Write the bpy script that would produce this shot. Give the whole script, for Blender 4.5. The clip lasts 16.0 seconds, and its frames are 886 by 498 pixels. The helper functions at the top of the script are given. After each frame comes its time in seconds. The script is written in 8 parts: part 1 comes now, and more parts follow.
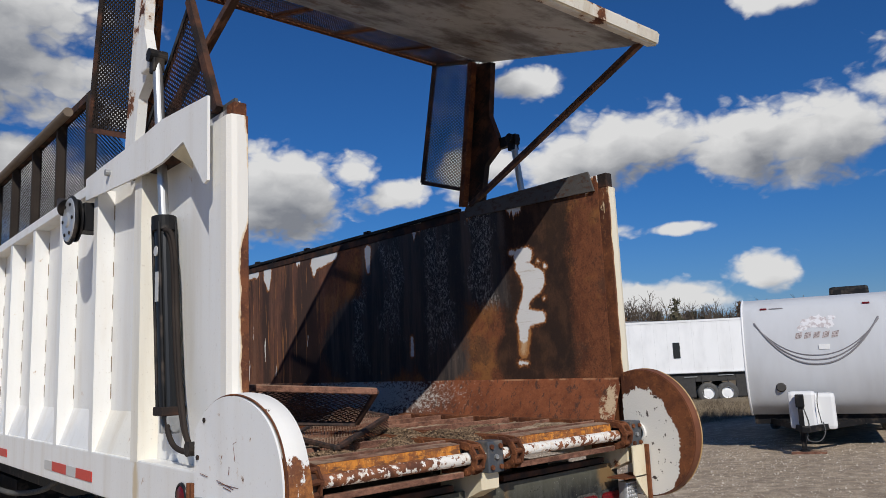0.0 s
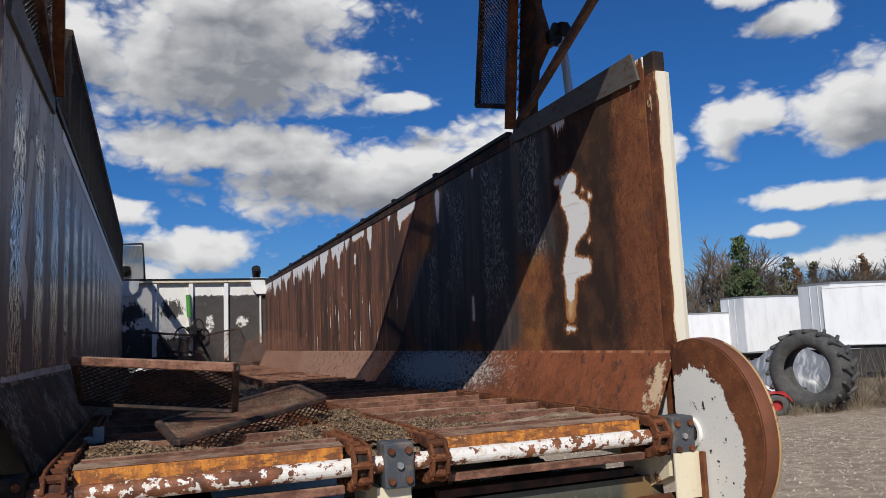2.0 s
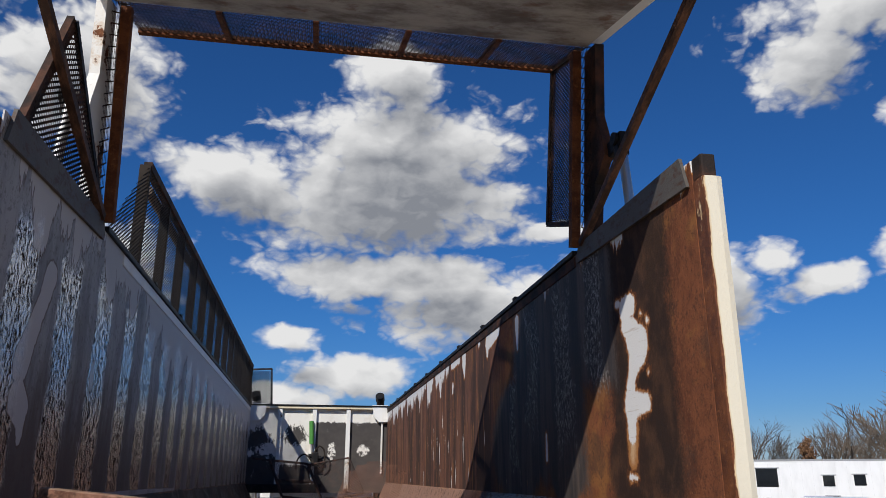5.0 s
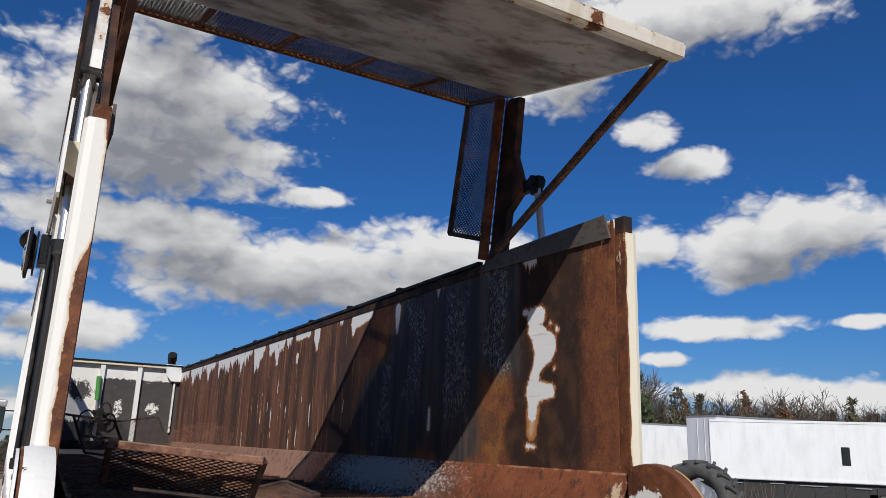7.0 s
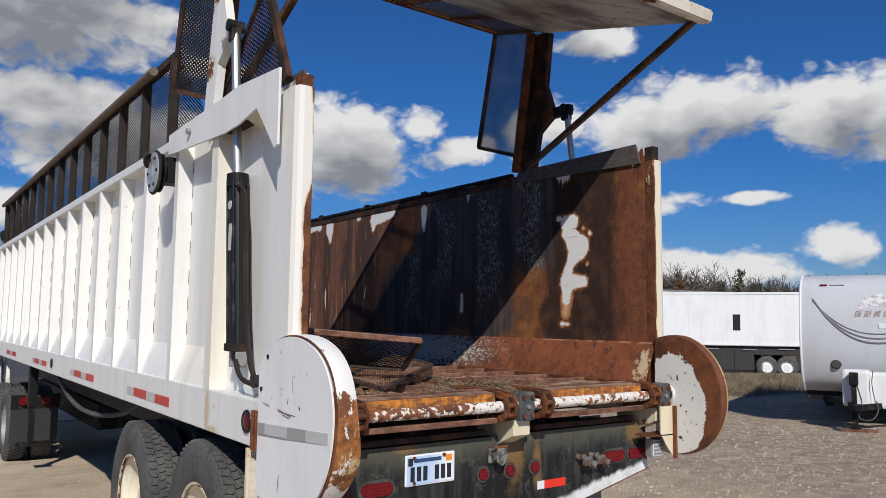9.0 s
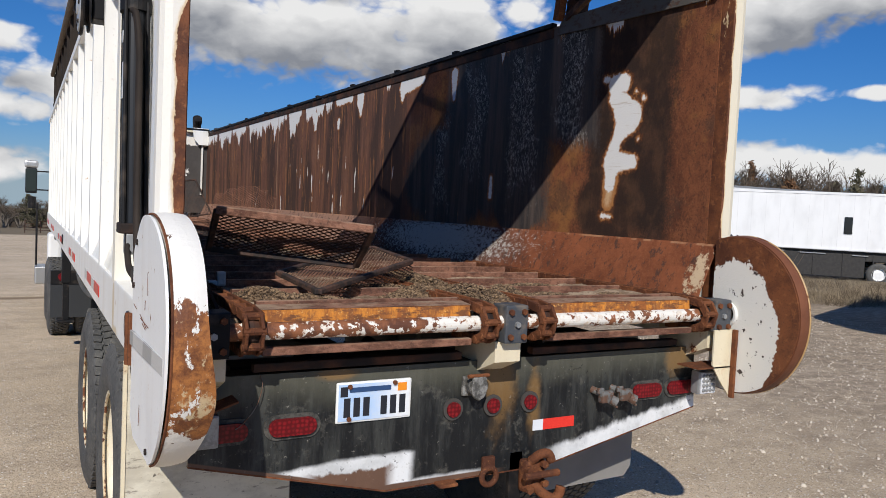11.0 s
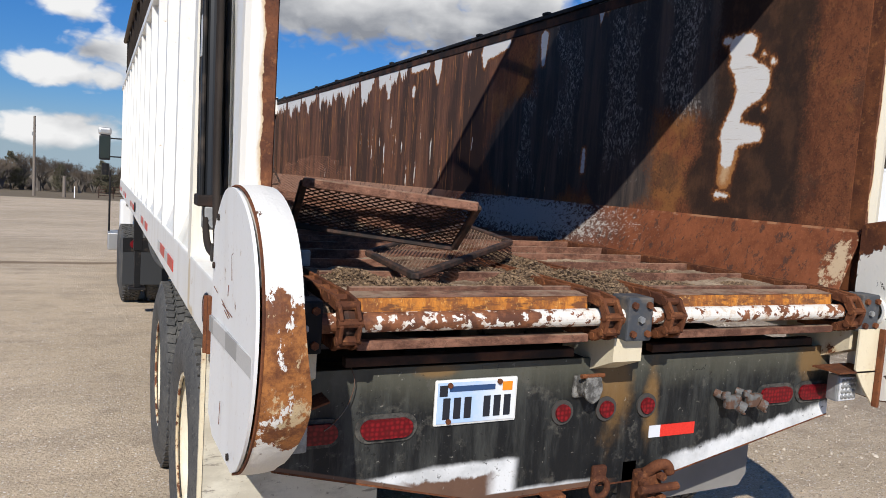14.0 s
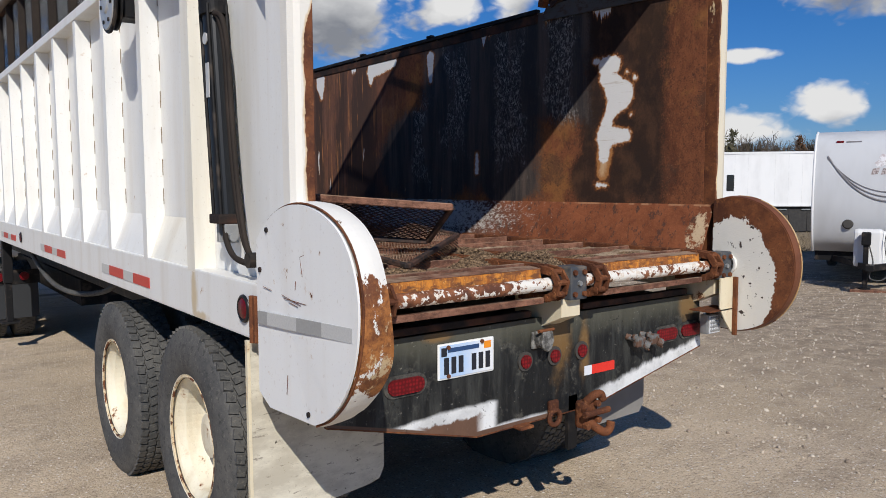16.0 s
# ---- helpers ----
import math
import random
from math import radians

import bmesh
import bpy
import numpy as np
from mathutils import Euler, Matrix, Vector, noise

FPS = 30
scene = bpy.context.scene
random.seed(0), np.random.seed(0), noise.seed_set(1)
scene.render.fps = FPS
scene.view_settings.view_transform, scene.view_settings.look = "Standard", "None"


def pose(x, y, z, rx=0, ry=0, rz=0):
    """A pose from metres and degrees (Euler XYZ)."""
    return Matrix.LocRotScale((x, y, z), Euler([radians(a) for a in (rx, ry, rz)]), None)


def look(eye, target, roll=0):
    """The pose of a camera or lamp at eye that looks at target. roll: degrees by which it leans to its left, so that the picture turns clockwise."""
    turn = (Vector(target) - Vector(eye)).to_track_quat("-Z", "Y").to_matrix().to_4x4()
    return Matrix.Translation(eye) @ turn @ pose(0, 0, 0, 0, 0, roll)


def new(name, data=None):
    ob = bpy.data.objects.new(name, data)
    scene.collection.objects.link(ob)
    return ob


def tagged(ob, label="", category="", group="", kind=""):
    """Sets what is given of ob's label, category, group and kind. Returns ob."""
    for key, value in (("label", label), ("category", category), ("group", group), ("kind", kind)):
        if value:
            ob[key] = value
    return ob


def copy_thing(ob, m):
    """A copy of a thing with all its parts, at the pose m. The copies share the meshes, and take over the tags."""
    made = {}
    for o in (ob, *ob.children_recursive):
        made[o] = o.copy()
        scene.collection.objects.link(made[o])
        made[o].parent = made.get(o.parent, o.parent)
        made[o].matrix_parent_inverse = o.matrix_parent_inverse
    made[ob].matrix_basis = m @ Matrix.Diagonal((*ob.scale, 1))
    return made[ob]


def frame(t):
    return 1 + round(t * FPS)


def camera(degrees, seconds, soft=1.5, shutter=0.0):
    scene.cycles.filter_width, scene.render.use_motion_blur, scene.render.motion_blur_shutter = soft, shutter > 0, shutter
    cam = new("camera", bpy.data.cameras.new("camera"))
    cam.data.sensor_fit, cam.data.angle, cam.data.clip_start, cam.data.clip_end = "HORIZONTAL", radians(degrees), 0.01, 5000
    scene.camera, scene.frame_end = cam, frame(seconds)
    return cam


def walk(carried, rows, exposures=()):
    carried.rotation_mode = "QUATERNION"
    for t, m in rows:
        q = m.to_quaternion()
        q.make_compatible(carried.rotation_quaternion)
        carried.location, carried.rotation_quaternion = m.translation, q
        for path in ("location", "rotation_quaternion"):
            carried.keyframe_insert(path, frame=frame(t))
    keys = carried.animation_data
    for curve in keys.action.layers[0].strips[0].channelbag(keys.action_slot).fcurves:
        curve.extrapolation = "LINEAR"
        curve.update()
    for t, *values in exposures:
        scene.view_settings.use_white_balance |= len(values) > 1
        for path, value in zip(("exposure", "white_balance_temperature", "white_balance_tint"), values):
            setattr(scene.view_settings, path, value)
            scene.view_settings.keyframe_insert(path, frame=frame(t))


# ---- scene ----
cam = camera(61.2, 16.0, soft=0.6)
METRES, EYE, TURN = 9.6, 1.78, -41.1
ROWS = [
    (0.0, 0.0, 0.0, 0.0, 0.38, 8.65, 2.51),
    (0.5, 0.0309, 0.0386, -0.0012, 3.68, 8.26, 2.3),
    (1.0, 0.0654, 0.0711, -0.0035, 7.86, 7.89, 2.36),
    (1.5, 0.0964, 0.1061, -0.0066, 13.23, 7.38, 2.39),
    (2.0, 0.1266, 0.145, -0.0052, 19.82, 6.85, 2.33),
    (2.5, 0.1544, 0.1785, -0.0047, 27.11, 6.32, 1.99),
    (3.0, 0.167, 0.2067, -0.0033, 33.86, 5.85, 1.6),
    (5.5, 0.1624, 0.1923, -0.0018, 28.4, 18.71, -1.96),
    (6.0, 0.142, 0.1588, -0.0016, 21.13, 18.47, -2.55),
    (6.5, 0.1143, 0.1283, -0.0027, 15.56, 16.3, -2.13),
    (7.0, 0.0963, 0.0853, -0.0038, 11.59, 14.7, -1.95),
    (7.5, 0.0701, 0.0509, -0.0032, 8.48, 13.6, -1.8),
    (8.0, 0.0448, 0.023, 0.0001, 6.19, 11.77, -1.47),
    (8.5, 0.0318, -0.011, 0.0004, 4.9, 8.92, -1.04),
    (9.0, 0.0097, -0.0318, -0.0016, 4.76, 5.51, -0.66),
    (11.5, 0.0612, 0.1307, -0.0036, 15.97, -4.01, -3.7),
    (12.0, 0.066, 0.1624, -0.0043, 20.62, -4.56, -4.53),
    (12.5, 0.0717, 0.1795, -0.0023, 22.79, -4.8, -4.48),
    (13.0, 0.0593, 0.1776, -0.0033, 21.78, -5.09, -4.12),
    (13.5, 0.0388, 0.1503, -0.0033, 19.18, -5.33, -3.83),
    (14.0, 0.0264, 0.1208, -0.0031, 16.55, -5.41, -3.67),
    (14.5, 0.0027, 0.0864, -0.003, 14.02, -5.18, -3.34),
    (15.0, -0.0138, 0.0552, -0.0011, 11.14, -4.69, -2.45),
    (15.5, -0.019, 0.0345, -0.0012, 7.54, -4.45, -1.12),
    (16.0, -0.0183, 0.0427, -0.0032, 3.68, -4.76, 0.2),
]

walk(cam, [(t, pose(0, 0, EYE, 0, 0, TURN) @ pose(METRES * x, METRES * y, METRES * z, 90 + pitch, roll, yaw)) for t, x, y, z, yaw, pitch, roll in ROWS],
     exposures=[(0.0, -0.18), (1.5, -0.12), (2.5, 0.0), (9.0, -0.08), (11.5, 0.12), (12.5, 0.27), (13.3, 0.27), (14.5, 0.05), (16.0, -0.05)])

# ---------------------------------------------------------------- node helpers


class Nodes:
    """Short hand for building a node tree."""

    def __init__(self, tree):
        self.tree = tree

    def put(self, socket, value):
        if isinstance(value, bpy.types.NodeSocket):
            self.tree.links.new(value, socket)
        elif value is not None:
            if socket.type == "RGBA" and len(value) == 3:
                value = (*value, 1)
            socket.default_value = value

    def node(self, kind, *values, out=0, **settings):
        n = self.tree.nodes.new(kind)
        for k, v in settings.items():
            setattr(n, k, v)
        for s, v in zip(n.inputs, values):
            self.put(s, v)
        return n.outputs[out]

    def math(self, op, a, b=None, c=None, clamp=False):
        return self.node("ShaderNodeMath", a, b, c, operation=op, use_clamp=clamp)

    def vec(self, op, a, b=None):
        n = self.tree.nodes.new("ShaderNodeVectorMath")
        n.operation = op
        self.put(n.inputs[0], a)
        if b is not None:
            self.put(n.inputs[1], b)
        return n.outputs["Value"] if op in ("DOT_PRODUCT", "LENGTH", "DISTANCE") else n.outputs[0]

    def coords(self, scale=(1, 1, 1)):
        c = self.tree.nodes.new("ShaderNodeTexCoord").outputs["Object"]
        return self.vec("MULTIPLY", c, scale) if scale != (1, 1, 1) else c

    def noise(self, co, scale, detail=4.0, rough=0.55, dist=0.0):
        n = self.tree.nodes.new("ShaderNodeTexNoise")
        self.put(n.inputs["Vector"], co)
        n.inputs["Scale"].default_value, n.inputs["Detail"].default_value = scale, detail
        n.inputs["Roughness"].default_value, n.inputs["Distortion"].default_value = rough, dist
        return n.outputs[0]

    def ramp(self, v, lo, hi, a=0.0, b=1.0):
        n = self.tree.nodes.new("ShaderNodeMapRange")
        n.interpolation_type = "SMOOTHSTEP"
        for s, x in zip(n.inputs, (v, lo, hi, a, b)):
            self.put(s, x)
        return n.outputs[0]

    def mix(self, f, a, b):
        n = self.tree.nodes.new("ShaderNodeMix")
        n.data_type = "RGBA"
        self.put(n.inputs[0], f)
        self.put(n.inputs[6], a)
        self.put(n.inputs[7], b)
        return n.outputs[2]

    def split(self, v):
        n = self.tree.nodes.new("ShaderNodeSeparateXYZ")
        self.put(n.inputs[0], v)
        return n.outputs

    def join(self, x, y, z):
        n = self.tree.nodes.new("ShaderNodeCombineXYZ")
        for s, v in zip(n.inputs, (x, y, z)):
            self.put(s, v)
        return n.outputs[0]

    def blob(self, u, v, cu, cv, ru, rv):
        """One inside an ellipse, falling to zero at twice its size."""
        a = self.math("DIVIDE", self.math("SUBTRACT", u, cu), ru)
        b = self.math("DIVIDE", self.math("SUBTRACT", v, cv), rv)
        r = self.math("SQRT", self.math("ADD", self.math("MULTIPLY", a, a), self.math("MULTIPLY", b, b)))
        return self.math("SUBTRACT", 1.0, r)

    def most(self, values):
        out = values[0]
        for v in values[1:]:
            out = self.math("MAXIMUM", out, v)
        return out


def material(name, make, rough=0.7, metal=0.0, bump=0.0, bump_scale=80.0, spec=0.3, deep=0.01):
    """make(nodes) gives the colour, or colour, roughness, gloss and metal."""
    m = bpy.data.materials.new(name)
    m.use_nodes = True
    k = Nodes(m.node_tree)
    b = m.node_tree.nodes["Principled BSDF"]
    got = make(k)
    got = got if isinstance(got, tuple) and isinstance(got[0], (bpy.types.NodeSocket, tuple)) else (got,)
    k.put(b.inputs["Base Color"], got[0])
    k.put(b.inputs["Roughness"], got[1] if len(got) > 1 else rough)
    k.put(b.inputs["Metallic"], got[3] if len(got) > 3 else metal)
    k.put(b.inputs["Specular IOR Level"], got[2] if len(got) > 2 else spec)
    if bump:
        n = m.node_tree.nodes.new("ShaderNodeBump")
        n.inputs["Strength"].default_value, n.inputs["Distance"].default_value = bump, deep
        k.put(n.inputs["Height"], k.noise(k.coords(), bump_scale, 5.0, 0.65))
        k.put(b.inputs["Normal"], n.outputs[0])
    return m


# ---------------------------------------------------------------- sun and sky

SUN_WAY = Vector((0.588, 1.0, -0.90)).normalized()
sun = new("sun", bpy.data.lights.new("sun", "SUN"))
sun.data.energy, sun.data.angle, sun.data.color = 4.35, radians(0.55), (1.0, 0.955, 0.89)
sun.matrix_world = look((-20, -34, 31), Vector((-20, -34, 31)) + SUN_WAY)

world = bpy.data.worlds.new("sky")
scene.world = world
world.use_nodes = True
k = Nodes(world.node_tree)
background = world.node_tree.nodes["Background"]
sky = world.node_tree.nodes.new("ShaderNodeTexSky")
sky.sky_type, sky.sun_disc = "NISHITA", False
sky.sun_elevation = math.asin(-SUN_WAY.z)
sky.sun_rotation = math.atan2(-SUN_WAY.x, -SUN_WAY.y)
sky.air_density, sky.dust_density, sky.ozone_density = 1.0, 0.3, 2.0

# drifting cumulus: azimuth from +y towards +x, elevation, half width, half height, in degrees
CUMULUS = [
    (6.3, 29.6, 4.4, 2.7), (6.6, 23.6, 9.6, 4.8), (4.5, 20.6, 12.5, 4.2), (-7, 21.5, 6, 2.6), (8.9, 14.5, 6.2, 2.0), (16.1, 12.3, 12.5, 3.1),
    (18.8, 18.0, 2.7, 0.7), (3.4, 7.1, 4.8, 1.7), (47.6, 30.8, 12, 2.6), (38.8, 27.4, 4.2, 2.6), (45.1, 23, 2.5, 1.2), (47.8, 20.6, 3.2, 1.3),
    (44.8, 15, 2.7, 1.5), (51.8, 14.6, 5.2, 3.0), (56.0, 15.6, 6.0, 2.4), (42.6, 14.3, 1.7, 2.4), (49.5, 8.8, 5.4, 0.9),
    (45.5, 6.6, 2.1, 0.6), (50, 4.4, 5.7, 1.2), (28, 13, 6.8, 3.6), (34.2, 14.7, 2, 1.3), (37.8, 13.1, 2.2, 1.2), (64.2, 14.7, 3.8, 2.9),
    (68.5, 14, 5, 3), (59.1, 9, 2, 0.5), (64.5, 5.4, 2.4, 1.2), (56.4, 3.9, 5.9, 1.2), (67.5, 24, 3.4, 1.2),
    (2.8, 14.6, 7.8, 1.8), (-2, 9.8, 2.4, 1.0), (-2.2, 5.5, 3.9, 1.1), (-2.6, 1.6, 4.4, 1.2), (19.1, 18.2, 1.1, 0.6), (23.5, 12.0, 4.5, 3.2),
    (-20, 14, 9, 4), (80, 17, 8, 4), (95, 10, 10, 4), (-19, 27, 6, 5),
]
tree = bpy.data.node_groups.new("cloud_density", "ShaderNodeTree")
for n in ("azimuth", "elevation"):
    tree.interface.new_socket(n, in_out="INPUT", socket_type="NodeSocketFloat")
for n in ("density", "body", "heap"):
    tree.interface.new_socket(n, in_out="OUTPUT", socket_type="NodeSocketFloat")
c = Nodes(tree)
ends = tree.nodes.new("NodeGroupInput").outputs
az, el = ends[0], ends[1]
flat = c.join(c.math("MULTIPLY", az, 0.1), c.math("MULTIPLY", el, 0.16), 0.0)
warp = c.vec("MULTIPLY", c.vec("SUBTRACT", c.tree.nodes.new("ShaderNodeTexNoise").outputs["Color"], (0.5, 0.5, 0.5)), (0.35, 0.35, 0.0))
noise_in = warp.node.inputs[0].links[0].from_node.inputs[0].links[0].from_node
noise_in.inputs["Scale"].default_value, noise_in.inputs["Detail"].default_value = 4.0, 4.0
c.put(noise_in.inputs["Vector"], flat)
bent_flat = c.vec("ADD", flat, warp)


def puffs(scale, round_off=0.25):
    """Round heaped swellings."""
    n = tree.nodes.new("ShaderNodeTexVoronoi")
    n.feature, n.voronoi_dimensions = "SMOOTH_F1", "2D"
    n.inputs["Scale"].default_value = scale
    n.inputs["Smoothness"].default_value = round_off
    c.put(n.inputs["Vector"], bent_flat)
    return c.math("SUBTRACT", 0.5, n.outputs["Distance"])


wide = c.noise(flat, 0.45, 3.0, 0.5)
shape = c.math("MULTIPLY", c.most([c.blob(az, el, *q) for q in CUMULUS]), 1.3)
shape = c.math("MAXIMUM", shape, c.math("MULTIPLY_ADD", wide, 3.0, -2.55))
shape = c.math("ADD", c.math("MAXIMUM", shape, -0.8), c.math("MULTIPLY_ADD", c.noise(flat, 1.6, 2.0), 0.7, -0.35))
fine = c.math("ADD", c.math("MULTIPLY", puffs(1.9), 0.55), c.math("ADD", c.math("MULTIPLY", puffs(4.8), 0.50), c.math("MULTIPLY", puffs(12.0), 0.30)))
fine = c.math("ADD", fine, c.math("MULTIPLY_ADD", c.noise(flat, 3.2, 7.0, 0.55), 0.85, -0.44))
full = c.math("ADD", shape, fine)
heap = c.math("ADD", c.math("MULTIPLY", shape, 0.7), c.math("ADD", c.math("MULTIPLY", puffs(1.9, 0.6), 0.60), c.math("MULTIPLY", puffs(4.8, 0.6), 0.55)))
heap = c.math("ADD", heap, c.math("MULTIPLY", c.noise(bent_flat, 5.0, 4.0, 0.55), 0.8))
exits = tree.nodes.new("NodeGroupOutput").inputs
tree.links.new(full, exits[0])
tree.links.new(shape, exits[1])
tree.links.new(heap, exits[2])

way = k.split(k.vec("NORMALIZE", world.node_tree.nodes.new("ShaderNodeTexCoord").outputs["Generated"]))
azimuth = k.math("MULTIPLY", k.math("ARCTAN2", way[0], way[1]), 57.2958)
elevation = k.math("MULTIPLY", k.math("ARCSINE", way[2]), 57.2958)


def density(a, e):
    n = world.node_tree.nodes.new("ShaderNodeGroup")
    n.node_tree = tree
    k.put(n.inputs[0], a)
    k.put(n.inputs[1], e)
    return n.outputs


here, body, swell = density(azimuth, elevation)
over = density(k.math("ADD", azimuth, -0.7), k.math("ADD", elevation, 1.1))[2]
higher = density(k.math("ADD", azimuth, -1.2), k.math("ADD", elevation, 2.8))[1]
cover = k.ramp(here, -0.16, 0.55)
cover = k.math("MULTIPLY", cover, k.ramp(elevation, -0.5, 1.0))
relief = k.math("MULTIPLY", k.math("SUBTRACT", over, swell), 0.42)
base = k.ramp(k.math("ADD", k.math("MULTIPLY", higher, 0.8), k.math("MULTIPLY", body, 0.35)), -0.55, 1.35, 0, 0.98)
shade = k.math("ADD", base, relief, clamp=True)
cloud = k.mix(shade, (15.6, 15.6, 15.6), (4.7, 5.0, 5.7))
tint = world.node_tree.nodes.new("ShaderNodeMix")
tint.data_type, tint.blend_type = "RGBA", "MULTIPLY"
tint.inputs[0].default_value = 1.0
k.put(sky.inputs["Vector"], k.join(way[0], way[1], k.math("MAXIMUM", way[2], 0.012)))
k.put(tint.inputs[6], sky.outputs[0])
haze = k.ramp(elevation, 14.0, -2.0)
k.put(tint.inputs[7], k.mix(k.ramp(elevation, 5.0, -0.5), k.mix(haze, (0.30, 0.85, 1.60), (0.56, 0.86, 1.42)), (0.74, 1.00, 1.62)))
k.put(background.inputs["Color"], k.mix(cover, tint.outputs[2], cloud))
background.inputs["Strength"].default_value = 0.051

# ---------------------------------------------------------------- materials


def rust_colour(k, co=None, scale=6.0):
    co = co or k.coords()
    a = k.noise(co, scale, 6.0, 0.65)
    b = k.noise(co, scale * 6, 5.0, 0.7)
    c = k.mix(k.ramp(a, 0.35, 0.65), (0.075, 0.028, 0.016), (0.19, 0.068, 0.028))
    c = k.mix(k.ramp(b, 0.52, 0.75, 0, 0.8), c, (0.32, 0.13, 0.05))
    return k.mix(k.ramp(k.noise(co, 170, 3, 0.7), 0.55, 0.70, 0, 0.7), c, (0.035, 0.018, 0.012))


def chipped(base, amount, scale=5.0, dirt=0.35):
    """Paint with rust showing where it has flaked, and grime that runs down."""
    def make(k):
        co = k.coords()
        run = k.noise(k.coords((7, 7, 0.7)), 1.0, 5.0, 0.6)
        tone = k.mix(k.ramp(run, 0.42, 0.78, 0, dirt), base, tuple(x * y for x, y in zip(base, (0.66, 0.56, 0.42))))
        tone = k.mix(k.ramp(k.noise(co, 60, 3), 0.62, 0.75, 0, 0.25), tone, (0.35, 0.27, 0.2))
        flake = k.noise(co, scale, 8.0, 0.68)
        mask = k.ramp(flake, 0.75 - amount, 0.77 - amount)
        halo = k.ramp(flake, 0.69 - amount, 0.77 - amount, 0, 0.55)
        tone = k.mix(halo, tone, (0.50, 0.31, 0.15))
        speck = k.ramp(k.noise(co, 150, 2, 0.6), 0.66, 0.72, 0, 0.5 * dirt)
        tone = k.mix(speck, tone, (0.22, 0.15, 0.10))
        return k.mix(mask, tone, rust_colour(k, co)), k.math("MULTIPLY_ADD", mask, 0.4, 0.42)
    return make


WHITE = (0.76, 0.755, 0.725)
white_paint = material("white_paint", chipped(WHITE, 0.03, 9.0, 0.26), bump=0.06, bump_scale=30)
worn_white = material("worn_white", chipped(WHITE, 0.16, 4.0, 0.5), bump=0.15)
cream_paint = material("cream_paint", chipped((0.70, 0.62, 0.45), 0.12, 5.0, 0.5), bump=0.15)
rust = material("rust", lambda k: rust_colour(k), rough=0.85, bump=0.4, spec=0.2)
dark_rust = material("dark_rust", lambda k: k.mix(k.ramp(k.noise(k.coords(), 7, 6), 0.4, 0.68), (0.022, 0.016, 0.014), (0.10, 0.042, 0.024)), rough=0.8, bump=0.3, spec=0.25)
def orange_make(k):
    c = k.mix(k.ramp(k.noise(k.coords((9, 2, 2.5)), 2.5, 6, 0.7), 0.40, 0.62), (0.60, 0.23, 0.035), (0.30, 0.10, 0.025))
    c = k.mix(k.ramp(k.noise(k.coords((3, 3, 9)), 4, 6, 0.7), 0.48, 0.60, 0, 0.9), c, (0.125, 0.050, 0.025))
    c = k.mix(k.ramp(k.noise(k.coords((6, 3, 3)), 3, 6, 0.75), 0.50, 0.60, 0, 0.7), c, (0.20, 0.075, 0.028))
    return k.mix(k.ramp(k.noise(k.coords(), 70, 4, 0.7), 0.58, 0.68, 0, 0.6), c, (0.72, 0.42, 0.14))


orange_rust = material("orange_rust", orange_make, rough=0.75, bump=0.3)
black_steel = material("black_steel", lambda k: k.mix(k.ramp(k.noise(k.coords(), 9, 5), 0.5, 0.7), (0.011, 0.011, 0.012), (0.052, 0.042, 0.035)), rough=0.55, bump=0.1, spec=0.15)
black_paint = material("black_paint", lambda k: (0.012, 0.013, 0.015), rough=0.35)
chrome = material("chrome", lambda k: (0.50, 0.50, 0.49), rough=0.42, metal=0.85)
grey_metal = material("grey_metal", lambda k: k.mix(k.noise(k.coords(), 30, 5), (0.20, 0.21, 0.22), (0.42, 0.42, 0.41)), rough=0.5, metal=0.4, bump=0.2)


screen_black = material("screen_black", lambda k: k.mix(k.noise(k.coords(), 5, 4), (0.012, 0.011, 0.011), (0.055, 0.042, 0.034)), rough=0.7, spec=0.1)


def cast_make(k):
    co = k.coords()
    c = k.mix(k.noise(co, 30, 5), (0.09, 0.09, 0.09), (0.24, 0.235, 0.22))
    return k.mix(k.ramp(k.noise(co, 22, 6, 0.7), 0.46, 0.54, 0, 0.85), c, (0.13, 0.062, 0.036))


cast_metal = material("cast_metal", cast_make, rough=0.6, metal=0.2, bump=0.3)


def rubber_make(k):
    co = k.coords()
    c = k.mix(k.ramp(k.noise(co, 3.5, 7, 0.75), 0.38, 0.66), (0.062, 0.062, 0.061), (0.105, 0.101, 0.093))
    c = k.mix(k.ramp(k.noise(co, 60, 5, 0.75), 0.55, 0.66, 0, 0.5), c, (0.19, 0.175, 0.15))
    return k.mix(k.ramp(k.noise(co, 34, 5, 0.75), 0.46, 0.38, 0, 0.6), c, (0.026, 0.026, 0.027))


rubber = material("rubber", rubber_make, rough=0.75, bump=0.2, bump_scale=60)

# ---------------------------------------------------------------- mesh helpers


def box(bm, x0, x1, y0, y1, z0, z1, bevel=0.0):
    made = bmesh.ops.create_cube(bm, size=1, matrix=Matrix.LocRotScale(((x0 + x1) / 2, (y0 + y1) / 2, (z0 + z1) / 2), None, (abs(x1 - x0), abs(y1 - y0), abs(z1 - z0))))
    if bevel:
        edges = list({e for v in made["verts"] for e in v.link_edges})
        bmesh.ops.bevel(bm, geom=edges, offset=bevel, segments=2, affect="EDGES", profile=0.6)
    return bm


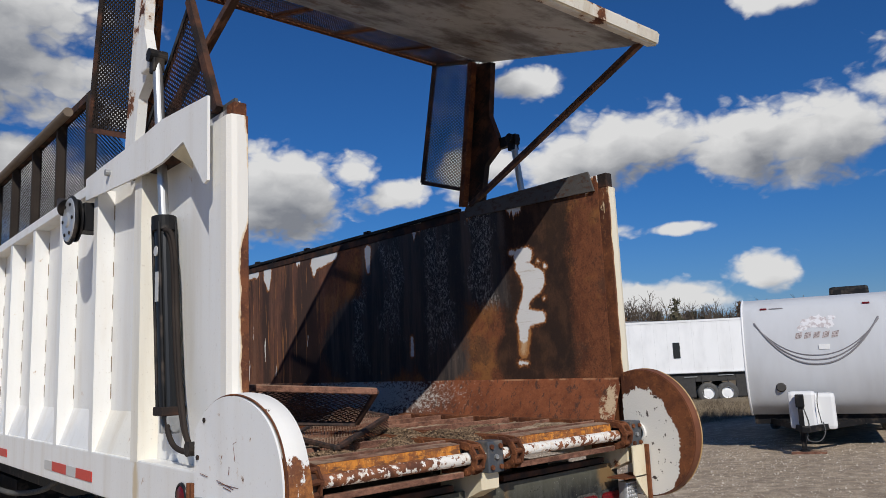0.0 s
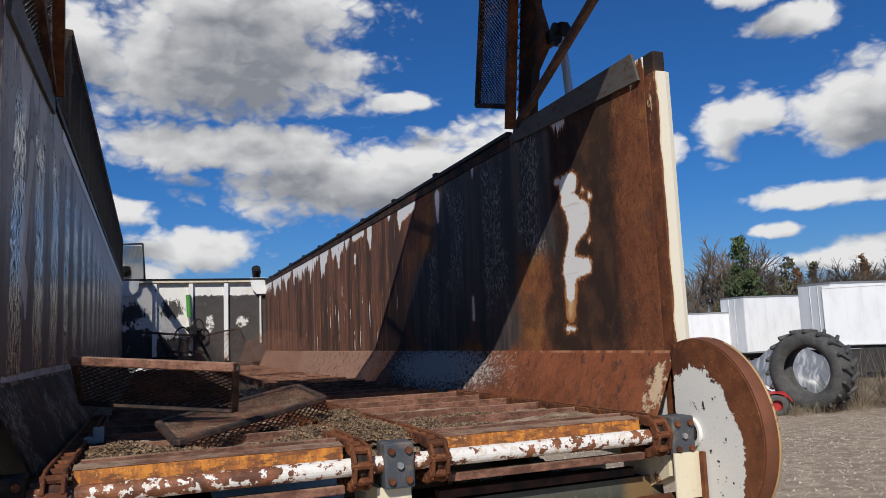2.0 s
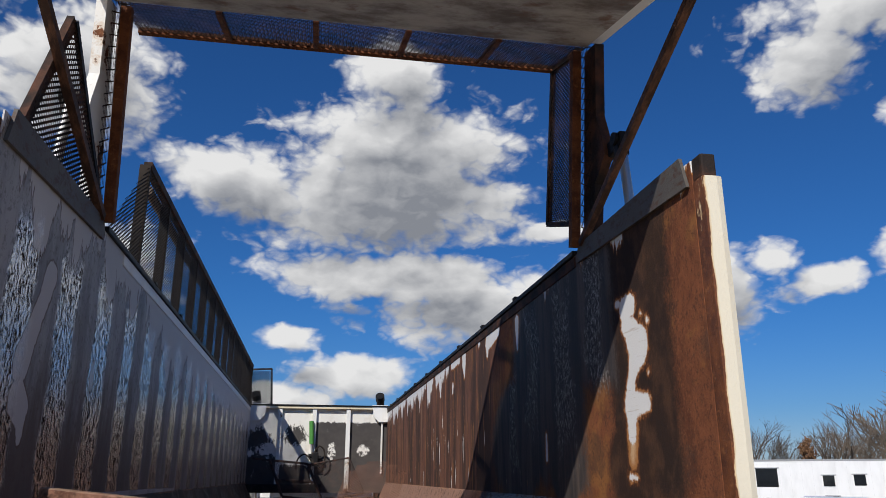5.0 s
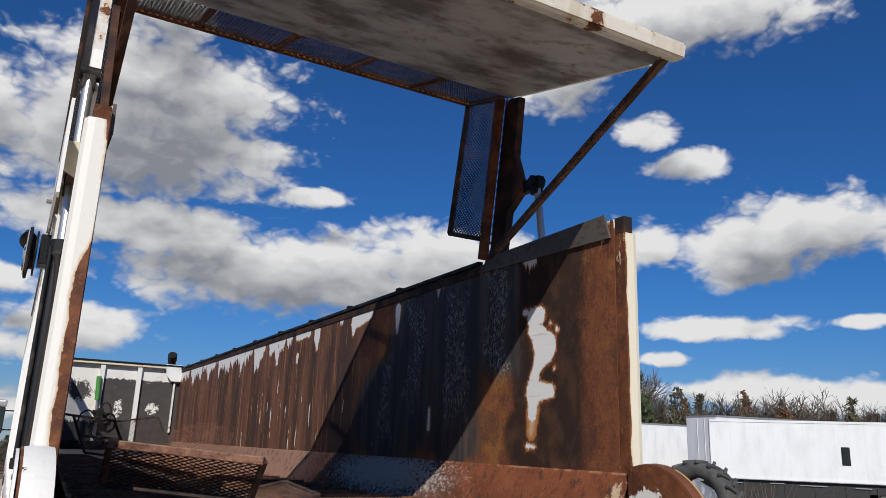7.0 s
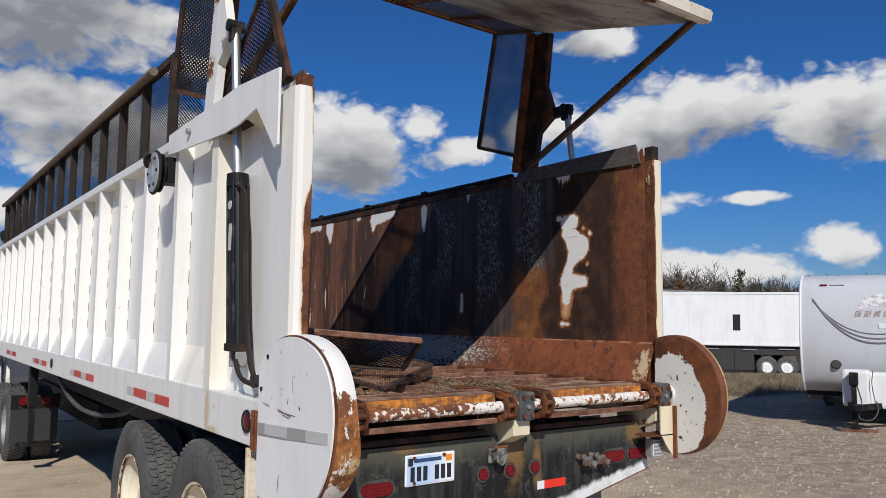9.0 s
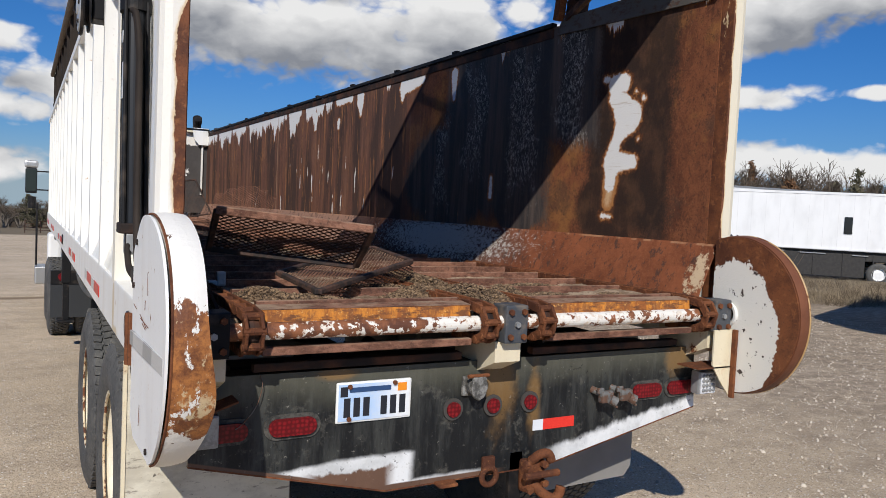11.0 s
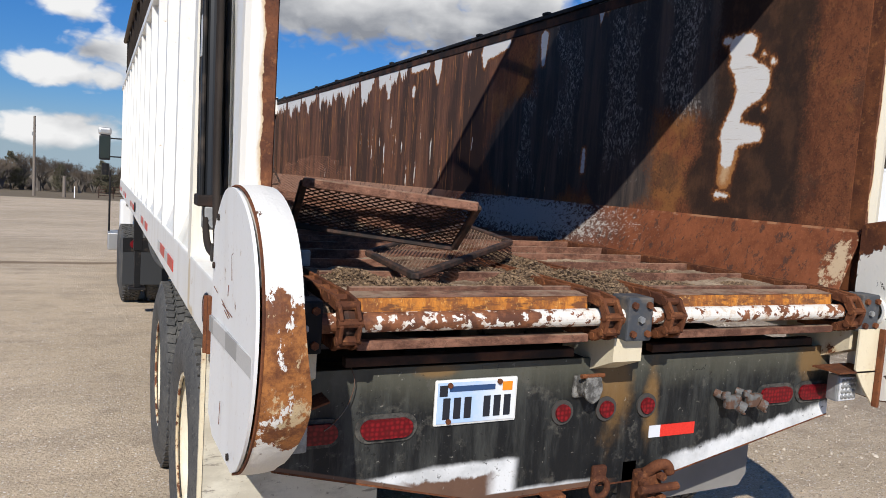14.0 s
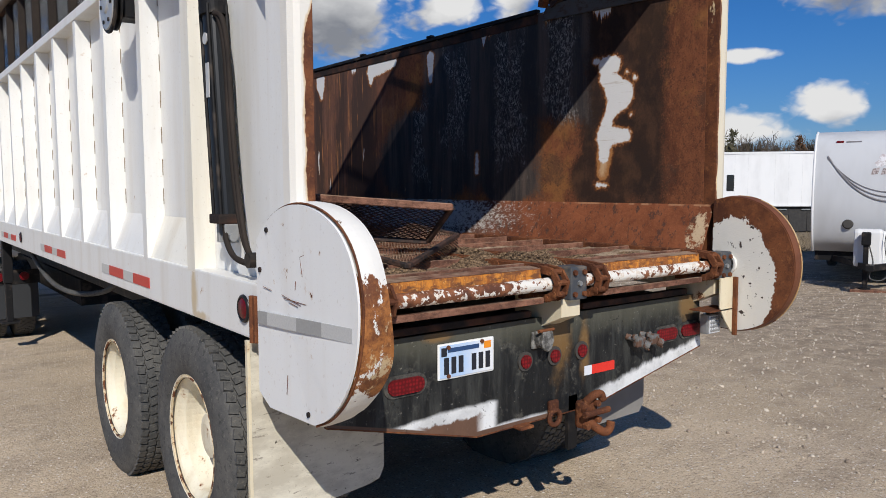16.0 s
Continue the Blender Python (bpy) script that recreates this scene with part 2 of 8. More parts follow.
def prism(bm, axis, a, b, outline):
    """A slab with this outline in the plane across the axis ('x': (y, z), 'y': (x, z), 'z': (x, y)), from a to b."""
    def at(p, d):
        return {"x": (d, p[0], p[1]), "y": (p[0], d, p[1]), "z": (p[0], p[1], d)}[axis]
    lo = [bm.verts.new(at(p, a)) for p in outline]
    hi = [bm.verts.new(at(p, b)) for p in outline]
    made = [bm.faces.new(lo), bm.faces.new(hi[::-1])]
    for i in range(len(outline)):
        j = (i + 1) % len(outline)
        made.append(bm.faces.new((lo[i], hi[i], hi[j], lo[j])))
    bmesh.ops.recalc_face_normals(bm, faces=made)
    return bm


def bar(bm, p, q, w, h, up=(0, 0, 1), bevel=0.0):
    """A bar of section w by h from p to q."""
    p, q = Vector(p), Vector(q)
    way = (q - p)
    side = way.cross(Vector(up))
    if side.length < 1e-5:
        side = way.cross(Vector((1, 0, 0)))
    side.normalize()
    top = side.cross(way).normalized()
    m = Matrix((side, way.normalized(), top)).transposed().to_4x4()
    m.translation = (p + q) / 2
    made = bmesh.ops.create_cube(bm, size=1, matrix=m @ Matrix.Diagonal((w, way.length, h, 1)))
    if bevel:
        bmesh.ops.bevel(bm, geom=list({e for v in made["verts"] for e in v.link_edges}), offset=bevel, segments=1, affect="EDGES")
    return bm


def rod(bm, p, q, r, sides=14, r2=None):
    p, q = Vector(p), Vector(q)
    m = Matrix.Translation((p + q) / 2) @ (q - p).to_track_quat("Z", "Y").to_matrix().to_4x4()
    bmesh.ops.create_cone(bm, cap_ends=True, segments=sides, radius1=r, radius2=r if r2 is None else r2, depth=(q - p).length, matrix=m)
    return bm


def pipe(bm, points, r, sides=10):
    """A round hose through the points."""
    pts = [Vector(p) for p in points]
    rings = []
    for i, p in enumerate(pts):
        way = (pts[min(i + 1, len(pts) - 1)] - pts[max(i - 1, 0)]).normalized()
        a = way.orthogonal().normalized() if not rings else (rings[-1][1] - way * rings[-1][1].dot(way)).normalized()
        b = way.cross(a)
        rings.append(([bm.verts.new(p + r * (a * math.cos(t) + b * math.sin(t))) for t in [2 * math.pi * j / sides for j in range(sides)]], a))
    for (r0, _), (r1, _) in zip(rings, rings[1:]):
        for j in range(sides):
            bm.faces.new((r0[j], r0[(j + 1) % sides], r1[(j + 1) % sides], r1[j]))
    bm.faces.new(rings[0][0][::-1])
    bm.faces.new(rings[-1][0])
    return bm


def smooth_path(points, n=6):
    """More points along a soft curve through these."""
    p = [Vector(x) for x in points]
    p = [p[0] * 2 - p[1]] + p + [p[-1] * 2 - p[-2]]
    out = []
    for i in range(1, len(p) - 2):
        for j in range(n):
            t = j / n
            a, b, c_, d = p[i - 1], p[i], p[i + 1], p[i + 2]
            out.append(0.5 * (2 * b + (c_ - a) * t + (2 * a - 5 * b + 4 * c_ - d) * t * t + (3 * b - a - 3 * c_ + d) * t ** 3))
    return out + [p[-2]]


def lathe(bm, profile, centre, axis="x", steps=40):
    """Turns (radius, along) pairs round the axis through the centre."""
    c0 = Vector(centre)
    rows = []
    for r, a in profile:
        row = []
        for i in range(steps):
            t = 2 * math.pi * i / steps
            u, v = r * math.cos(t), r * math.sin(t)
            row.append(bm.verts.new(c0 + Vector({"x": (a, u, v), "y": (u, a, v), "z": (u, v, a)}[axis])))
        rows.append(row)
    made = []
    for r0, r1 in zip(rows, rows[1:]):
        for i in range(steps):
            j = (i + 1) % steps
            made.append(bm.faces.new((r0[i], r0[j], r1[j], r1[i])))
    bmesh.ops.recalc_face_normals(bm, faces=made)
    return bm


def mesh_of(name, bm, mat, smooth=False):
    me = bpy.data.meshes.new(name)
    bm.to_mesh(me)
    bm.free()
    me.materials.append(mat)
    if smooth:
        me.shade_smooth()
    return me


def part(name, bm, mat, parent, label="", smooth=False):
    ob = new(name, mesh_of(name, bm, mat, smooth))
    ob.parent = parent
    root = parent
    while root.parent:
        root = root.parent
    ob.matrix_parent_inverse = root.matrix_basis.inverted() if parent == root and root.name not in LOCAL else Matrix()
    if label:
        tagged(ob, label)
    return ob


LOCAL = set()


def thing(name, base, label, category, group="", kind="", local=False):
    """An empty at the base of a thing; local: its parts are built round the base, else in the place's own metres."""
    ob = new(name)
    ob.empty_display_size = 0.2
    ob.matrix_basis = pose(*base)
    if local:
        LOCAL.add(ob.name)
    return tagged(ob, label, category, group, kind)


def B():
    return bmesh.new()


# expanded metal: long diamonds of flat strand over a four-sided sheet
def diamond_mesh(bm, corner, along, across, pitch_a, pitch_b, strand, thick=0.004, keep=None):
    corner, along, across = Vector(corner), Vector(along), Vector(across)
    la, lb = along.length, across.length
    a, b = along.normalized(), across.normalized()
    n = a.cross(b).normalized() * thick / 2
    na, nb = max(2, round(la / pitch_a)), max(2, round(lb / pitch_b))
    pa, pb = la / na, lb / nb
    for i in range(na):
        for j in range(nb):
            p0 = corner + a * (i * pa) + b * (j * pb)
            flip = (i + j) % 2
            u, v = (p0 + (b * pb if flip else b * 0)), (p0 + a * pa + (b * 0 if flip else b * pb))
            if keep and not keep((u + v) / 2):
                continue
            w = (v - u).cross(n).normalized() * strand / 2
            q = [bm.verts.new(x) for x in (u - w + n, u + w + n, v + w + n, v - w + n, u - w - n, u + w - n, v + w - n, v - w - n)]
            for f in ((0, 1, 2, 3), (7, 6, 5, 4), (0, 4, 5, 1), (2, 6, 7, 3)):
                bm.faces.new([q[x] for x in f])
    return bm


# ---------------------------------------------------------------- ground

SLOPE = 0.035


def lie(x, y):
    """Height of the yard, which falls gently towards +y."""
    return -SLOPE * (min(max(y, -8.0), 170.0) - 5.0) - 0.019 * max(0.0, y - 170.0)


def ground_make(k):
    co = k.coords()
    big = k.noise(co, 0.25, 5.0, 0.6)
    mid = k.noise(co, 2.2, 6.0, 0.65)
    clod = k.noise(co, 17, 5.0, 0.7)
    tiny = k.noise(co, 75, 4.0, 0.75)
    c = k.mix(k.ramp(big, 0.35, 0.65), (0.50, 0.395, 0.275), (0.62, 0.495, 0.355))
    c = k.mix(k.ramp(mid, 0.45, 0.72, 0, 0.5), c, (0.31, 0.24, 0.175))
    track = k.noise(k.vec("MULTIPLY", k.coords(), (0.30, 1.5, 1)), 0.9, 6.0, 0.65)
    c = k.mix(k.ramp(track, 0.50, 0.66, 0, 0.38), c, (0.26, 0.205, 0.155))
    c = k.mix(k.ramp(clod, 0.54, 0.66, 0, 0.4), c, (0.58, 0.49, 0.38))
    c = k.mix(k.ramp(clod, 0.46, 0.34, 0, 0.4), c, (0.23, 0.18, 0.135))
    c = k.mix(k.ramp(tiny, 0.54, 0.64, 0, 0.6), c, (0.66, 0.58, 0.47))
    c = k.mix(k.ramp(tiny, 0.46, 0.36, 0, 0.7), c, (0.16, 0.125, 0.095))
    chip = k.tree.nodes.new("ShaderNodeTexVoronoi")
    chip.inputs["Scale"].default_value = 42
    k.put(chip.inputs["Vector"], co)
    seed = k.split(chip.outputs["Color"])
    fleck = k.math("MULTIPLY", k.ramp(chip.outputs["Distance"], 0.34, 0.22), k.ramp(seed[0], 0.62, 0.66))
    c = k.mix(k.math("MULTIPLY", fleck, 0.9), c, k.mix(seed[1], (0.50, 0.44, 0.36), (0.84, 0.80, 0.74)))
    x, y, z = k.split(co)
    rough = k.math("MULTIPLY", k.ramp(k.math("ADD", x, k.math("MULTIPLY_ADD", mid, 3.0, -1.5)), 4.5, 9.0), k.ramp(k.noise(co, 5.0, 7.0, 0.75), 0.36, 0.60, 0.2, 0.75))
    c = k.mix(rough, c, (0.205, 0.160, 0.118))
    wander = k.math("MULTIPLY_ADD", k.noise(co, 0.12, 4), 10.0, -5.0)
    field = k.math("MULTIPLY", k.ramp(k.math("ADD", y, wander), 84, 90), k.ramp(x, 16, 10))
    near = k.math("ADD", k.math("MULTIPLY_ADD", k.noise(co, 0.5, 4), 4.0, -2.0), k.math("MULTIPLY_ADD", x, 0.75, y))
    verge = k.math("MULTIPLY", k.ramp(near, 25.0, 29.0), k.ramp(x, 9, 13))
    strip = k.math("ABSOLUTE", k.math("SUBTRACT", k.math("ADD", y, k.math("MULTIPLY_ADD", k.noise(co, 0.8, 4), 0.5, -0.25)), 17.5))
    c = k.mix(k.math("MULTIPLY", k.ramp(strip, 0.34, 0.12, 0, 0.8), k.ramp(x, 6, 3)), c, (0.19, 0.135, 0.09))
    grass = k.mix(k.noise(co, 6, 6, 0.7), (0.085, 0.066, 0.045), (0.29, 0.235, 0.165))
    return k.mix(k.math("MAXIMUM", field, verge), c, grass)


dirt = material("dirt", ground_make, rough=0.95, bump=0.9, bump_scale=40, spec=0.05, deep=0.016)
bm = B()
rows = [[bm.verts.new((x, y, lie(x, y))) for x in (-1500, -60, 0, 60, 1500)] for y in (-1500, -8, 5, 40, 90, 170, 1500)]
for r0, r1 in zip(rows, rows[1:]):
    for i in range(4):
        bm.faces.new((r0[i], r0[i + 1], r1[i + 1], r1[i]))
ground = new("ground", mesh_of("ground", bm, dirt))
tagged(ground, "pale packed dirt yard with gravel and wheel tracks", "ground", kind="structure")


def stones(name, label, count, x0, x1, y0, y1, small, large, mat):
    """Loose stones on the yard in one mesh."""
    base = B()
    bmesh.ops.create_icosphere(base, subdivisions=1, radius=1)
    shape = [v.co.copy() for v in base.verts]
    faces = [[v.index for v in f.verts] for f in base.faces]
    base.free()
    pts, fs = [], []
    for _ in range(count):
        x, y = random.uniform(x0, x1), random.uniform(y0, y1)
        r = small + (large - small) * random.random() ** 4
        m = Matrix.LocRotScale((x, y, lie(x, y) + r * 0.15), Euler([random.uniform(0, 6) for _ in range(3)]), (r, r * random.uniform(0.6, 1), r * random.uniform(0.4, 0.8)))
        n = len(pts)
        pts += [m @ v for v in shape]
        fs += [[n + i for i in f] for f in faces]
    me = bpy.data.meshes.new(name)
    me.from_pydata(pts, [], fs)
    me.materials.append(mat)
    return tagged(new(name, me), label, "gravel", kind="stuff")


def stone_make(k):
    r = k.tree.nodes.new("ShaderNodeNewGeometry").outputs["Random Per Island"]
    return k.mix(r, (0.26, 0.205, 0.155), (0.58, 0.51, 0.42))


stone = material("stone", stone_make, rough=0.9, bump=0.3)

# ---------------------------------------------------------------- spreader trailer

CX = 2.622
REAR, FRONT = 2.79, 14.55
XO, XS = 1.285, 1.38
trailer = thing("spreader_trailer", (CX, 4.6, 0.01), "long white ribbed steel spreader trailer with rusty inside and raised tailgate", "trailer")


def X(side, x):
    """x on the left wall, or its mirror on the right wall."""
    return x if side == 0 else 2 * CX - x


def sides(side, a, b):
    a, b = X(side, a), X(side, b)
    return (a, b) if a < b else (b, a)


def slab_of(k, u, v, cu, cv, ru, rv):
    """One in the middle of an upright oblong, zero at its edge."""
    a = k.math("ABSOLUTE", k.math("DIVIDE", k.math("SUBTRACT", u, cu), ru))
    b = k.math("ABSOLUTE", k.math("DIVIDE", k.math("SUBTRACT", v, cv), rv))
    return k.math("SUBTRACT", 1.0, k.math("MAXIMUM", a, b))


def bare_steel(k, co):
    """Rusting sheet with fine scale and soft clouds."""
    cloudy = k.noise(k.coords((1, 1.4, 0.8)), 2.4, 6.0, 0.7)
    c = k.mix(k.ramp(cloudy, 0.36, 0.62), (0.110, 0.042, 0.025), (0.225, 0.082, 0.040))
    c = k.mix(k.ramp(k.noise(k.coords((1, 1.5, 0.7)), 7, 7, 0.75), 0.50, 0.66, 0, 0.55), c, (0.285, 0.105, 0.050))
    c = k.mix(k.ramp(k.noise(k.coords((1, 1.3, 0.9)), 5, 7, 0.8), 0.53, 0.66, 0, 0.75), c, (0.070, 0.038, 0.028))
    c = k.mix(k.ramp(k.noise(co, 85, 5, 0.8), 0.52, 0.62, 0, 0.55), c, (0.065, 0.032, 0.022))
    blot = k.noise(k.coords((1, 1.0, 0.9)), 1.3, 7, 0.72)
    c = k.mix(k.ramp(blot, 0.50, 0.60, 0, 0.6), c, (0.33, 0.150, 0.050))
    c = k.mix(k.ramp(k.noise(k.coords((1, 0.9, 1.1)), 1.9, 8, 0.75), 0.52, 0.60, 0, 0.65), c, (0.085, 0.048, 0.034))
    c = k.mix(k.ramp(k.noise(co, 38, 6, 0.85), 0.55, 0.60, 0, 0.55), c, (0.045, 0.028, 0.022))
    return k.mix(k.ramp(k.noise(k.coords((1, 1.3, 1)), 110, 5, 0.8), 0.55, 0.66, 0, 0.5), c, (0.37, 0.165, 0.075))


def stroke(k, u, v, p, q, r0, r1):
    """Height above a rounded stroke from p to q, one radius high in its middle."""
    du, dv = q[0] - p[0], q[1] - p[1]
    n = du * du + dv * dv
    a = k.math("SUBTRACT", u, p[0])
    b = k.math("SUBTRACT", v, p[1])
    t = k.math("ADD", k.math("MULTIPLY", a, du / n), k.math("MULTIPLY", b, dv / n), clamp=True)
    a = k.math("SUBTRACT", a, k.math("MULTIPLY", t, du))
    b = k.math("SUBTRACT", b, k.math("MULTIPLY", t, dv))
    d = k.math("SQRT", k.math("ADD", k.math("MULTIPLY", a, a), k.math("MULTIPLY", b, b)))
    return k.math("SUBTRACT", k.math("MULTIPLY_ADD", t, r1 - r0, r0), d)


def liner_right_make(k):
    co = k.coords()
    x, y, z = k.split(co)
    c = bare_steel(k, co)
    speck = k.math("MULTIPLY_ADD", k.noise(co, 90, 4, 0.8), 1.6, -0.8)
    soft = k.math("MULTIPLY_ADD", k.noise(k.coords((1, 3, 1)), 3.0, 5, 0.6), 1.1, -0.55)
    # the forward half: purple-brown, darker over each rib, with orange runs
    ahead = k.ramp(k.math("ADD", y, soft), 5.6, 6.6)
    c = k.mix(k.math("MULTIPLY", ahead, 0.75), c, (0.165, 0.086, 0.066))
    smear = k.noise(k.coords((1, 3.4, 0.30)), 1.0, 7.0, 0.68)
    c = k.mix(k.math("MULTIPLY", ahead, k.ramp(smear, 0.45, 0.55, 0, 0.85)), c, (0.062, 0.043, 0.038))
    c = k.mix(k.math("MULTIPLY", ahead, k.ramp(smear, 0.45, 0.36, 0, 0.6)), c, (0.25, 0.13, 0.085))
    c = k.mix(k.math("MULTIPLY", ahead, k.ramp(k.noise(k.coords((1, 2, 0.7)), 22, 6, 0.8), 0.54, 0.64, 0, 0.6)), c, (0.060, 0.040, 0.034))
    run = k.noise(k.coords((1, 17, 1.1)), 1.4, 6.0, 0.7)
    c = k.mix(k.math("MULTIPLY", ahead, k.ramp(run, 0.56, 0.64, 0, 0.8)), c, (0.42, 0.185, 0.075))
    # tar-black residue and the dark ring about the bare patch
    edge = k.math("ADD", k.math("MULTIPLY", soft, 0.7), k.math("MULTIPLY", speck, 0.6))
    ring = k.most([slab_of(k, y, z, 3.47, 2.35, 0.36, 0.80), k.blob(y, z, 3.62, 1.80, 0.30, 0.24)])
    tar = k.most([slab_of(k, y, z, 4.85, 2.45, 0.75, 0.82), slab_of(k, y, z, 4.15, 2.75, 0.45, 0.62), k.blob(y, z, 5.5, 2.0, 0.8, 0.45), k.blob(y, z, 4.5, 1.8, 0.35, 0.2)])
    scorch = k.mix(k.ramp(k.noise(k.coords((1, 1.2, 0.8)), 6, 6, 0.7), 0.45, 0.65), (0.030, 0.022, 0.019), (0.075, 0.042, 0.028))
    c = k.mix(k.ramp(k.math("ADD", k.math("MULTIPLY", ring, 2.2), edge), -0.1, 0.5, 0, 0.92), c, scorch)
    dark = k.ramp(k.math("ADD", k.math("MULTIPLY", tar, 2.5), edge), 0.0, 0.5)
    crumb = k.math("MULTIPLY", k.ramp(k.noise(k.coords((1, 1.3, 0.8)), 70, 5, 0.85), 0.49, 0.55), k.ramp(k.noise(k.coords((1, 1.2, 0.8)), 26, 4, 0.75), 0.42, 0.58, 0.12, 1.0))
    sway = k.math("MULTIPLY_ADD", k.noise(k.coords((1, 0.6, 1.4)), 1.7, 5, 0.6), 0.36, -0.18)
    by = k.math("ADD", y, sway)
    bands = k.most([slab_of(k, by, z, 4.00, 2.58, 0.155, 0.55), slab_of(k, by, z, 4.50, 2.40, 0.19, 0.56), slab_of(k, by, z, 5.10, 2.42, 0.14, 0.44), slab_of(k, by, z, 5.60, 2.15, 0.12, 0.40), slab_of(k, by, z, 3.06, 2.62, 0.10, 0.42)])
    bands = k.ramp(k.math("ADD", bands, k.math("MULTIPLY_ADD", k.noise(k.coords((1, 1, 0.35)), 6, 7, 0.8), 2.6, -1.25)), 0.0, 0.5)
    grit = k.math("MULTIPLY", crumb, bands)
    black = k.mix(k.ramp(k.noise(k.coords((1, 6, 0.6)), 1.5, 5, 0.65), 0.4, 0.7), (0.038, 0.035, 0.036), (0.120, 0.090, 0.074))
    black = k.mix(k.ramp(k.noise(k.coords((1, 1.5, 1)), 24, 6, 0.8), 0.52, 0.64, 0, 0.5), black, (0.085, 0.070, 0.062))
    black = k.mix(k.math("MULTIPLY", bands, 0.55), black, (0.020, 0.017, 0.016))
    black = k.mix(k.math("MULTIPLY", grit, 0.9), black, (0.44, 0.415, 0.39))
    c = k.mix(dark, c, black)
    # white paint that is left: a long S-shaped patch and drips from the top
    wob = k.math("MULTIPLY_ADD", k.noise(co, 9, 6, 0.65), 0.05, -0.025)
    wy, wz = k.math("ADD", y, wob), k.math("SUBTRACT", z, wob)
    shape = [((3.60, 2.50), (3.53, 2.50), 0.060, 0.060), ((3.58, 2.42), (3.48, 2.31), 0.065, 0.105), ((3.48, 2.31), (3.55, 2.20), 0.098, 0.048), ((3.56, 2.19), (3.60, 2.08), 0.044, 0.060),
             ((3.59, 2.06), (3.43, 2.06), 0.078, 0.046), ((3.59, 2.04), (3.60, 1.93), 0.060, 0.044), ((3.68, 2.535), (3.66, 2.53), 0.026, 0.026), ((3.43, 2.44), (3.42, 2.437), 0.013, 0.012), ((3.372, 2.40), (3.366, 2.395), 0.020, 0.018),
             ((3.392, 2.188), (3.388, 2.184), 0.010, 0.010)]
    bent = k.math("DIVIDE", k.most([stroke(k, wy, wz, *q) for q in shape]), 0.10)
    tail = k.math("DIVIDE", stroke(k, wy, wz, (3.595, 1.95), (3.605, 1.84), 0.060, 0.048), 0.10)
    plain = k.math("DIVIDE", k.most([stroke(k, y, z, *q) for q in (((3.650, 1.757), (3.580, 1.752), 0.022, 0.014), ((4.85, 1.99), (4.85, 1.86), 0.022, 0.028), ((5.44, 2.80), (5.44, 2.62), 0.055, 0.030), ((6.34, 2.80), (5.98, 2.84), 0.075, 0.05), ((6.36, 2.80), (6.36, 2.70), 0.07, 0.03), ((7.32, 2.80), (7.30, 2.66), 0.10, 0.04), ((7.9, 2.62), (7.9, 2.58), 0.05, 0.04), ((7.55, 2.84), (7.95, 2.84), 0.04, 0.05), ((8.63, 2.74), (8.63, 2.62), 0.07, 0.05))]), 0.10)
    rag = k.math("MULTIPLY_ADD", k.noise(co, 13, 6, 0.65), 1.0, -0.5)
    depth = k.math("MULTIPLY_ADD", k.noise(k.coords((0, 2.6, 0)), 1.0, 5, 0.65), 1.50, -0.62)
    top = k.math("DIVIDE", k.math("SUBTRACT", z, k.math("SUBTRACT", 2.86, depth)), 0.12)
    top = k.math("SUBTRACT", k.math("MAXIMUM", top, -1.0), k.ramp(y, 8.6, 7.9, 0, 2.0))
    low = k.math("MULTIPLY_ADD", k.math("SUBTRACT", k.noise(k.coords((1, 11, 2.0)), 1.0, 4, 0.6), 0.66), 9.0, k.math("MULTIPLY", k.blob(y, z, 8.4, 1.85, 1.6, 0.35), 0.6))
    drips = k.math("ADD", k.math("MAXIMUM", k.math("MAXIMUM", top, k.math("MAXIMUM", low, -1.0)), k.math("MULTIPLY", plain, 1.0)), k.math("MULTIPLY", rag, k.ramp(y, 5.6, 6.6, 0.12, 0.9)))
    nick = k.math("MULTIPLY_ADD", k.noise(co, 55, 6, 0.75), 0.42, -0.21)
    paint = k.math("ADD", k.math("MAXIMUM", k.math("MAXIMUM", drips, bent), -1.0), nick)
    warm = k.math("ADD", k.math("MAXIMUM", paint, tail), nick)
    rim = k.ramp(warm, -0.26, 0.06, 0, 0.85)
    c = k.mix(rim, c, (0.16, 0.055, 0.022))
    c = k.mix(k.ramp(warm, -0.08, 0.06, 0, 0.85), c, (0.47, 0.21, 0.075))
    c = k.mix(k.ramp(k.math("ADD", tail, k.math("MULTIPLY", nick, 1.6)), 0.10, 0.50, 0, 0.8), c, (0.66, 0.46, 0.27))
    scuff = k.mix(k.ramp(k.noise(k.coords((1, 0.4, 7)), 9, 5, 0.7), 0.60, 0.68, 0, 0.6), (0.80, 0.79, 0.77), (0.52, 0.44, 0.36))
    c = k.mix(k.ramp(paint, 0.02, 0.14), c, scuff)
    # upright weld seams of the sheets
    seam = k.math("ABSOLUTE", k.math("SUBTRACT", y, 10.08))
    c = k.mix(k.ramp(seam, 0.02, 0.008, 0, 0.6), c, (0.42, 0.27, 0.17))
    return c, k.math("MULTIPLY_ADD", dark, -0.16, 0.78), k.math("MULTIPLY_ADD", dark, 0.12, 0.08)


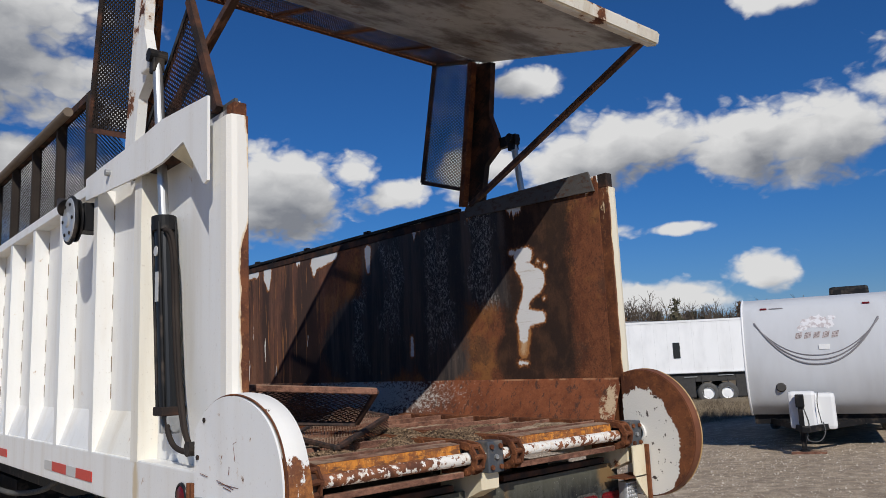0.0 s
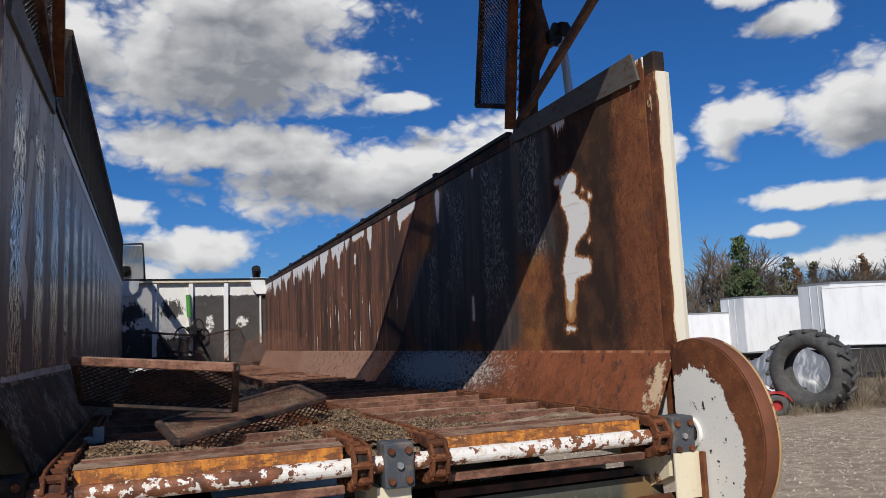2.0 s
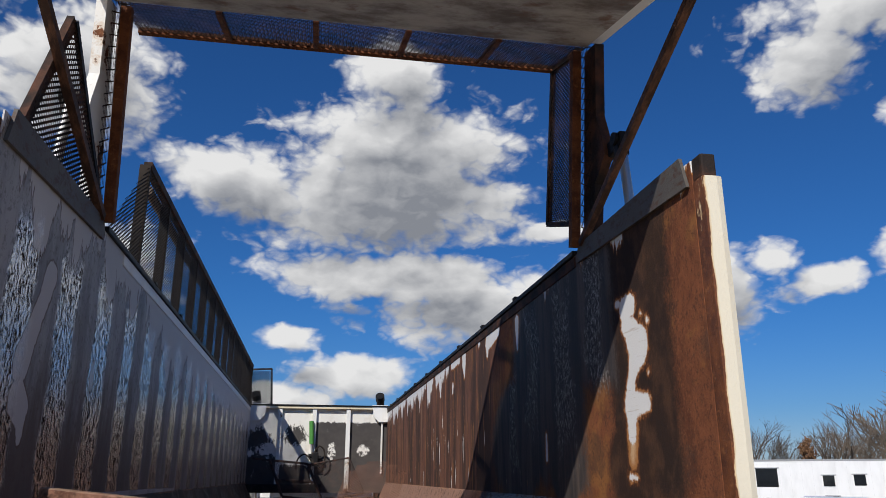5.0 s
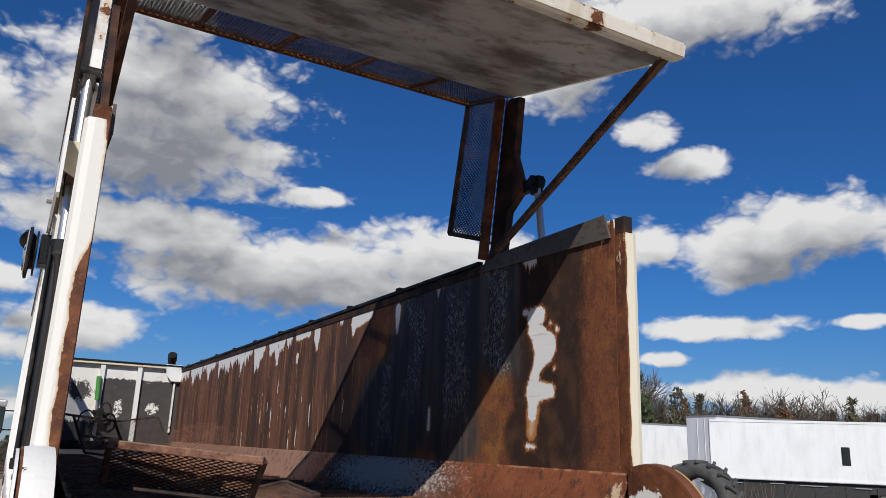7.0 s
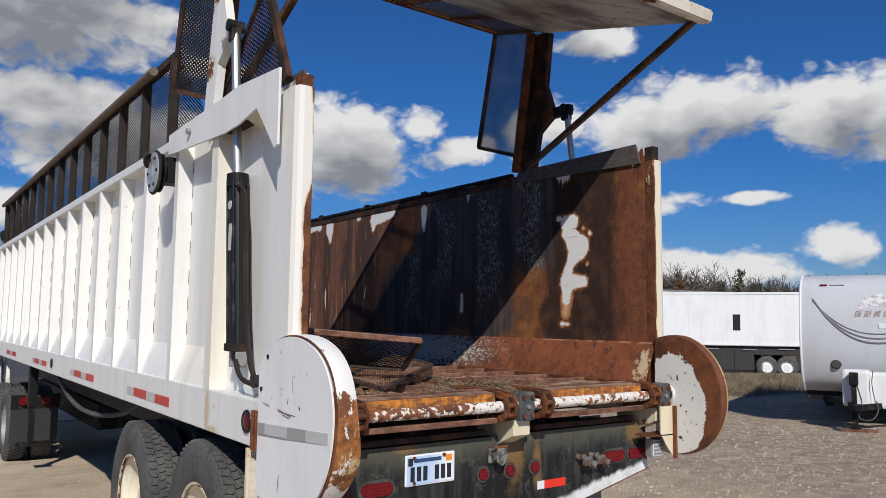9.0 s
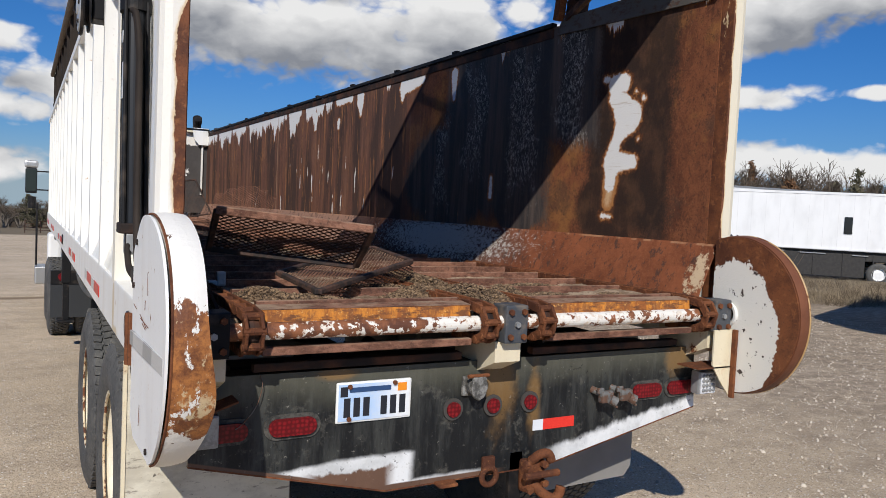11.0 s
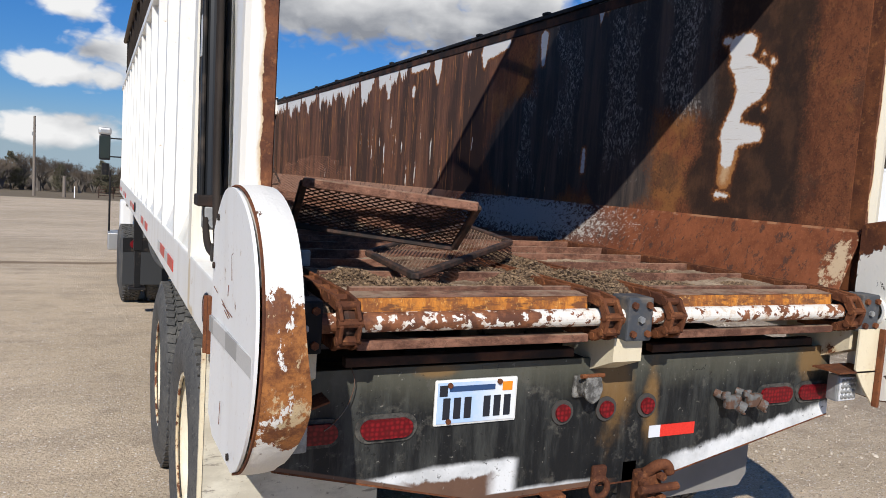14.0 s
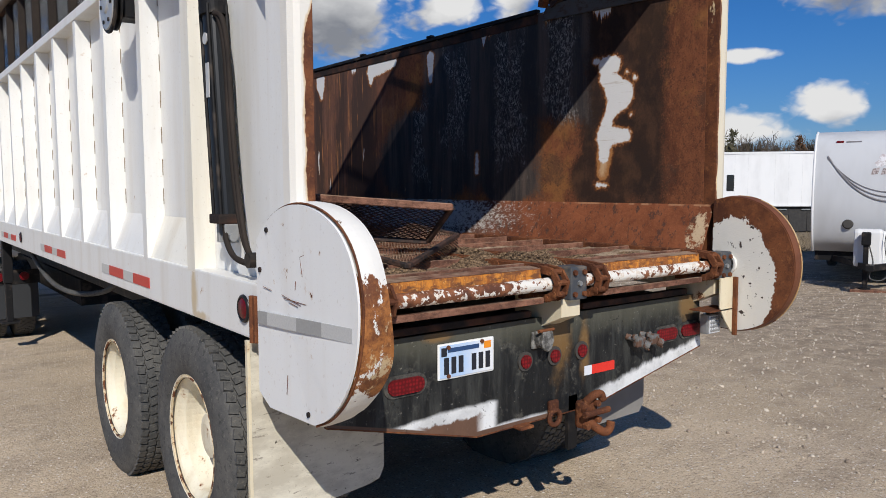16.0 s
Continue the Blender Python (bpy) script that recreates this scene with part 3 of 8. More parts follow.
def liner_left_make(k):
    co = k.coords()
    x, y, z = k.split(co)
    drift = k.math("MULTIPLY_ADD", k.noise(k.coords((1, 1, 0.4)), 1.5, 3), 1.6, 2 * math.pi * (0.25 - 3.82 / 0.565) - 0.8)
    wave = k.math("SINE", k.math("MULTIPLY_ADD", y, 2 * math.pi / 0.565, drift))
    cloudy = k.noise(k.coords((1, 2.2, 0.6)), 2.2, 6, 0.7)
    c = k.mix(k.ramp(cloudy, 0.36, 0.64), (0.205, 0.205, 0.210), (0.380, 0.378, 0.376))
    c = k.mix(k.ramp(k.noise(co, 30, 6, 0.78), 0.52, 0.62, 0, 0.5), c, (0.085, 0.074, 0.068))
    # Browner low down; the easing towards the front paints in bounced light.
    low = k.ramp(k.math("ADD", z, k.math("MULTIPLY_ADD", k.noise(k.coords((1, 4, 0.6)), 1.8, 5, 0.7), 1.0, -0.5)), 2.35, 1.90)
    c = k.mix(k.math("MULTIPLY", low, k.ramp(y, 7.0, 4.2, 0.40, 0.85)), c, (0.098, 0.066, 0.054))
    # pitted, polished bands where the load rubbed
    band = k.ramp(k.math("ADD", wave, k.math("MULTIPLY_ADD", k.noise(co, 6, 6, 0.75), 2.2, -1.1)), -0.20, 0.25)
    band = k.math("MULTIPLY", band, k.ramp(k.math("ADD", z, k.math("MULTIPLY", cloudy, 0.5)), 3.02, 2.85))
    pits = k.ramp(k.noise(k.coords((1, 1.6, 0.7)), 52, 6, 0.85), 0.485, 0.53)
    c = k.mix(k.math("MULTIPLY", band, k.math("SUBTRACT", 1.0, pits)), c, (0.60, 0.59, 0.58))
    c = k.mix(k.math("MULTIPLY", band, pits), c, (0.022, 0.016, 0.014))
    rubbed = k.math("MULTIPLY", band, k.math("SUBTRACT", 1.0, pits))
    shine = k.math("MULTIPLY_ADD", rubbed, -0.30, k.math("MULTIPLY_ADD", k.math("MULTIPLY", band, pits), 0.35, 0.55))
    gloss = k.math("MAXIMUM", k.math("MULTIPLY_ADD", rubbed, 0.95, k.math("MULTIPLY_ADD", k.math("MULTIPLY", band, pits), -0.20, 0.20)), 0.0)
    # white paint that is left, with rusty rims
    rag = k.math("MULTIPLY_ADD", k.noise(co, 13, 6, 0.65), 1.1, -0.55)
    spots = k.most([k.blob(y, z, *q) for q in ((4.45, 2.72, 0.07, 0.09), (4.95, 2.74, 0.09, 0.11), (4.3, 2.22, 0.03, 0.08), (5.0, 1.655, 2.2, 0.022))])
    worm = [((3.55, 2.52), (3.50, 2.40), 0.070, 0.055), ((3.50, 2.40), (3.38, 2.15), 0.055, 0.078), ((3.39, 2.03), (3.45, 1.99), 0.080, 0.070), ((3.46, 1.98), (3.475, 1.89), 0.050, 0.030)]
    left = k.math("MAXIMUM", spots, k.math("DIVIDE", k.most([stroke(k, y, z, *q) for q in worm]), 0.05))
    depth = k.math("MULTIPLY_ADD", k.noise(k.coords((0, 2.8, 0)), 1.0, 5, 0.65), 1.7, -0.50)
    top = k.math("DIVIDE", k.math("SUBTRACT", z, k.math("SUBTRACT", 2.86, depth)), 0.12)
    top = k.math("SUBTRACT", k.math("MAXIMUM", top, -1.0), k.ramp(y, 6.0, 5.2, 0, 2.0))
    paint = k.math("ADD", k.math("MAXIMUM", left, k.math("MINIMUM", top, 1.0)), rag)
    c = k.mix(k.ramp(paint, -0.22, 0.02, 0, 0.75), c, (0.10, 0.050, 0.030))
    return k.mix(k.ramp(paint, 0.0, 0.12, 0, 0.9), c, (0.58, 0.565, 0.545)), shine, gloss, k.math("MULTIPLY", k.math("MULTIPLY", rubbed, 0.85), k.ramp(paint, 0.05, -0.05))


liner_right = material("liner_right", liner_right_make, bump=0.35, bump_scale=110, deep=0.004)
liner_left = material("liner_left", liner_left_make, bump=0.30, bump_scale=45, deep=0.003)


def skirt_make(shaded):
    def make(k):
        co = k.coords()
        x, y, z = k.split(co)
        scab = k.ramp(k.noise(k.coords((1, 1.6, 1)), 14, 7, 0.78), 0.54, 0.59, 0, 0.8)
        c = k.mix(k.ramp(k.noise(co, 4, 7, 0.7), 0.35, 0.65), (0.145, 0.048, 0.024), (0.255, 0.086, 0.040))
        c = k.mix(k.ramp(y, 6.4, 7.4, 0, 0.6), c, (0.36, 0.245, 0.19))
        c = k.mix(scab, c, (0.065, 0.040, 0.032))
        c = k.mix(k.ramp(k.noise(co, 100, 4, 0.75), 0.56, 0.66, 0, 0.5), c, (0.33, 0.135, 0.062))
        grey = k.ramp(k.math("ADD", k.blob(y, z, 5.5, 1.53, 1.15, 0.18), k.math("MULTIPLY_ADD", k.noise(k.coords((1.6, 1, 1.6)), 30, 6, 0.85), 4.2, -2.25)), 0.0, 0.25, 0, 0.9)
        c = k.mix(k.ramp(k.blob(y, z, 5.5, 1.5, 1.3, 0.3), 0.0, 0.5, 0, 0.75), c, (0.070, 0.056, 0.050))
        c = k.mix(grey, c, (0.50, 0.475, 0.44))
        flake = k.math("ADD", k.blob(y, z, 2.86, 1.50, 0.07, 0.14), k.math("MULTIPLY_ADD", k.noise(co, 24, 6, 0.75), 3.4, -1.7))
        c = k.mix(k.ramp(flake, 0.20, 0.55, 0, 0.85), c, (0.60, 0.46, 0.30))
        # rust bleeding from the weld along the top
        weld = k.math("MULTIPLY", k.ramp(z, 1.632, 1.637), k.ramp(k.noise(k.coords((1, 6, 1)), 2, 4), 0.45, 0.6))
        if shaded:
            # Left skirt only: the wall's shade mixed in as near-black, under grey worn flecks.
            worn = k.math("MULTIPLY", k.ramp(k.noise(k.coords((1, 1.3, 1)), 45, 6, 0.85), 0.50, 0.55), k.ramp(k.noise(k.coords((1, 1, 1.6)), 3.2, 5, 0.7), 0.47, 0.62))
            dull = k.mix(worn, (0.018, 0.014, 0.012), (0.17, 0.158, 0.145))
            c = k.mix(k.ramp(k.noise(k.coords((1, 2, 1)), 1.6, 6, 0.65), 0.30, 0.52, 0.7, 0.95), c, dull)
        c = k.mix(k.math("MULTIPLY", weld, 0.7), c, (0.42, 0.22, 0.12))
        if shaded:
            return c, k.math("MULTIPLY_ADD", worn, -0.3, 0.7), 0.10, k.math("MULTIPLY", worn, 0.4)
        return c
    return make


# Same skirt twice: left copy coloured darker for its shade, right copy plain rust.
slope_rust = [material("skirt_shaded", skirt_make(True), rough=0.75, bump=0.4, bump_scale=45, spec=0.1), material("skirt_rust", skirt_make(False), rough=0.75, bump=0.4, bump_scale=45, spec=0.1)]

def post_make(side):
    """Paint on the outside; rust creeping in from the inner edge and up from the foot."""
    def make(k):
        co = k.coords()
        x, y, z = k.split(co)
        inward = k.math("SUBTRACT", x, XO + 0.099) if side == 0 else k.math("SUBTRACT", 2 * CX - XS + 0.000, x)
        foot = k.math("ADD", k.ramp(z, 2.45, 2.25, 0.0, 1.7), k.ramp(z, 2.66, 2.86, 0.0, 0.75)) if side == 0 else k.ramp(z, 1.72, 1.6, 0.0, 0.6)
        rot = k.math("ADD", k.math("MULTIPLY_ADD", inward, 42.0 if side == 0 else 60.0, foot), k.math("MULTIPLY_ADD", k.noise(k.coords((5, 5, 2.2)), 3.0, 6, 0.65), 1.8, -1.25))
        c = k.mix(k.ramp(rot, -0.35, 0.1, 0, 0.75), (0.78, 0.75, 0.68) if side == 0 else (0.72, 0.66, 0.52), (0.62, 0.42, 0.20))
        return k.mix(k.ramp(rot, 0.08, 0.16), c, rust_colour(k, co)), 0.55
    return make


post_mats = [material("post_left", post_make(0), bump=0.2), material("post_right", post_make(1), bump=0.2)]


def beam_make(k):
    c, r = chipped(WHITE, 0.04, 9.0, 0.3)(k)
    x, y, z = k.split(k.coords())
    run = k.math("ADD", k.most([k.blob(y, z, 3.78, 1.28, 0.07, 0.16), k.blob(y, z, 3.70, 1.18, 0.14, 0.03), k.blob(y, z, 3.12, 1.2, 0.05, 0.14)]), k.math("MULTIPLY_ADD", k.noise(k.coords((1, 6, 2)), 3, 5, 0.65), 1.4, -0.8))
    return k.mix(k.ramp(run, 0.0, 0.6, 0, 0.7), c, (0.52, 0.38, 0.17)), r


cream_white = material("cream_white", chipped((0.80, 0.77, 0.68), 0.03, 8.0, 0.35), bump=0.06, bump_scale=30)
beam_white = material("beam_white", beam_make, bump=0.06, bump_scale=30)
gusset_grey = material("gusset_grey", lambda k: k.mix(k.ramp(k.noise(k.coords((1, 2, 4)), 6, 7, 0.75), 0.50, 0.60, 0, 0.85), k.mix(k.noise(k.coords(), 4, 5), (0.055, 0.050, 0.046), (0.135, 0.122, 0.108)), (0.075, 0.038, 0.024)), rough=0.6, bump=0.2)
RIBS = [3.76] + [4.48 + 0.735 * i for i in range(14)]
seam_mat = material("seam_dark", lambda k: (0.20, 0.15, 0.10), rough=0.9)
for side in (0, 1):
    wall = part("side_wall", prism(B(), "y", REAR + 0.06, FRONT, [(X(side, XS), 1.36), (X(side, XS + 0.005), 1.36), (X(side, XS + 0.005), 2.90), (X(side, XS), 2.90)]), white_paint, trailer, "white painted steel side sheet")
    part("inner_wall", prism(B(), "y", REAR + 0.09, FRONT - 0.05, [(X(side, XS + 0.008), 2.93), (X(side, XS + 0.014), 2.93), (X(side, XS + 0.014), 1.635), (X(side, XS + 0.008), 1.635)]), liner_right if side else liner_left, wall,
         "rusty inner skin with tar-black stains and left-over white paint")
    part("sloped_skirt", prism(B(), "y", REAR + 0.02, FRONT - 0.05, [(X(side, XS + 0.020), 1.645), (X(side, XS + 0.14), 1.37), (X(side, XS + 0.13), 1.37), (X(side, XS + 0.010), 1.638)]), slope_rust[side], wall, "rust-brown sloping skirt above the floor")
    for n, y in enumerate(RIBS):
        bm = B()
        wide = 0.07 if n else 0.10
        prism(bm, "y", y, y + 0.008, [(X(side, XO), 1.37), (X(side, XS), 1.37), (X(side, XS), 2.86), (X(side, XO), 2.86)])
        prism(bm, "x", *sides(side, XO, XO + 0.006), [(y + 0.008, 1.37), (y + wide, 1.37), (y + wide, 2.86), (y + 0.008, 2.86)])
        long = 0.735 if n else 0.72
        v = [bm.verts.new(p) for p in ((X(side, XO + 0.012), y + wide, 1.375), (X(side, XO + 0.012), y + long, 1.375), (X(side, XS - 0.002), y + long, 1.60), (X(side, XS - 0.002), y + wide, 1.60))]
        bm.faces.new(v)
        rib = part("rib", bm, white_paint if n else cream_white, wall)
        if side == 0:
            bm = B()
            for j in range(7):
                z0 = 1.66 + j * 0.17 + 0.02 * math.sin(3.1 * n + j)
                box(bm, XS - 0.004, XS - 0.0005, y - 0.0028, y - 0.0005, z0, z0 + 0.085)
            tagged(part("weld_seam", bm, seam_mat, rib), kind="stuff")
    beam = B()
    box(beam, *sides(side, XO, XO + 0.09), REAR + 0.12, FRONT + 0.05, 1.163, 1.385, 0.008)
    part("side_beam", beam, beam_white, trailer, "white side beam with red reflective tape")
    rail = B()
    box(rail, *sides(side, XO - 0.006, XS + 0.02), 4.60 if side == 0 else 4.2, FRONT, 2.862, 2.925, 0.006)
    rail = part("top_rail", rail, white_paint if side == 0 else dark_rust, trailer)
    lip = B()
    box(lip, *sides(side, XS - 0.01, XS + 0.03), 4.2, FRONT, 2.928, 2.958, 0.006)
    for j in range(9):
        box(lip, *sides(side, XS - 0.0, XS + 0.035), 5.4 + j * 1.05, 5.47 + j * 1.05, 2.956, 2.975, 0.004)
    part("rubber_lip", lip, black_steel, rail, "black sealing strip along the rail")
    # rear upright with a rounded outer corner
    plan = [(XO + 0.022, REAR + 0.095), (XO + 0.020, REAR + 0.04), (XO + 0.032, REAR + 0.014), (XO + 0.055, REAR + 0.008), (XS + 0.008, REAR + 0.010), (XS + 0.012, REAR + 0.016), (XS + 0.012, REAR + 0.095)]
    post = part("rear_post", prism(B(), "z", 1.385, 2.84, [(X(side, x), y) for x, y in plan]), post_mats[side], trailer, "white rear upright with rust-eaten edges")
    cap = B()
    box(cap, *sides(side, XO + 0.045, XS + 0.010), REAR + 0.02, REAR + 0.095, 2.84, 2.935 if side else 2.90, 0.008)
    part("post_cap", cap, dark_rust if side else rust, post)
    # folded band along the top behind the hinge
    band = prism(B(), "x", *sides(side, XS + 0.016, XS + 0.030), [(4.14, 2.90), (4.10, 2.96), (2.94, 2.965), (2.90, 2.83), (4.14, 2.868)])
    part("top_gusset", band, gusset_grey, trailer, "dull grey folded band behind the hinge")

# reflective tape, lamps on the left side
red_tape = material("red_tape", lambda k: k.mix(k.noise(k.coords(), 160, 1), (0.42, 0.02, 0.018), (0.62, 0.06, 0.04)), rough=0.35)
grey_tape = material("grey_tape", lambda k: k.mix(k.noise(k.coords(), 160, 1), (0.42, 0.42, 0.41), (0.58, 0.58, 0.56)), rough=0.35)
def lens_make(k):
    """Red moulded lens with a fine grid of facets."""
    cell = k.tree.nodes.new("ShaderNodeTexVoronoi")
    cell.inputs["Scale"].default_value, cell.inputs["Randomness"].default_value = 62, 0.35
    k.put(cell.inputs["Vector"], k.coords())
    c = k.mix(k.ramp(cell.outputs["Distance"], 0.15, 0.60), (0.23, 0.010, 0.015), (0.10, 0.004, 0.007))
    return k.mix(k.ramp(k.noise(k.coords(), 40, 4, 0.7), 0.5, 0.7, 0, 0.4), c, (0.07, 0.012, 0.012))


red_lens = material("red_lens", lens_make, rough=0.3, spec=0.3)
lens_dark = material("lens_rim", lambda k: (0.06, 0.055, 0.05), rough=0.6)
for a in (4.46, 6.58, 8.95, 11.4, 13.55):
    strip = thing("reflective_strip", (XO - 0.003, a, 1.22), "strip of red and silver reflective tape on the side beam", "reflector", "strips of reflective tape")
    tapes = [(0.0, 0.30, red_tape), (0.30, 0.50, grey_tape), (0.50, 0.82, red_tape), (0.82, 1.0, grey_tape)] if a < 9 else [(0.0, 0.4, red_tape), (0.4, 0.6, grey_tape), (0.6, 1.0, red_tape)]
    for t0, t1, m in tapes:
        part("tape", box(B(), XO - 0.004, XO - 0.0005, a + t0, a + t1, 1.222, 1.278), m, strip)
for y, r in ((3.205, 0.045), (8.6, 0.04)):
    lamp = thing("marker_lamp", (XO - 0.005, y, 1.276), "small oval red marker lamp set into the white side beam", "lamp", "side marker lamps")
    bm = B()
    lathe(bm, [(0.001, -0.012), (r * 0.8, -0.010), (r * 0.95, -0.004), (r, 0.0)], (XO - 0.004, y, 1.276), steps=24)
    part("lens", bm, red_lens, lamp, smooth=True)
    bm = B()
    lathe(bm, [(r * 0.97, -0.003), (r * 1.05, -0.010), (r * 1.22, -0.006), (r * 1.25, 0.0)], (XO - 0.004, y, 1.276), steps=24)
    part("grommet", bm, black_paint, lamp, smooth=True)

# bracket over the lift cylinder, and the flat plate between it and the post
bracket = part("hinge_bracket", prism(B(), "x", XO - 0.03, XO - 0.018, [(4.62, 2.945), (3.62, 2.965), (3.42, 2.975), (2.90, 2.935), (2.90, 2.57), (2.935, 2.56), (3.16, 2.80), (3.40, 2.765), (3.60, 2.76), (4.62, 2.815)]), white_paint, trailer, "white hinge bracket plate")
prism_top = B()
box(prism_top, XO - 0.018, XS + 0.01, 3.45, 4.0, 2.93, 2.96, 0.004)
part("bracket_top", prism_top, worn_white, bracket)
part("bracket_web", prism(B(), "y", 3.35, 3.36, [(XO - 0.018, 2.80), (XS, 2.74), (XS, 2.93), (XO - 0.018, 2.93)]), cream_paint, bracket)
part("bracket_pocket", prism(B(), "x", XO + 0.004, XS - 0.002, [(3.37, 2.80), (3.95, 2.80), (3.95, 2.925), (3.37, 2.925)]), dark_rust, bracket, "rust-dark pocket under the bracket")
part("bracket_bolt", rod(B(), (XO - 0.055, 4.18, 2.885), (XO - 0.02, 4.18, 2.885), 0.018, 8), grey_metal, bracket)
part("corner_plate", box(B(), XO + 0.03, XO + 0.036, 2.88, 3.02, 1.385, 2.84), white_paint, trailer)

# lift cylinders
for side in (0, 1):
    x = X(side, 1.318)
    foot, head, eye = Vector((x, 3.45, 1.63)), Vector((x, 3.54, 2.50)), Vector((x, 3.665, 3.39))
    cyl = part("lift_cylinder", rod(B(), foot, head, 0.045, 24), black_paint, trailer, "black hydraulic lift cylinder", smooth=False)
    for dx, dy in ((-0.04, -0.04), (-0.04, 0.04), (0.04, -0.04), (0.04, 0.04)):
        part("tie_rod", rod(B(), foot + Vector((dx, dy, 0)), head + Vector((dx, dy, 0)), 0.008, 8), black_steel, cyl)
    part("piston_rod", rod(B(), head, eye, 0.024, 16), chrome, cyl, "bright chromed piston rod")
    part("gland", rod(B(), head - (head - foot).normalized() * 0.04, head + (head - foot).normalized() * 0.03, 0.058, 24), black_steel, cyl)
    bm = B()
    box(bm, x - 0.056, x + 0.056, 3.395, 3.505, 1.60, 1.64, 0.006)
    part("base_flange", bm, dark_rust, cyl)
    bm = B()
    for dy in (-0.035, 0.035):
        box(bm, x - 0.03, x + 0.03, 3.445 + dy - 0.012, 3.445 + dy + 0.012, 1.52, 1.60, 0.005)
    rod(bm, (x, 3.38, 1.545), (x, 3.51, 1.545), 0.018, 12)
    part("clevis", bm, grey_metal, cyl)
    bm = B()
    rod(bm, eye + Vector((-0.045, 0, 0)), eye + Vector((0.045, 0, 0)), 0.034, 16)
    box(bm, x - 0.03, x + 0.03, eye.y - 0.03, eye.y + 0.03, 3.30, 3.40, 0.008)
    part("rod_eye", bm, black_steel, cyl)
    if side == 0:
        for dy in (0.0, 0.03):
            bm = B()
            pipe(bm, smooth_path([(x - 0.02, 3.48, 2.46), (x - 0.01, 3.45 - dy, 2.43), (x, 3.425 - dy, 2.30), (x, 3.40 - dy, 2.05), (x - 0.005, 3.35 - dy, 1.78), (x - 0.01, 3.265 - dy * 0.6, 1.56), (x - 0.015, 3.175, 1.475)]), 0.011, 10)
            part("hose", bm, screen_black, cyl, smooth=True)
        bm = B()
        pipe(bm, smooth_path([(x - 0.02, 3.42, 1.60), (x - 0.025, 3.395, 1.53), (x - 0.025, 3.33, 1.475), (x - 0.02, 3.24, 1.455), (x - 0.015, 3.17, 1.455)]), 0.012, 10)
        part("hose", bm, screen_black, cyl, smooth=True)
        part("hose_grommet", rod(B(), (x - 0.035, 3.165, 1.468), (XS, 3.165, 1.468), 0.030, 18), black_steel, cyl)
        part("maker_label", box(B(), x - 0.0478, x - 0.0445, 3.482, 3.518, 2.12, 2.26), grey_tape, cyl)
        part("round_label", rod(B(), (x - 0.049, 3.515, 2.36), (x - 0.0445, 3.515, 2.36), 0.024, 20), grey_tape, cyl)

# tarp crank reel
reel = part("tarp_reel", lathe(B(), [(0.001, -0.012), (0.118, -0.012), (0.122, -0.004), (0.118, 0.004), (0.075, 0.008), (0.075, 0.024), (0.105, 0.026), (0.105, 0.036), (0.001, 0.038)], (1.19, 4.66, 2.70), steps=36), black_steel, trailer, "tarp crank reel with a galvanised disc", smooth=False)
part("reel_disc", lathe(B(), [(0.001, -0.030), (0.03, -0.028), (0.04, -0.020), (0.104, -0.018), (0.108, -0.013)], (1.19, 4.66, 2.70), steps=32), material("galvanised", lambda k: k.mix(k.noise(k.coords(), 22, 5, 0.6), (0.34, 0.35, 0.35), (0.62, 0.62, 0.61)), rough=0.35, metal=0.5), reel)
for t in range(6):
    part("reel_bolt", rod(B(), (1.165, 4.66 + 0.08 * math.cos(t * 1.047), 2.70 + 0.08 * math.sin(t * 1.047)), (1.175, 4.66 + 0.08 * math.cos(t * 1.047), 2.70 + 0.08 * math.sin(t * 1.047)), 0.009, 8), black_steel, reel)
part("reel_bracket", box(B(), 1.235, XS, 4.58, 4.70, 2.64, 2.78, 0.006), black_steel, reel)
part("crank_cone", rod(B(), (1.175, 4.72, 2.77), (1.165, 4.79, 2.82), 0.045, 16, 0.018), black_steel, reel)

REEL = Matrix.Translation((1.19, 4.66, 2.70))
reel.matrix_basis = REEL @ Matrix.Diagonal((1, 1.2, 1.2, 1)) @ REEL.inverted()

# ---- screen basket on the left rail
basket = part("screen_basket", bar(B(), (XS, 4.95, 3.60), (XS, 14.3, 3.64), 0.05, 0.05), dark_rust, trailer, "dark steel screen above the side")
roll = B()
rod(roll, (XO + 0.03, 5.30, 3.570), (XO + 0.03, 14.35, 3.64), 0.032, 14)
part("tarp_roll", roll, material("tarp_brown", lambda k: k.mix(k.noise(k.coords(), 12, 5), (0.10, 0.075, 0.055), (0.20, 0.155, 0.115)), rough=0.8), basket, "rolled brown tarp on its tube", smooth=False)
for j in range(14):
    y = 4.95 + j * 0.715
    bm = B()
    bar(bm, (XS - 0.012, y, 2.93), (XS - 0.012, y, 3.60 + 0.004 * j), 0.03, 0.065)
    part("screen_post", bm, screen_black, basket)
bm = B()
diamond_mesh(bm, (XS + 0.012, 4.2, 2.94), (0, 10.1, 0), (0, 0, 0.66), 0.021, 0.0125, 0.0046, 0.006, keep=lambda p: p.y > 4.95 or p.z < 2.94 + (p.y - 4.2) * 0.88)
part("screen_mesh", bm, screen_black, basket, "expanded metal mesh")
bm = B()
diamond_mesh(bm, (XS + 0.03, 14.42, 2.98), (0.34, 0, 0.0), (-0.05, 0, 0.60), 0.021, 0.0125, 0.0085, 0.008)
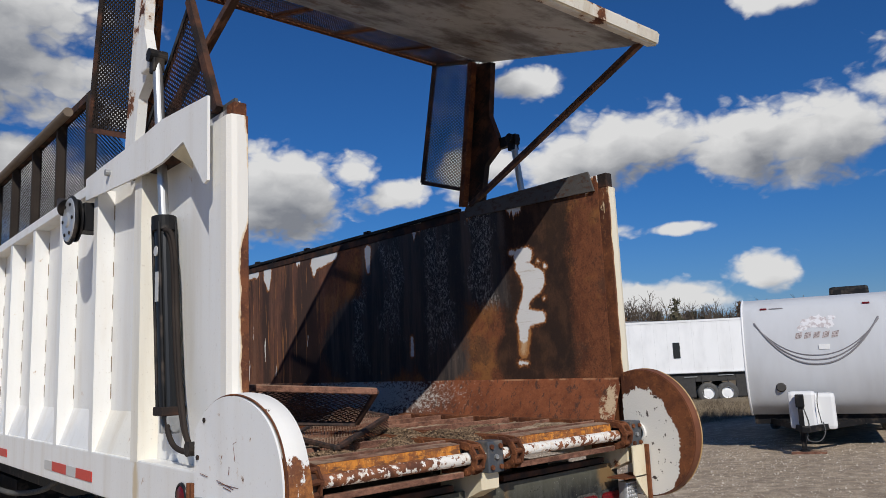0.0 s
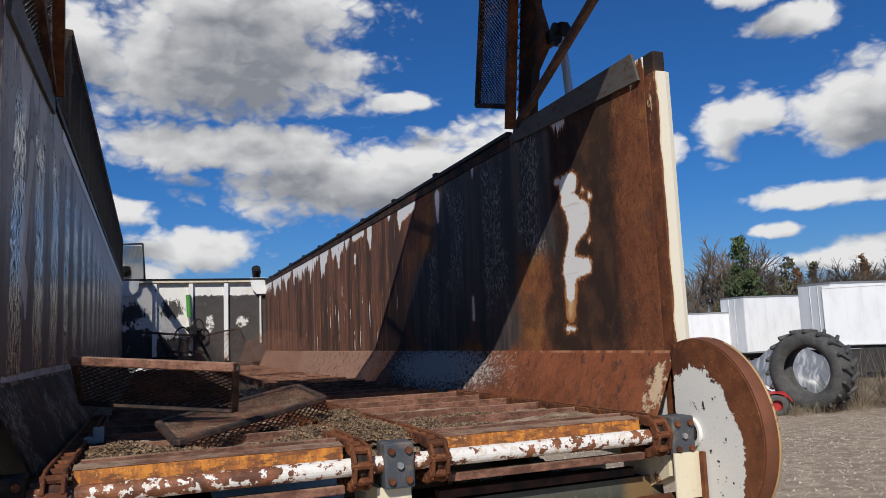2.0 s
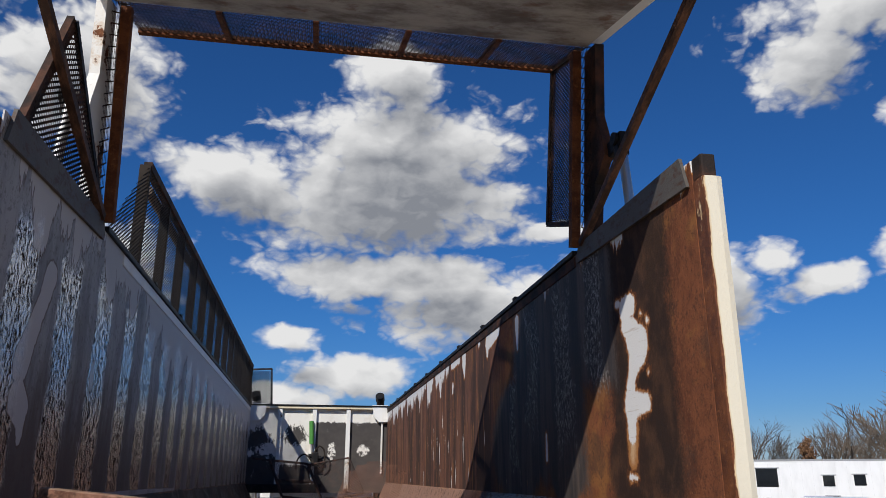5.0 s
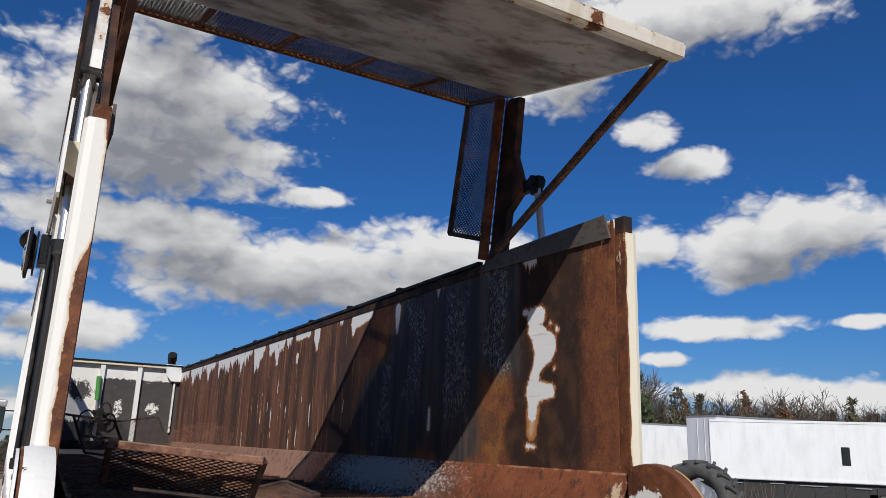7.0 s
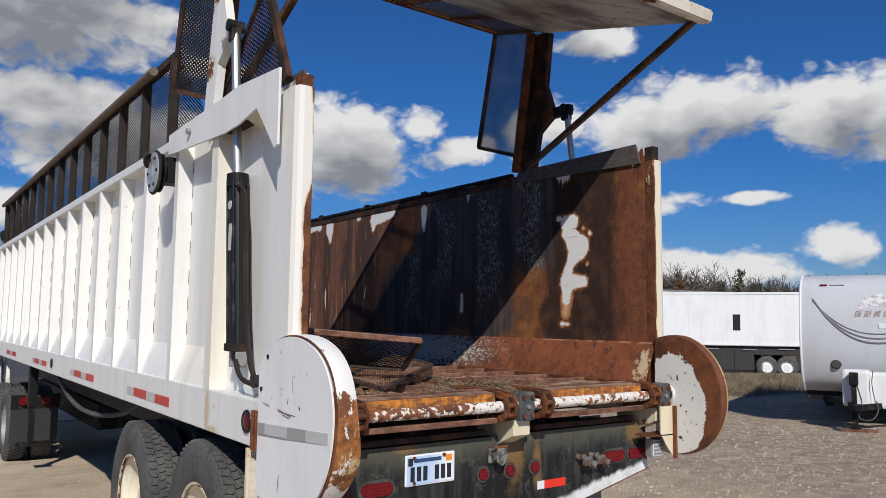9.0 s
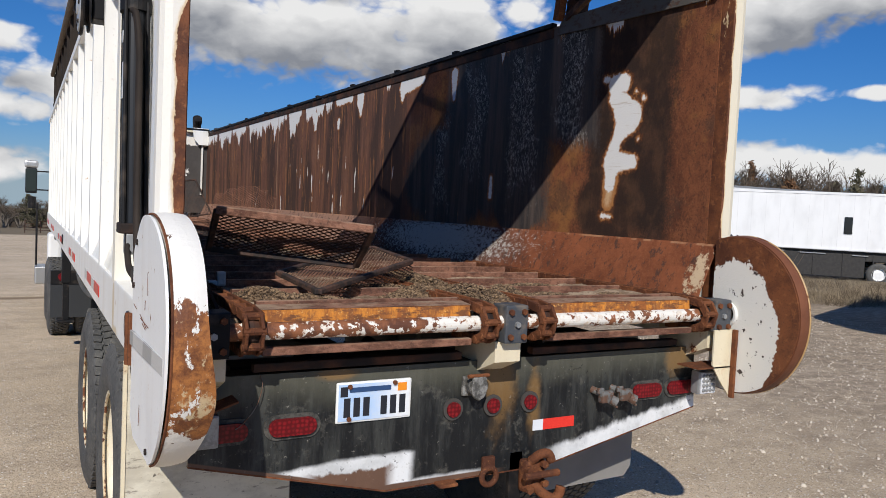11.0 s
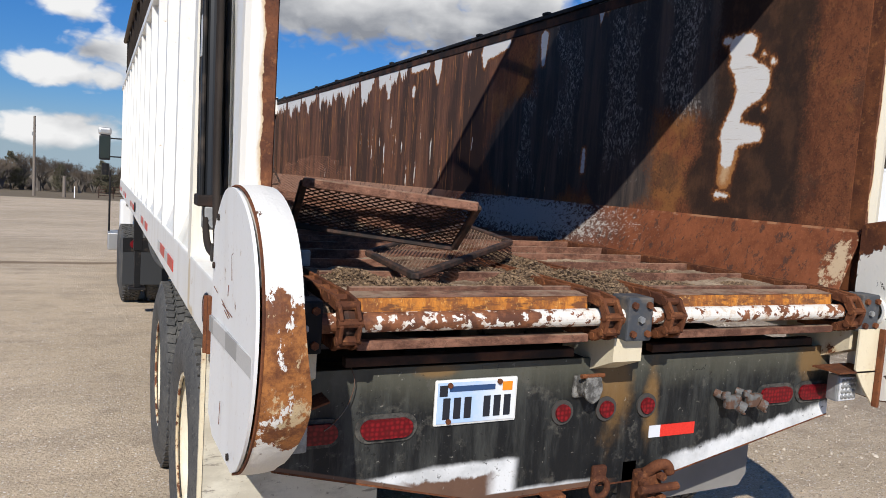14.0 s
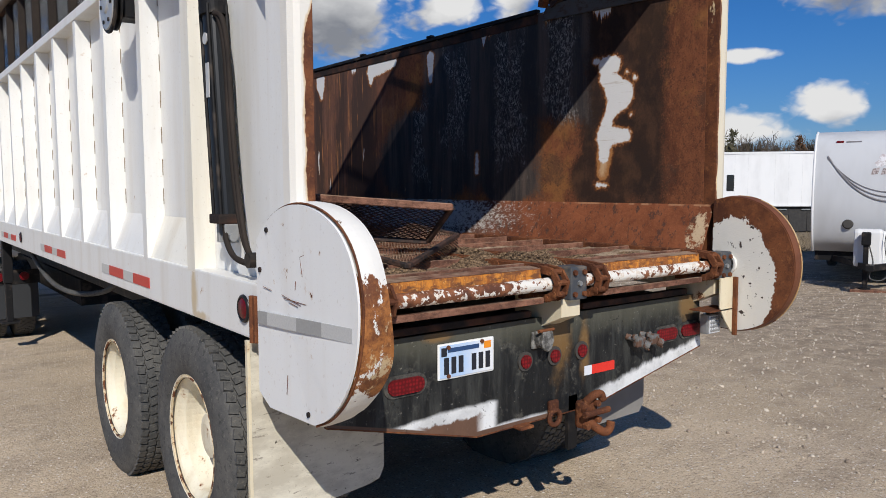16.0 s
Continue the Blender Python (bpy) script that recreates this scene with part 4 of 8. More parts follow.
for p, q in (((1.40, 14.42, 2.96), (1.36, 14.42, 3.6)), ((1.36, 14.42, 3.6), (1.72, 14.42, 3.62)), ((1.76, 14.42, 2.96), (1.72, 14.42, 3.62))):
    bar(bm, p, q, 0.03, 0.03)
part("end_screen", bm, black_steel, basket)
# small fixed wing of mesh behind the hinge on the left
wing = part("screen_wing", bar(B(), (1.372, 3.06, 2.94), (1.372, 3.385, 3.60), 0.03, 0.05), dark_rust, trailer, "rusty mesh wing behind the hinge")
bm = B()
diamond_mesh(bm, (1.385, 3.06, 2.95), (0, 1.05, 0), (0, 0, 0.66), 0.021, 0.0125, 0.0085, 0.008, keep=lambda p: p.z < 2.95 + (p.y - 3.06) * 2.0 and p.z < 3.60 - (p.y - 3.385) * 0.85)
part("wing_mesh", bm, dark_rust, wing)
part("wing_bar", bar(B(), (1.385, 3.385, 3.60), (1.385, 4.05, 3.04), 0.02, 0.03), black_steel, wing)

# ---- front wall with stained panels and painted shade
def front_make(k):
    co = k.coords()
    x, y, z = k.split(co)
    rag = k.math("MULTIPLY_ADD", k.noise(k.coords((1.6, 1, 0.8)), 6.0, 8, 0.82), 4.2, -2.1)
    right = k.math("MULTIPLY", k.ramp(z, 2.78, 2.62, -1.0, 0.75), k.ramp(x, 2.45, 2.60))
    bare = k.most([k.blob(x, z, 2.86, 2.18, 0.10, 0.22), k.blob(x, z, 3.44, 2.20, 0.15, 0.14), k.blob(x, z, 1.68, 2.22, 0.18, 0.12), k.blob(x, z, 2.20, 2.10, 0.2, 0.10)])
    # Left bays: dark patches and foot carry the shade lying there with the stains.
    left = k.math("MULTIPLY", k.most([k.blob(x, z, 1.56, 2.35, 0.22, 0.25), k.blob(x, z, 1.6, 1.95, 0.4, 0.2), k.ramp(z, 2.05, 1.85, -0.6, 0.6), k.blob(x, z, 2.2, 2.45, 0.2, 0.16)]), k.ramp(x, 2.60, 2.45))
    stain_shade = k.math("SUBTRACT", k.math("ADD", k.math("ADD", right, left), rag), k.math("MULTIPLY", k.math("MULTIPLY", k.math("MAXIMUM", bare, 0.0), k.ramp(k.noise(co, 16, 6, 0.8), 0.42, 0.56)), 2.6))
    c = k.mix(k.ramp(k.noise(co, 6, 5), 0.5, 0.75, 0, 0.4), (0.72, 0.70, 0.65), (0.48, 0.40, 0.31))
    return k.mix(k.ramp(stain_shade, 0.0, 0.14), c, k.mix(k.noise(co, 9, 5), (0.035, 0.032, 0.031), (0.085, 0.075, 0.070)))


front = part("front_wall", box(B(), XS, 2 * CX - XS, FRONT - 0.05, FRONT, 1.47, 2.96), material("front_stain_shade", front_make, rough=0.7, bump=0.2), trailer, "white front wall with black stains and shade painted low on the left")
for x in (1.92, 2.53, 3.14):
    part("front_stud", box(B(), x - 0.038, x + 0.038, FRONT - 0.12, FRONT - 0.051, 1.50, 2.92, 0.006), worn_white, front, "white upright stiffener")
part("front_stud", box(B(), 3.74, 3.77, FRONT - 0.10, FRONT - 0.051, 1.8, 2.68, 0.004), worn_white, front)
part("front_header", box(B(), XS, 2 * CX - XS, FRONT - 0.14, FRONT - 0.05, 2.92, 2.965, 0.006), cream_paint, front)
part("header_cap", box(B(), XS, 2 * CX - XS, FRONT - 0.16, FRONT - 0.02, 2.966, 2.99, 0.006), black_steel, front)
part("front_sill", box(B(), XS + 0.02, 2.70, FRONT - 0.30, FRONT - 0.052, 1.49, 1.62, 0.01), black_steel, front, "black sill beam at the foot of the wall")
for side in (0, 1):
    part("corner_plate", prism(B(), "y", FRONT - 0.145, FRONT - 0.125, [(X(side, XS + 0.015), 3.0), (X(side, XS + 0.30), 3.0), (X(side, XS + 0.27), 2.80), (X(side, XS + 0.18), 2.70), (X(side, XS + 0.015), 2.70)]), white_paint, front, "white folded corner plate")
green = material("green_paint", lambda k: k.mix(k.noise(k.coords(), 20, 4), (0.05, 0.20, 0.04), (0.10, 0.32, 0.07)), rough=0.5)
part("green_cylinder", rod(B(), (2.50, FRONT - 0.17, 2.30), (2.48, FRONT - 0.17, 2.70), 0.040, 16), green, front, "small green hydraulic cylinder")
part("cylinder_rod", rod(B(), (2.50, FRONT - 0.17, 2.30), (2.53, FRONT - 0.17, 1.98), 0.020, 10), chrome, front)
bm = B()
box(bm, 2.51, 2.63, FRONT - 0.24, FRONT - 0.14, 1.93, 2.16, 0.02)
rod(bm, (2.45, FRONT - 0.19, 2.10), (2.68, FRONT - 0.19, 2.06), 0.035, 12)
part("valve_block", bm, black_steel, front, "black hydraulic valve block")
for pts in ([(2.56, FRONT - 0.2, 2.15), (2.63, FRONT - 0.25, 2.26), (2.72, FRONT - 0.25, 2.20), (2.74, FRONT - 0.22, 2.0), (2.66, FRONT - 0.2, 1.90)], [(2.52, FRONT - 0.2, 2.0), (2.40, FRONT - 0.24, 2.12), (2.28, FRONT - 0.22, 2.05), (2.24, FRONT - 0.2, 1.88)], [(2.50, FRONT - 0.2, 1.95), (2.48, FRONT - 0.25, 1.75), (2.55, FRONT - 0.25, 1.60), (2.45, FRONT - 0.22, 1.53)]):
    part("front_hose", pipe(B(), smooth_path(pts), 0.014, 8), screen_black, front, smooth=True)

# ---- moving floor
DECK = 1.362
part("floor_plate", box(B(), XS + 0.12, 2 * CX - XS - 0.12, REAR, FRONT - 0.06, 1.30, DECK - 0.004), material("floor_dust", lambda k: k.mix(k.ramp(k.noise(k.coords(), 40, 6, 0.75), 0.42, 0.62), k.mix(k.noise(k.coords(), 3, 5), (0.05, 0.032, 0.022), (0.16, 0.108, 0.07)), (0.34, 0.25, 0.165)), rough=0.95, bump=1.0, bump_scale=40), trailer, "dusty floor under the apron slats")
def slat_make(k):
    co = k.coords()
    c = k.mix(k.ramp(k.noise(k.coords((2, 4, 4)), 4, 7, 0.75), 0.38, 0.64), (0.105, 0.050, 0.035), (0.27, 0.135, 0.090))
    c = k.mix(k.ramp(k.noise(co, 45, 6, 0.8), 0.52, 0.62, 0, 0.6), c, (0.075, 0.042, 0.032))
    up = k.split(k.tree.nodes.new("ShaderNodeNewGeometry").outputs["Normal"])[2]
    dusty = k.math("MULTIPLY", k.ramp(up, 0.5, 0.95), k.ramp(k.noise(k.coords((2, 3, 3)), 3, 7, 0.75), 0.40, 0.62, 0, 0.75))
    c = k.mix(dusty, c, (0.36, 0.265, 0.185))
    return k.mix(k.ramp(k.noise(co, 130, 4, 0.8), 0.58, 0.66, 0, 0.5), c, (0.38, 0.235, 0.16))


slat_mat = material("slat_rust", slat_make, rough=0.85, bump=0.6, bump_scale=60, spec=0.1)
SLATS = [2.83 + 0.345 * i for i in range(33)]
for y in SLATS:
    for a, b in ((1.64, 2.43), (2.77, 3.58)):
        bm = B()
        prism(bm, "x", a, b, [(y, DECK), (y + 0.075, DECK), (y + 0.07, DECK + 0.012), (y + 0.034, DECK + 0.022), (y + 0.028, DECK + 0.046), (y + 0.003, DECK + 0.048), (y, DECK + 0.045)])
        part("apron_slat", bm, slat_mat, trailer)

CHAINS = (1.585, 2.47, 2.735, 3.635)
for x in CHAINS:
    bm = B()
    r, y0, z0 = 0.062, 2.70, 1.328
    path = [(y0 + 0.09 * i + 0.05, z0 + r) for i in range(22, -1, -1)] + [(y0 - r * math.sin(a), z0 + r * math.cos(a)) for a in (0.5, 1.4, 2.3, 3.14)] + [(y0 + 0.09, z0 - r), (y0 + 0.18, z0 - r)]
    for (ya, za), (yb, zb) in zip(path, path[1:]):
        for dx in (-0.026, 0.026):
            bar(bm, (x + dx, ya, za), (x + dx, yb, zb), 0.012, 0.036, up=(0, 0.001, 1) if abs(yb - ya) > 0.03 else (0, 1, 0), bevel=0.003)
        rod(bm, (x - 0.036, ya, za), (x + 0.036, ya, za), 0.013, 8)
    part("drive_chain", bm, rust, trailer, "rusty link chain round its sprocket")
    bm = B()
    lathe(bm, [(0.030, -0.02), (0.05, -0.02), (0.056, 0.0), (0.05, 0.02), (0.030, 0.02)], (x, y0, z0), steps=16)
    part("sprocket", bm, dark_rust, trailer)


def shaft_make(k):
    co = k.coords()
    x, y, z = k.split(co)
    rag = k.noise(co, 30, 6, 0.62)
    keep = k.most([k.blob(x, 0.0, 2.36, 0.0, 0.26, 1.0), k.math("MULTIPLY", k.blob(x, 0.0, 1.86, 0.0, 0.40, 1.0), 0.36), k.blob(x, 0.0, 2.95, 0.0, 0.55, 1.0), k.blob(x, 0.0, 3.45, 0.0, 0.2, 1.0)])
    mask = k.ramp(k.math("ADD", k.math("MULTIPLY", k.math("MAXIMUM", keep, 0.0), 0.22), rag), 0.60, 0.615)
    white = k.mix(k.ramp(k.noise(k.coords((1, 1, 1)), 34, 5, 0.7), 0.48, 0.66, 0, 0.6), (0.74, 0.71, 0.65), (0.50, 0.33, 0.18))
    return k.mix(mask, k.mix(k.ramp(k.noise(co, 16, 6, 0.75), 0.36, 0.64), (0.105, 0.042, 0.024), (0.27, 0.105, 0.048)), white)


shaft = part("drive_shaft", rod(B(), (1.43, 2.70, 1.328), (3.80, 2.70, 1.328), 0.029, 20), material("shaft_paint", shaft_make, rough=0.55, bump=0.2), trailer, "drive shaft with flaking white paint over rust")
for a, b in ((1.63, 2.425), (2.785, 3.59)):
    bm = B()
    prism(bm, "x", a, b, [(2.724, 1.350), (2.719, 1.352), (2.726, 1.394), (2.732, 1.394)])
    part("end_slat", bm, orange_rust, trailer, "bright orange-rusted apron slat at the turn")
    bm = B()
    prism(bm, "x", a - 0.005, b + 0.005, [(2.724, 1.395), (2.80, 1.402), (2.80, 1.392), (2.732, 1.386)])
    part("apron_slat", bm, slat_mat, trailer)
    bm = B()
    box(bm, a, b, 2.70, 2.74, 1.245, 1.272, 0.004)
    part("return_slat", bm, slat_mat, trailer)
    part("return_slat", box(B(), a, b + 0.02, 2.80, 2.84, 1.17, 1.20, 0.004), dark_rust, trailer)

# bearing blocks on stubs; the left one coloured black for the shade there
for n, x in enumerate((1.463, 2.600, 3.745)):
    bm = B()
    box(bm, x - 0.052, x + 0.052, 2.660, 2.755, 1.250, 1.398, 0.008)
    block = part("bearing_block", bm, material("block_blue", lambda k: k.mix(k.ramp(k.noise(k.coords(), 14, 5), 0.5, 0.7), (0.062, 0.068, 0.078), (0.16, 0.135, 0.11)), rough=0.55, bump=0.1) if n == 1 else black_steel if n == 0 else block.data.materials[0], trailer, "steel bearing block, grey-blue but black for the shaded left one")
    for dx, dz in ((-0.030, 0.048), (0.030, 0.048), (-0.030, -0.048), (0.030, -0.048), (0, 0.0)):
        part("bolt", rod(B(), (x + dx, 2.662, 1.324 + dz), (x + dx, 2.648, 1.324 + dz), 0.012, 6), rust if dz else grey_metal, block)
    bm = B()
    prism(bm, "x", x - 0.068 if n == 1 else x - 0.05, x + 0.05, [(2.70, 1.252), (3.0, 1.252), (3.0, 1.10), (2.86, 1.10), (2.70, 1.172)])
    part("stub", bm, cream_paint, block)
bm = B()
lathe(bm, [(0.046, 0.018), (0.046, -0.002), (0.057, -0.002), (0.059, 0.018)], (3.806, 2.70, 1.328), steps=28)
part("hub_ring", bm, worn_white, trailer, "white hub ring round the shaft's end", smooth=False)
part("hub_core", rod(B(), (3.79, 2.70, 1.328), (3.815, 2.70, 1.328), 0.034, 20), black_steel, trailer)

# ---- chain guards
GUARD = [(3.03, 0.97), (3.03, 1.56), (2.93, 1.64), (2.80, 1.69), (2.66, 1.705), (2.52, 1.685), (2.40, 1.635), (2.32, 1.56), (2.275, 1.46), (2.265, 1.36), (2.28, 1.25), (2.32, 1.15), (2.39, 1.06), (2.48, 0.99), (2.58, 0.945), (2.94, 0.925)]


GUARD = GUARD[:1] + [(p.x, p.y) for p in smooth_path([(y, z, 0) for y, z in GUARD[1:-1]], 4)] + GUARD[-1:]


def rim_make(k):
    co = k.coords()
    x, y, z = k.split(co)
    rag = k.noise(k.coords((2, 2, 1)), 6, 7, 0.72)
    keep = k.most([k.ramp(z, 1.45, 1.53), k.math("MULTIPLY", k.ramp(z, 1.14, 1.04), 0.95)])
    mask = k.ramp(k.math("ADD", k.math("MULTIPLY", keep, 0.33), rag), 0.57, 0.59)
    c = k.mix(k.ramp(k.noise(co, 12, 6, 0.75), 0.38, 0.62), (0.14, 0.050, 0.022), (0.42, 0.165, 0.048))
    c = k.mix(k.ramp(k.noise(k.coords((1, 1, 0.6)), 9, 7, 0.78), 0.53, 0.59, 0, 0.8), c, (0.64, 0.51, 0.31))
    c = k.mix(k.ramp(k.noise(co, 60, 5, 0.75), 0.57, 0.63, 0, 0.65), c, (0.20, 0.075, 0.032))
    chips = k.ramp(k.noise(co, 26, 4, 0.6), 0.66, 0.68)
    return k.mix(mask, c, k.mix(chips, (0.76, 0.74, 0.69), (0.12, 0.06, 0.035)))


def inner_make(k):
    co = k.coords()
    x, y, z = k.split(co)
    b = k.blob(y, z, 2.665, 1.245, 0.235, 0.33)
    mask = k.ramp(k.math("ADD", b, k.math("MULTIPLY_ADD", k.noise(co, 14, 7, 0.7), 0.55, -0.27)), 0.0, 0.02)
    chips = k.ramp(k.noise(co, 22, 5, 0.62), 0.615, 0.63)
    c = k.mix(mask, rust_colour(k, co), (0.72, 0.70, 0.64))
    return k.mix(k.math("MULTIPLY", chips, mask), c, (0.06, 0.045, 0.04))


smooth_rust = material("smooth_rust", lambda k: k.mix(k.ramp(k.noise(k.coords((1, 1, 1)), 3, 5, 0.6), 0.35, 0.7), (0.10, 0.036, 0.020), (0.19, 0.072, 0.034)), rough=0.55, bump=0.15)
rim_mat, inner_mat = material("rim_flaking", rim_make, rough=0.6, bump=0.3, bump_scale=40), material("guard_inside", inner_make, rough=0.55, bump=0.2)
GUARD = [(2.701 + 0.985 * (y - 2.66), 1.314 + 0.982 * (z - 1.315)) for y, z in GUARD]
white_plate = material("plate_white", chipped((0.80, 0.80, 0.78), 0.075, 14.0, 0.16), bump=0.08, bump_scale=20)
PLATE = 1.2765


def rim_band(outline, a, b, dent=0.0):
    """A band bent round the outline, closed on its inner side, its free edge bulging where it was hit."""
    bm = B()
    n, steps = len(outline), 5
    cy, cz = 2.70, 1.32
    rows = []
    for i in range(steps + 1):
        t = i / steps
        row = []
        for y, z in outline:
            push = dent * math.exp(-((z - 1.19) / 0.15) ** 2) * (1 if y < 2.5 else 0) * t ** 2
            swell = 1 + 0.012 * math.sin(math.pi * t) - 0.25 * push * 0.3
            row.append(bm.verts.new((a + (b - a) * t + push, cy + (y - cy) * swell, cz + (z - cz) * swell)))
        rows.append(row)
    for r0, r1 in zip(rows, rows[1:]):
        for i in range(n):
            j = (i + 1) % n
            bm.faces.new((r0[i], r0[j], r1[j], r1[i]))
    bm.faces.new(rows[0][::-1])
    bm.faces.new(rows[-1])
    bmesh.ops.recalc_face_normals(bm, faces=bm.faces)
    return bm


def bent_plate(outline, x, thick):
    """A cover sheet with two soft creases."""
    bm = B()
    prism(bm, "x", x, x + thick, outline)
    creases = [((2.93, 1.60), (2.80, 1.29), 0.030), ((2.72, 1.24), (2.50, 1.00), -0.035)]
    for p, q, slope in creases:
        d = Vector((0, q[0] - p[0], q[1] - p[1])).normalized()
        bmesh.ops.bisect_plane(bm, geom=bm.verts[:] + bm.edges[:] + bm.faces[:], plane_co=(0, *p), plane_no=d.cross(Vector((1, 0, 0))))
    for p, q, slope in creases:
        d = Vector((0, q[0] - p[0], q[1] - p[1])).normalized()
        side_way = d.cross(Vector((1, 0, 0)))
        for v in bm.verts:
            off = (v.co - Vector((v.co.x, *p))).dot(side_way)
            if off > 0:
                v.co.x -= abs(slope) * min(off, 0.2) * (1 if slope > 0 else 0.4)
    bmesh.ops.triangulate(bm, faces=[f for f in bm.faces if len(f.verts) > 4])
    return bm


guard = part("chain_guard", rim_band(GUARD, 1.2855, 1.372, 0.034), rim_mat, trailer, "chain guard with flaking white paint over rust")
plate = [(2.70 + (y - 2.70) * 0.985 if y < 3 else y, 1.32 + (z - 1.32) * 0.985) for y, z in GUARD]
part("guard_plate", bent_plate(plate, PLATE + 0.0005, 0.008), white_plate, guard, "scratched white cover plate with soft creases")
for y, z in ((2.965, 1.595), (2.49, 1.60), (2.40, 1.565), (2.352, 1.42), (2.342, 1.355), (2.44, 1.105), (2.66, 0.985), (3.03, 1.445), (2.60, 1.655)):
    part("bolt", rod(B(), (PLATE + 0.001, y, z), (PLATE - 0.006, y, z), 0.010, 8), dark_rust, guard)
for t0, t1, m in ((0.0, 0.12, material("dull_tape", lambda k: k.mix(k.noise(k.coords(), 90, 3), (0.28, 0.28, 0.27), (0.36, 0.36, 0.35)), rough=0.4)), (0.12, 0.46, grey_tape), (0.46, 0.72, bpy.data.materials["dull_tape"]), (0.72, 1.0, grey_tape)):
    y0, y1 = 3.045 - 0.69 * t0, 3.045 - 0.69 * t1
    part("tape", prism(B(), "x", PLATE - 0.0085, PLATE - 0.0005, [(y0, 1.290 + 0.035 * t0), (y1, 1.290 + 0.035 * t1), (y1, 1.243 + 0.035 * t1), (y0, 1.243 + 0.035 * t0)]), m, guard)
bm = B()
box(bm, 1.266, 1.284, 3.070, 3.092, 1.16, 1.34, 0.004)
rod(bm, (1.268, 3.098, 1.16), (1.268, 3.098, 1.34), 0.011, 10)
box(bm, 1.270, 1.2845, 3.100, 3.128, 1.17, 1.33, 0.004)
part("hinge_tab", bm, rust, guard, "rusted hinge with its pin")
part("edge_seam", pipe(B(), [(1.2845, 2.70 + (y - 2.70) * 0.995, 1.32 + (z - 1.32) * 0.995) for y, z in GUARD[1:-1]], 0.0042, 6), rust, guard, "rusted seam round the cover plate")
scratch_rust = material("scratch_rust", lambda k: k.mix(k.noise(k.coords(), 40, 4), (0.07, 0.035, 0.025), (0.26, 0.10, 0.06)), rough=0.8)
for p, q in (((2.70, 1.515), (2.60, 1.545)), ((2.70, 1.515), (2.685, 1.45)), ((2.845, 1.372), (2.70, 1.350)), ((2.83, 1.362), (2.66, 1.358)), ((3.00, 1.385), (2.93, 1.378)), ((2.79, 1.352), (2.72, 1.343)), ((2.52, 1.24), (2.50, 1.17)), ((2.82, 1.02), (2.81, 1.09)), ((2.74, 1.40), (2.735, 1.43))):
    part("scratch", bar(B(), (PLATE - 0.0035, *p), (PLATE - 0.0035, *q), 0.0016, 0.0018), scratch_rust, guard)

# the guard over the far end of the shaft stands close behind the post
RIGHT = [(2.792, 0.975), (2.792, 1.672)] + [(2.67 - 0.346 * math.sin(a), 1.329 + 0.362 * math.cos(a)) for a in [math.pi * i / 36 for i in range(-3, 37)]]
cream_rust = material("edge_cream_rust", chipped((0.42, 0.27, 0.12), 0.22, 9.0, 0.6), bump=0.2)
guard = part("chain_guard", rim_band(RIGHT, 3.824, 3.886), smooth_rust, trailer, "rust-brown chain guard with a white inner plate")
part("guard_plate", prism(B(), "x", 3.8185, 3.8235, [(2.70 + (y - 2.70) * 0.985 if y < 2.78 else y, 1.32 + (z - 1.32) * 0.985) for y, z in RIGHT]), inner_mat, guard, "flaking white inner plate")
part("rim_edge", pipe(B(), [(3.884, 2.70 + (y - 2.70) * 1.002, 1.32 + (z - 1.32) * 1.002) for y, z in RIGHT[2:]], 0.005, 6), cream_rust, guard, "worn edge of the rim")
part("guard_bracket", box(B(), 3.60, 3.817, 2.655, 2.78, 1.085, 1.092), rust, guard, "cream shelf bracket with rust")
part("guard_web", prism(B(), "y", 2.655, 2.663, [(3.815, 0.945), (3.815, 1.262), (3.69, 1.262), (3.69, 1.10), (3.74, 1.03)]), cream_paint, guard, "cream upright plate under the hub")
part("web_edge", box(B(), 3.803, 3.8182, 2.630, 2.654, 0.945, 1.262, 0.003), rust, guard)

